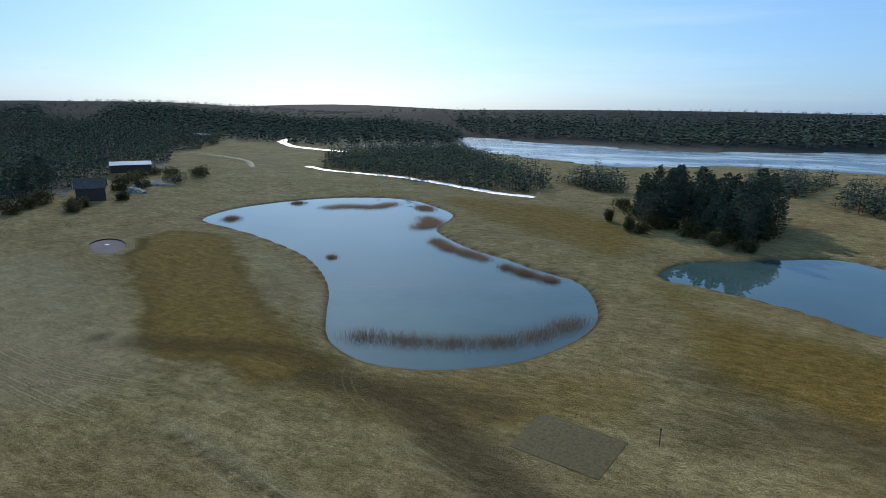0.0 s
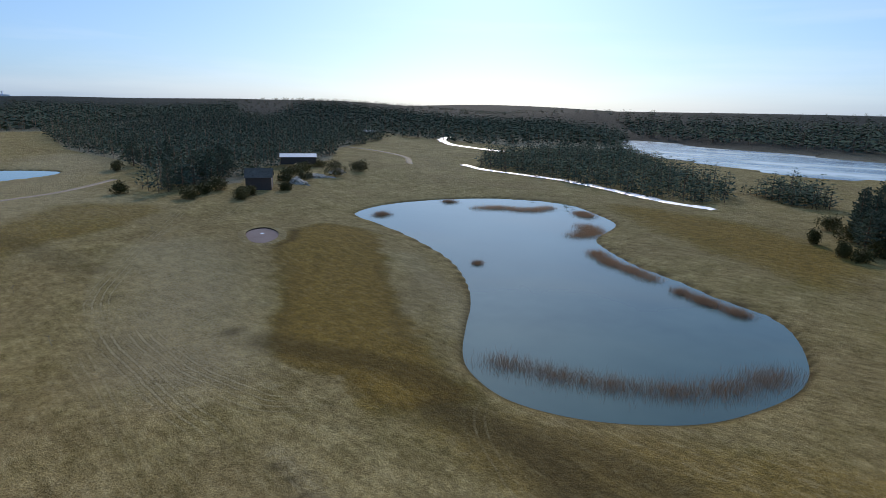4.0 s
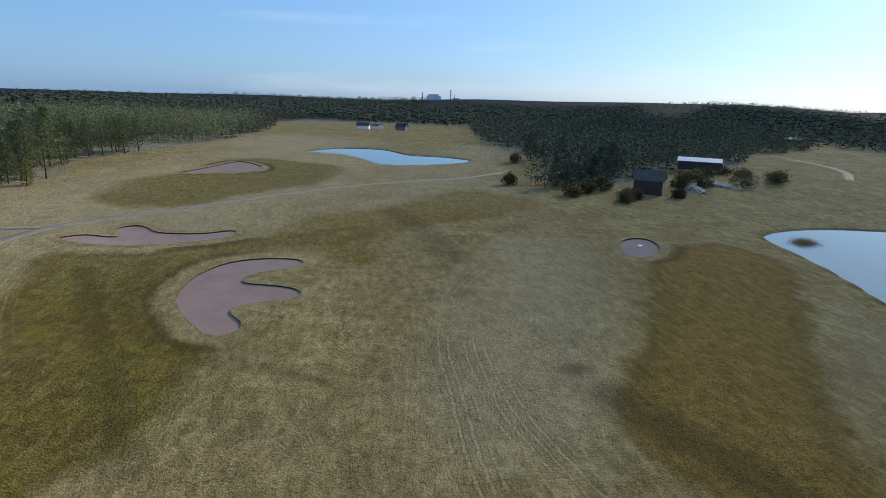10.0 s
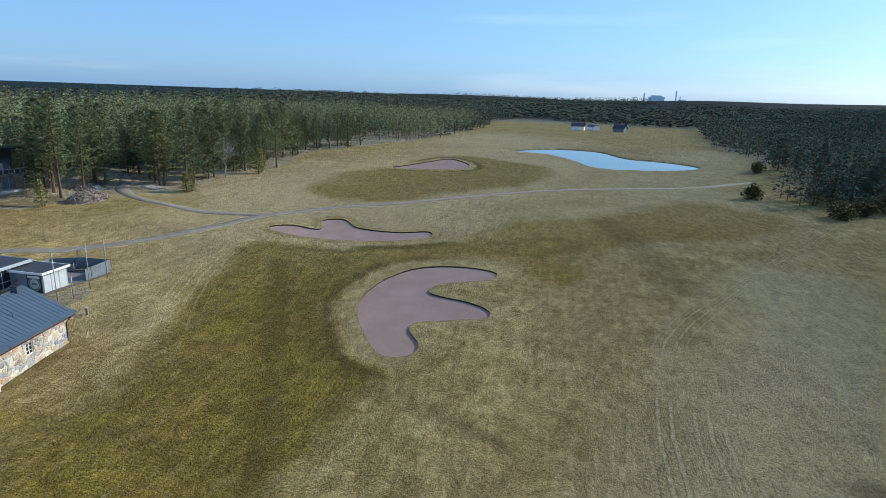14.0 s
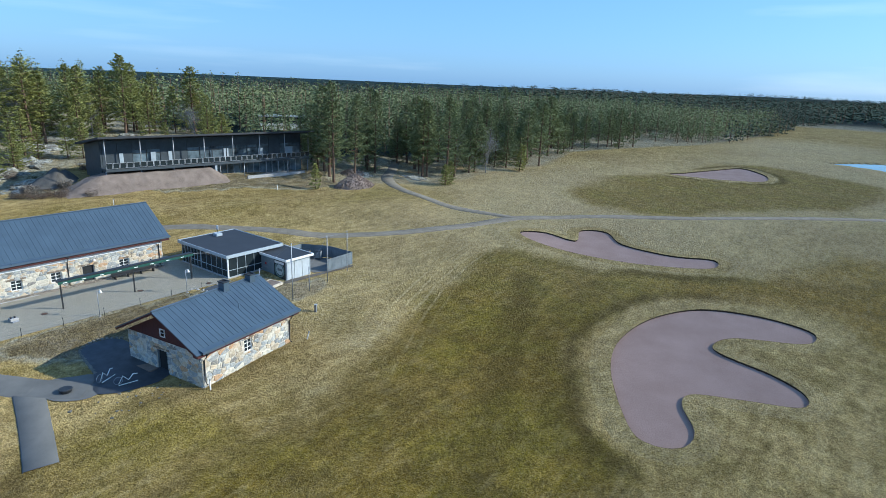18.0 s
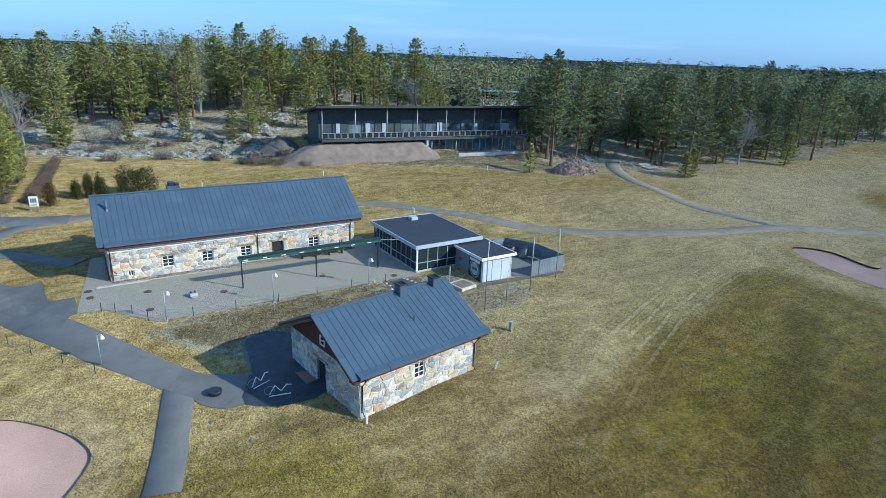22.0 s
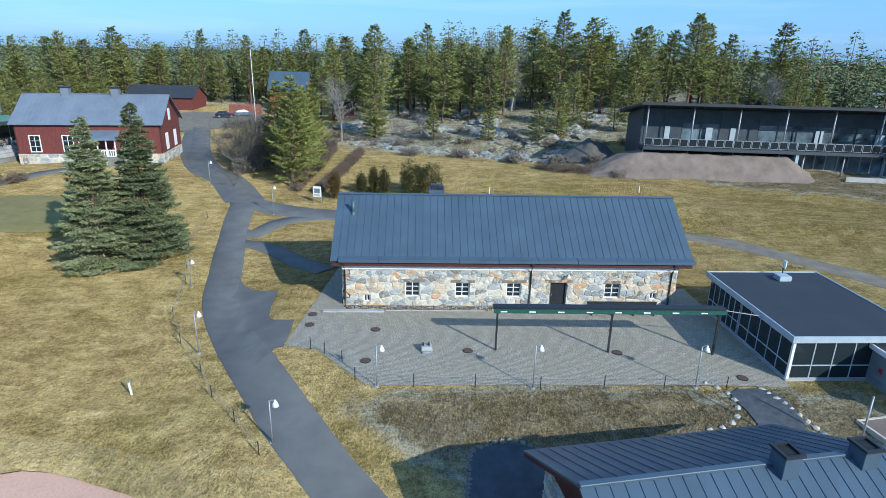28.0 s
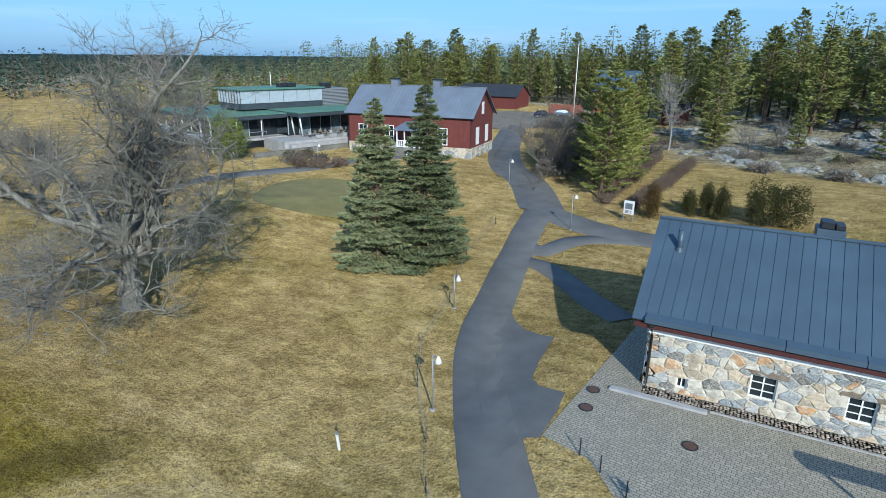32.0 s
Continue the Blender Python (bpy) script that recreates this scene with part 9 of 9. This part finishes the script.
for k in range(46):
    a = k / 45
    b = min(1.0, k / 26)
    x, y = (7.75 + 0.6 * b / 0.6, -20.4 + 4.7 * b / 0.6) if b < 0.6 else (8.35 + 3.9 * (b - 0.6) / 0.4, -15.7 + 0.75 * math.sin(math.pi * (b - 0.6) / 0.4))
    if k > 35:
        q = (k - 36) / 9
        x, y = 25.5 + 1.6 * q, -11.6 - 4.0 * q
    elif k > 26:
        a = 1.5 - 2.4 * (k - 27) / 8
        x, y = 20.9 + 2.5 * math.cos(a - 0.6), -12.6 + 2.1 * math.sin(a - 0.6)
    rock("edging_stone", x, y, 0.24, 0.2, 0.19, 300 + k, "small rounded granite edging stone", "edging stones", 0.1, PALE_STONE if k > 26 else ROCK, 1)
for k in range(30):
    x, y = rng_r.uniform(3.5, 12.2), rng_r.uniform(-28.2, -24.6)
    if y > -23.2 - 0.25 * (x - 3) or x < 4 and y < -26:
        continue
    s = rng_r.choice((0.07, 0.1, 0.14, 0.2))
    rock("loose_stone", x, y, s, s * 0.8, s * 0.6, 700 + k, "loose granite stone beside the yard", "loose stones", 0.1, ROCK, 1)


def gravel_bank():
    """The embankment of crushed stone in front of the clubhouse's west half."""
    ang = math.atan2(34.0 - 39.6, 78.2 - 36.2)
    ca, sa = math.cos(ang), math.sin(ang)
    nu, nv = 88, 28
    v, f = [], []
    for i in range(nu + 1):
        u = -14 + 37 * i / nu
        fall = smooth((u + 9) / 9.0) * min(1.0, max(0.0, (23 - u) / 3.6))
        for j in range(nv + 1):
            w = 2.2 - 5.4 * j / nv
            x, y = 36.2 + ca * u - sa * w, 39.6 + sa * u + ca * w
            g = ground(x, y) - 0.15
            top = 5.6 + 0.16 * noise.noise(Vector((u * 0.4, w * 0.4, 3)))
            k = 1 - min(1.0, max(0.0, (-0.3 - w) / 2.5))
            v.append((x, y, g + max(0.0, (top - g)) * fall * k + 0.16 * noise.noise(Vector((u, w, 1))) + 0.12 * noise.noise(Vector((2.3 * u, 2.3 * w, 5)))))
    for i in range(nu):
        for j in range(nv):
            a = i * (nv + 1) + j
            f.append((a, a + 1, a + nv + 2, a + nv + 1))
    tagged(new("gravel_bank", mesh_from("gravel_bank", v, f, RED_GRAVEL, True)), "reddish crushed stone bank below the clubhouse balcony", "bank", kind="structure")


gravel_bank()


def shaded_mound(x, y, sx, sy, sz):
    """A low heap of soil and rock."""
    v, f, n, m = [], [], 30, 9
    for j in range(m + 1):
        for i in range(n):
            a, r = i * 2 * math.pi / n, j / m
            px, py = math.cos(a) * r * sx, math.sin(a) * r * sy
            v.append((px, py, sz * (0.5 + 0.5 * math.cos(math.pi * r)) - 0.3 + (1 - r * r) * 1.5 * noise.noise(Vector((px * 0.6, py * 0.6, 2))) + 0.6 * (1 - r) * noise.noise(Vector((px * 1.7, py * 1.7, 4)))))
    for j in range(m):
        f += [(j * n + i, (j + 1) * n + i, (j + 1) * n + (i + 1) % n, j * n + (i + 1) % n) for i in range(n)]
    # The clubhouse's shadow on this heap is painted in as a darker colour
    ob = new("earth_mound", mesh_from("earth_mound", v, f, gravel_material("soil_and_rock_shaded", (0.045, 0.042, 0.038), (0.15, 0.14, 0.125)), True))
    ob.location = (x, y, ground(x, y))
    tagged(ob, "soil and rock mound, shade painted in, by the clubhouse end", "mound", kind="structure")


shaded_mound(31.5, 48.5, 6.0, 3.6, 2.6)
BROKEN = gravel_material("broken_red_granite", (0.17, 0.125, 0.10), (0.38, 0.30, 0.25))


def rubble(x, y, sx, sy, sz, count, seed):
    """A heap of broken stones."""
    rng = random.Random(seed)
    s = Soup()
    for k in range(count):
        w, r = rng.uniform(0, 6.283), math.sqrt(rng.random())
        c = Vector((math.cos(w) * r * sx, math.sin(w) * r * sy, sz * (1 - r) ** 0.9 + rng.uniform(-0.08, 0.08)))
        e = rng.uniform(0.12, 0.3)
        v = [c + Vector((rng.gauss(0, 1), rng.gauss(0, 1), rng.gauss(0, 1))).normalized() * e for _ in range(5)]
        s.add((v, [(0, 1, 2), (0, 2, 3), (0, 3, 4), (0, 4, 1), (1, 4, 2), (2, 4, 3)]))
    ring = [Vector((math.cos(a) * sx, math.sin(a) * sy, -0.4)) for a in np.linspace(0, 6.283, 17)[:16]]
    s.add((ring + [Vector((0, 0, sz * 0.95))], [(k, (k + 1) % 16, 16) for k in range(16)]))
    ob = new("rubble_pile", s.mesh("rubble_pile", BROKEN))
    ob.location = (x, y, ground(x, y))
    return tagged(ob, "pile of reddish broken stone at the wood edge", "rubble", kind="stuff")


rubble(78, 19.0, 5.2, 3.4, 2.9, 900, 402)
rubble(88, 30.0, 4.0, 3.0, 1.6, 400, 403)
wc = thing("white_hut", (28.4, 109.6, ground(28.4, 109.6)), 0, "small white transformer hut among the pines", "hut")
part("body", box(-0.6, 0.6, -0.6, 0.6, -0.6, 3.5, 0.04), WHITE, wc)
part("roof", box(-0.72, 0.72, -0.72, 0.72, 3.5, 3.65, 0.02), STEEL, wc)
gh = thing("house", (117.0, 93.0, ground(117, 93) + 1.2), -35, "low pale house with broad windows among the pines", "house")
part("base", box(-7, 7, -3, 3, -3.0, 0.9), WHITE, gh)
for k in range(6):
    part("window", box(-6.9 + 2.3 * k, -4.8 + 2.3 * k, -2.95, -2.85, 0.92, 3.0), GLASS, gh)
part("wall", box(-6.9, 6.9, -2.8, 2.9, 0.9, 3.05), GREY_BOARDS, gh)
part("roof", box(-7.6, 7.6, -3.8, 3.6, 3.06, 3.4, 0.04), LIGHT_PANEL, gh)
sheet("putting_green", curve_closed([(-43, 16.5), (-46.5, 26), (-40, 29.5), (-30, 25), (-31, 18)], 4), plain("short_green_turf", (0.20, 0.168, 0.055), 0.95, 0, 0.5, 0.18, 0.2), 0.04, "smooth olive putting green below the restaurant", "green")

# ---- reeds, snow and ice by the water ----
def reeds(name, line, wide, count, seed, label, tall=1.5):
    rng = np.random.default_rng(seed)
    count = int(count * 3.9)
    ln = curve_open(line, 0.5) if len(line) > 1 else np.array(line, float)
    wgt = 0.12 + np.abs(np.sin(np.arange(len(ln)) * 0.21 + seed)) ** 1.5 + 0.4 * rng.random(len(ln))
    k = rng.choice(len(ln), count, p=wgt / wgt.sum())
    p = ln[k] + rng.normal(0, wide / 2.2, (count, 2))
    h = tall * rng.uniform(0.2, 1.0, count)
    lean = rng.normal(0, 0.3, (count, 2)) * h[:, None]
    w = rng.uniform(0, 3.14, count)
    d_ = np.column_stack([np.cos(w), np.sin(w)]) * 0.013
    z0 = np.full(count, -4.9)
    v = np.stack([np.column_stack([p - d_, z0]), np.column_stack([p + d_, z0]), np.column_stack([p + lean, z0 + 0.15 + h])], 1).reshape(-1, 3)
    return tagged(new(name, np_mesh(name, v, np.arange(3 * count).reshape(-1, 3), REED)), label, "reeds", kind="stuff")


reeds("reeds", [(-14.4, -128.7), (-20.6, -130.4), (-26.2, -132.6), (-33.7, -136.6), (-39.8, -142), (-43.4, -150), (-45.6, -157)], 3.8, 3600, 1, "brown dry reeds standing along the pond shore", 1.25)
reeds("reeds", [(73, -226), (68, -233), (59, -236.5), (57, -247)], 4.0, 2600, 2, "brown dry reeds at the pond's far end")
reeds("reeds", [(24.5, -212), (23.2, -219.7), (30, -228)], 4.5, 2200, 3, "brown dry reeds by the far shore")
reeds("reeds", [(10, -199), (2.8, -193), (-5.4, -189.8), (-11, -187)], 2.8, 2400, 4, "brown dry reeds by the far shore")
reeds("reeds", [(-18.5, -182.8), (-26.3, -179.5), (-33, -177.5)], 2.2, 1800, 5, "brown dry reeds by the far shore")
reeds("reeds", [(84.4, -189), (86, -192)], 3.0, 700, 6, "small reed tuft in the pond")
reeds("reeds", [(22.7, -167.5), (24, -169)], 1.6, 350, 7, "small reed tuft in the pond", 1.0)
reeds("reeds", [(90.4, -227), (88, -230)], 2.5, 500, 8, "small reed tuft in the pond")
reeds("reeds", [(37.7, -242.6), (44, -247)], 3.5, 1200, 9, "brown dry reeds by the far shore")
SNOW = plain("old_snow_ice", (0.72, 0.76, 0.80), 0.5, 0, 0.3, 0.15, 0.2)
ribbon("brook", [(175, -330), (150, -320), (126, -318), (94, -314.5), (62, -304), (32, -291), (12, -286)], 5.0, SNOW, 0.3, "brook with a strip of old ice", "brook", 1.2)
ribbon("brook", [(225, -432), (256, -438), (301, -453), (347, -487), (372, -520)], 8.0, SNOW, 0.4, "icy brook between the fields", "brook", 1.8)
ribbon("road", [(520, -8), (430, 2), (380, 5), (330, 2)], 7.0, GRAVEL, 0.2, "pale distant road at the wood", "road", 0.3)
ribbon("track", [(190, -300), (230, -330), (290, -345), (330, -330)], 4.0, GRAVEL, 0.1, "pale field track", "road", 0.3)

# ---- the far power plant ----
pp = thing("power_plant", (4220, -650, 20), 0, "distant pale industrial plant with chimneys on the horizon", "plant")
# Distance haze is painted in by a paler concrete colour
HAZY = plain("haze_pale_concrete", (0.74, 0.76, 0.78), 0.9, 0, 0.01, 0.05, 0)
part("boiler_house", Soup().box(-40, 40, -46, 46, -60, 22).box(-40, 40, -30, 34, 22, 32).mesh("boiler_house", HAZY), None, pp)
part("annex", Soup().box(-30, 30, -180, -140, -60, 10).mesh("annex", HAZY), None, pp)
for y, t in ((-122, 66), (80, 44), (-150, 30)):
    part("chimney", Soup().tube([(0, y, -60), (0, y, t)], [6, 4.5], 10).mesh("chimney", HAZY), None, pp)

lay_stones()
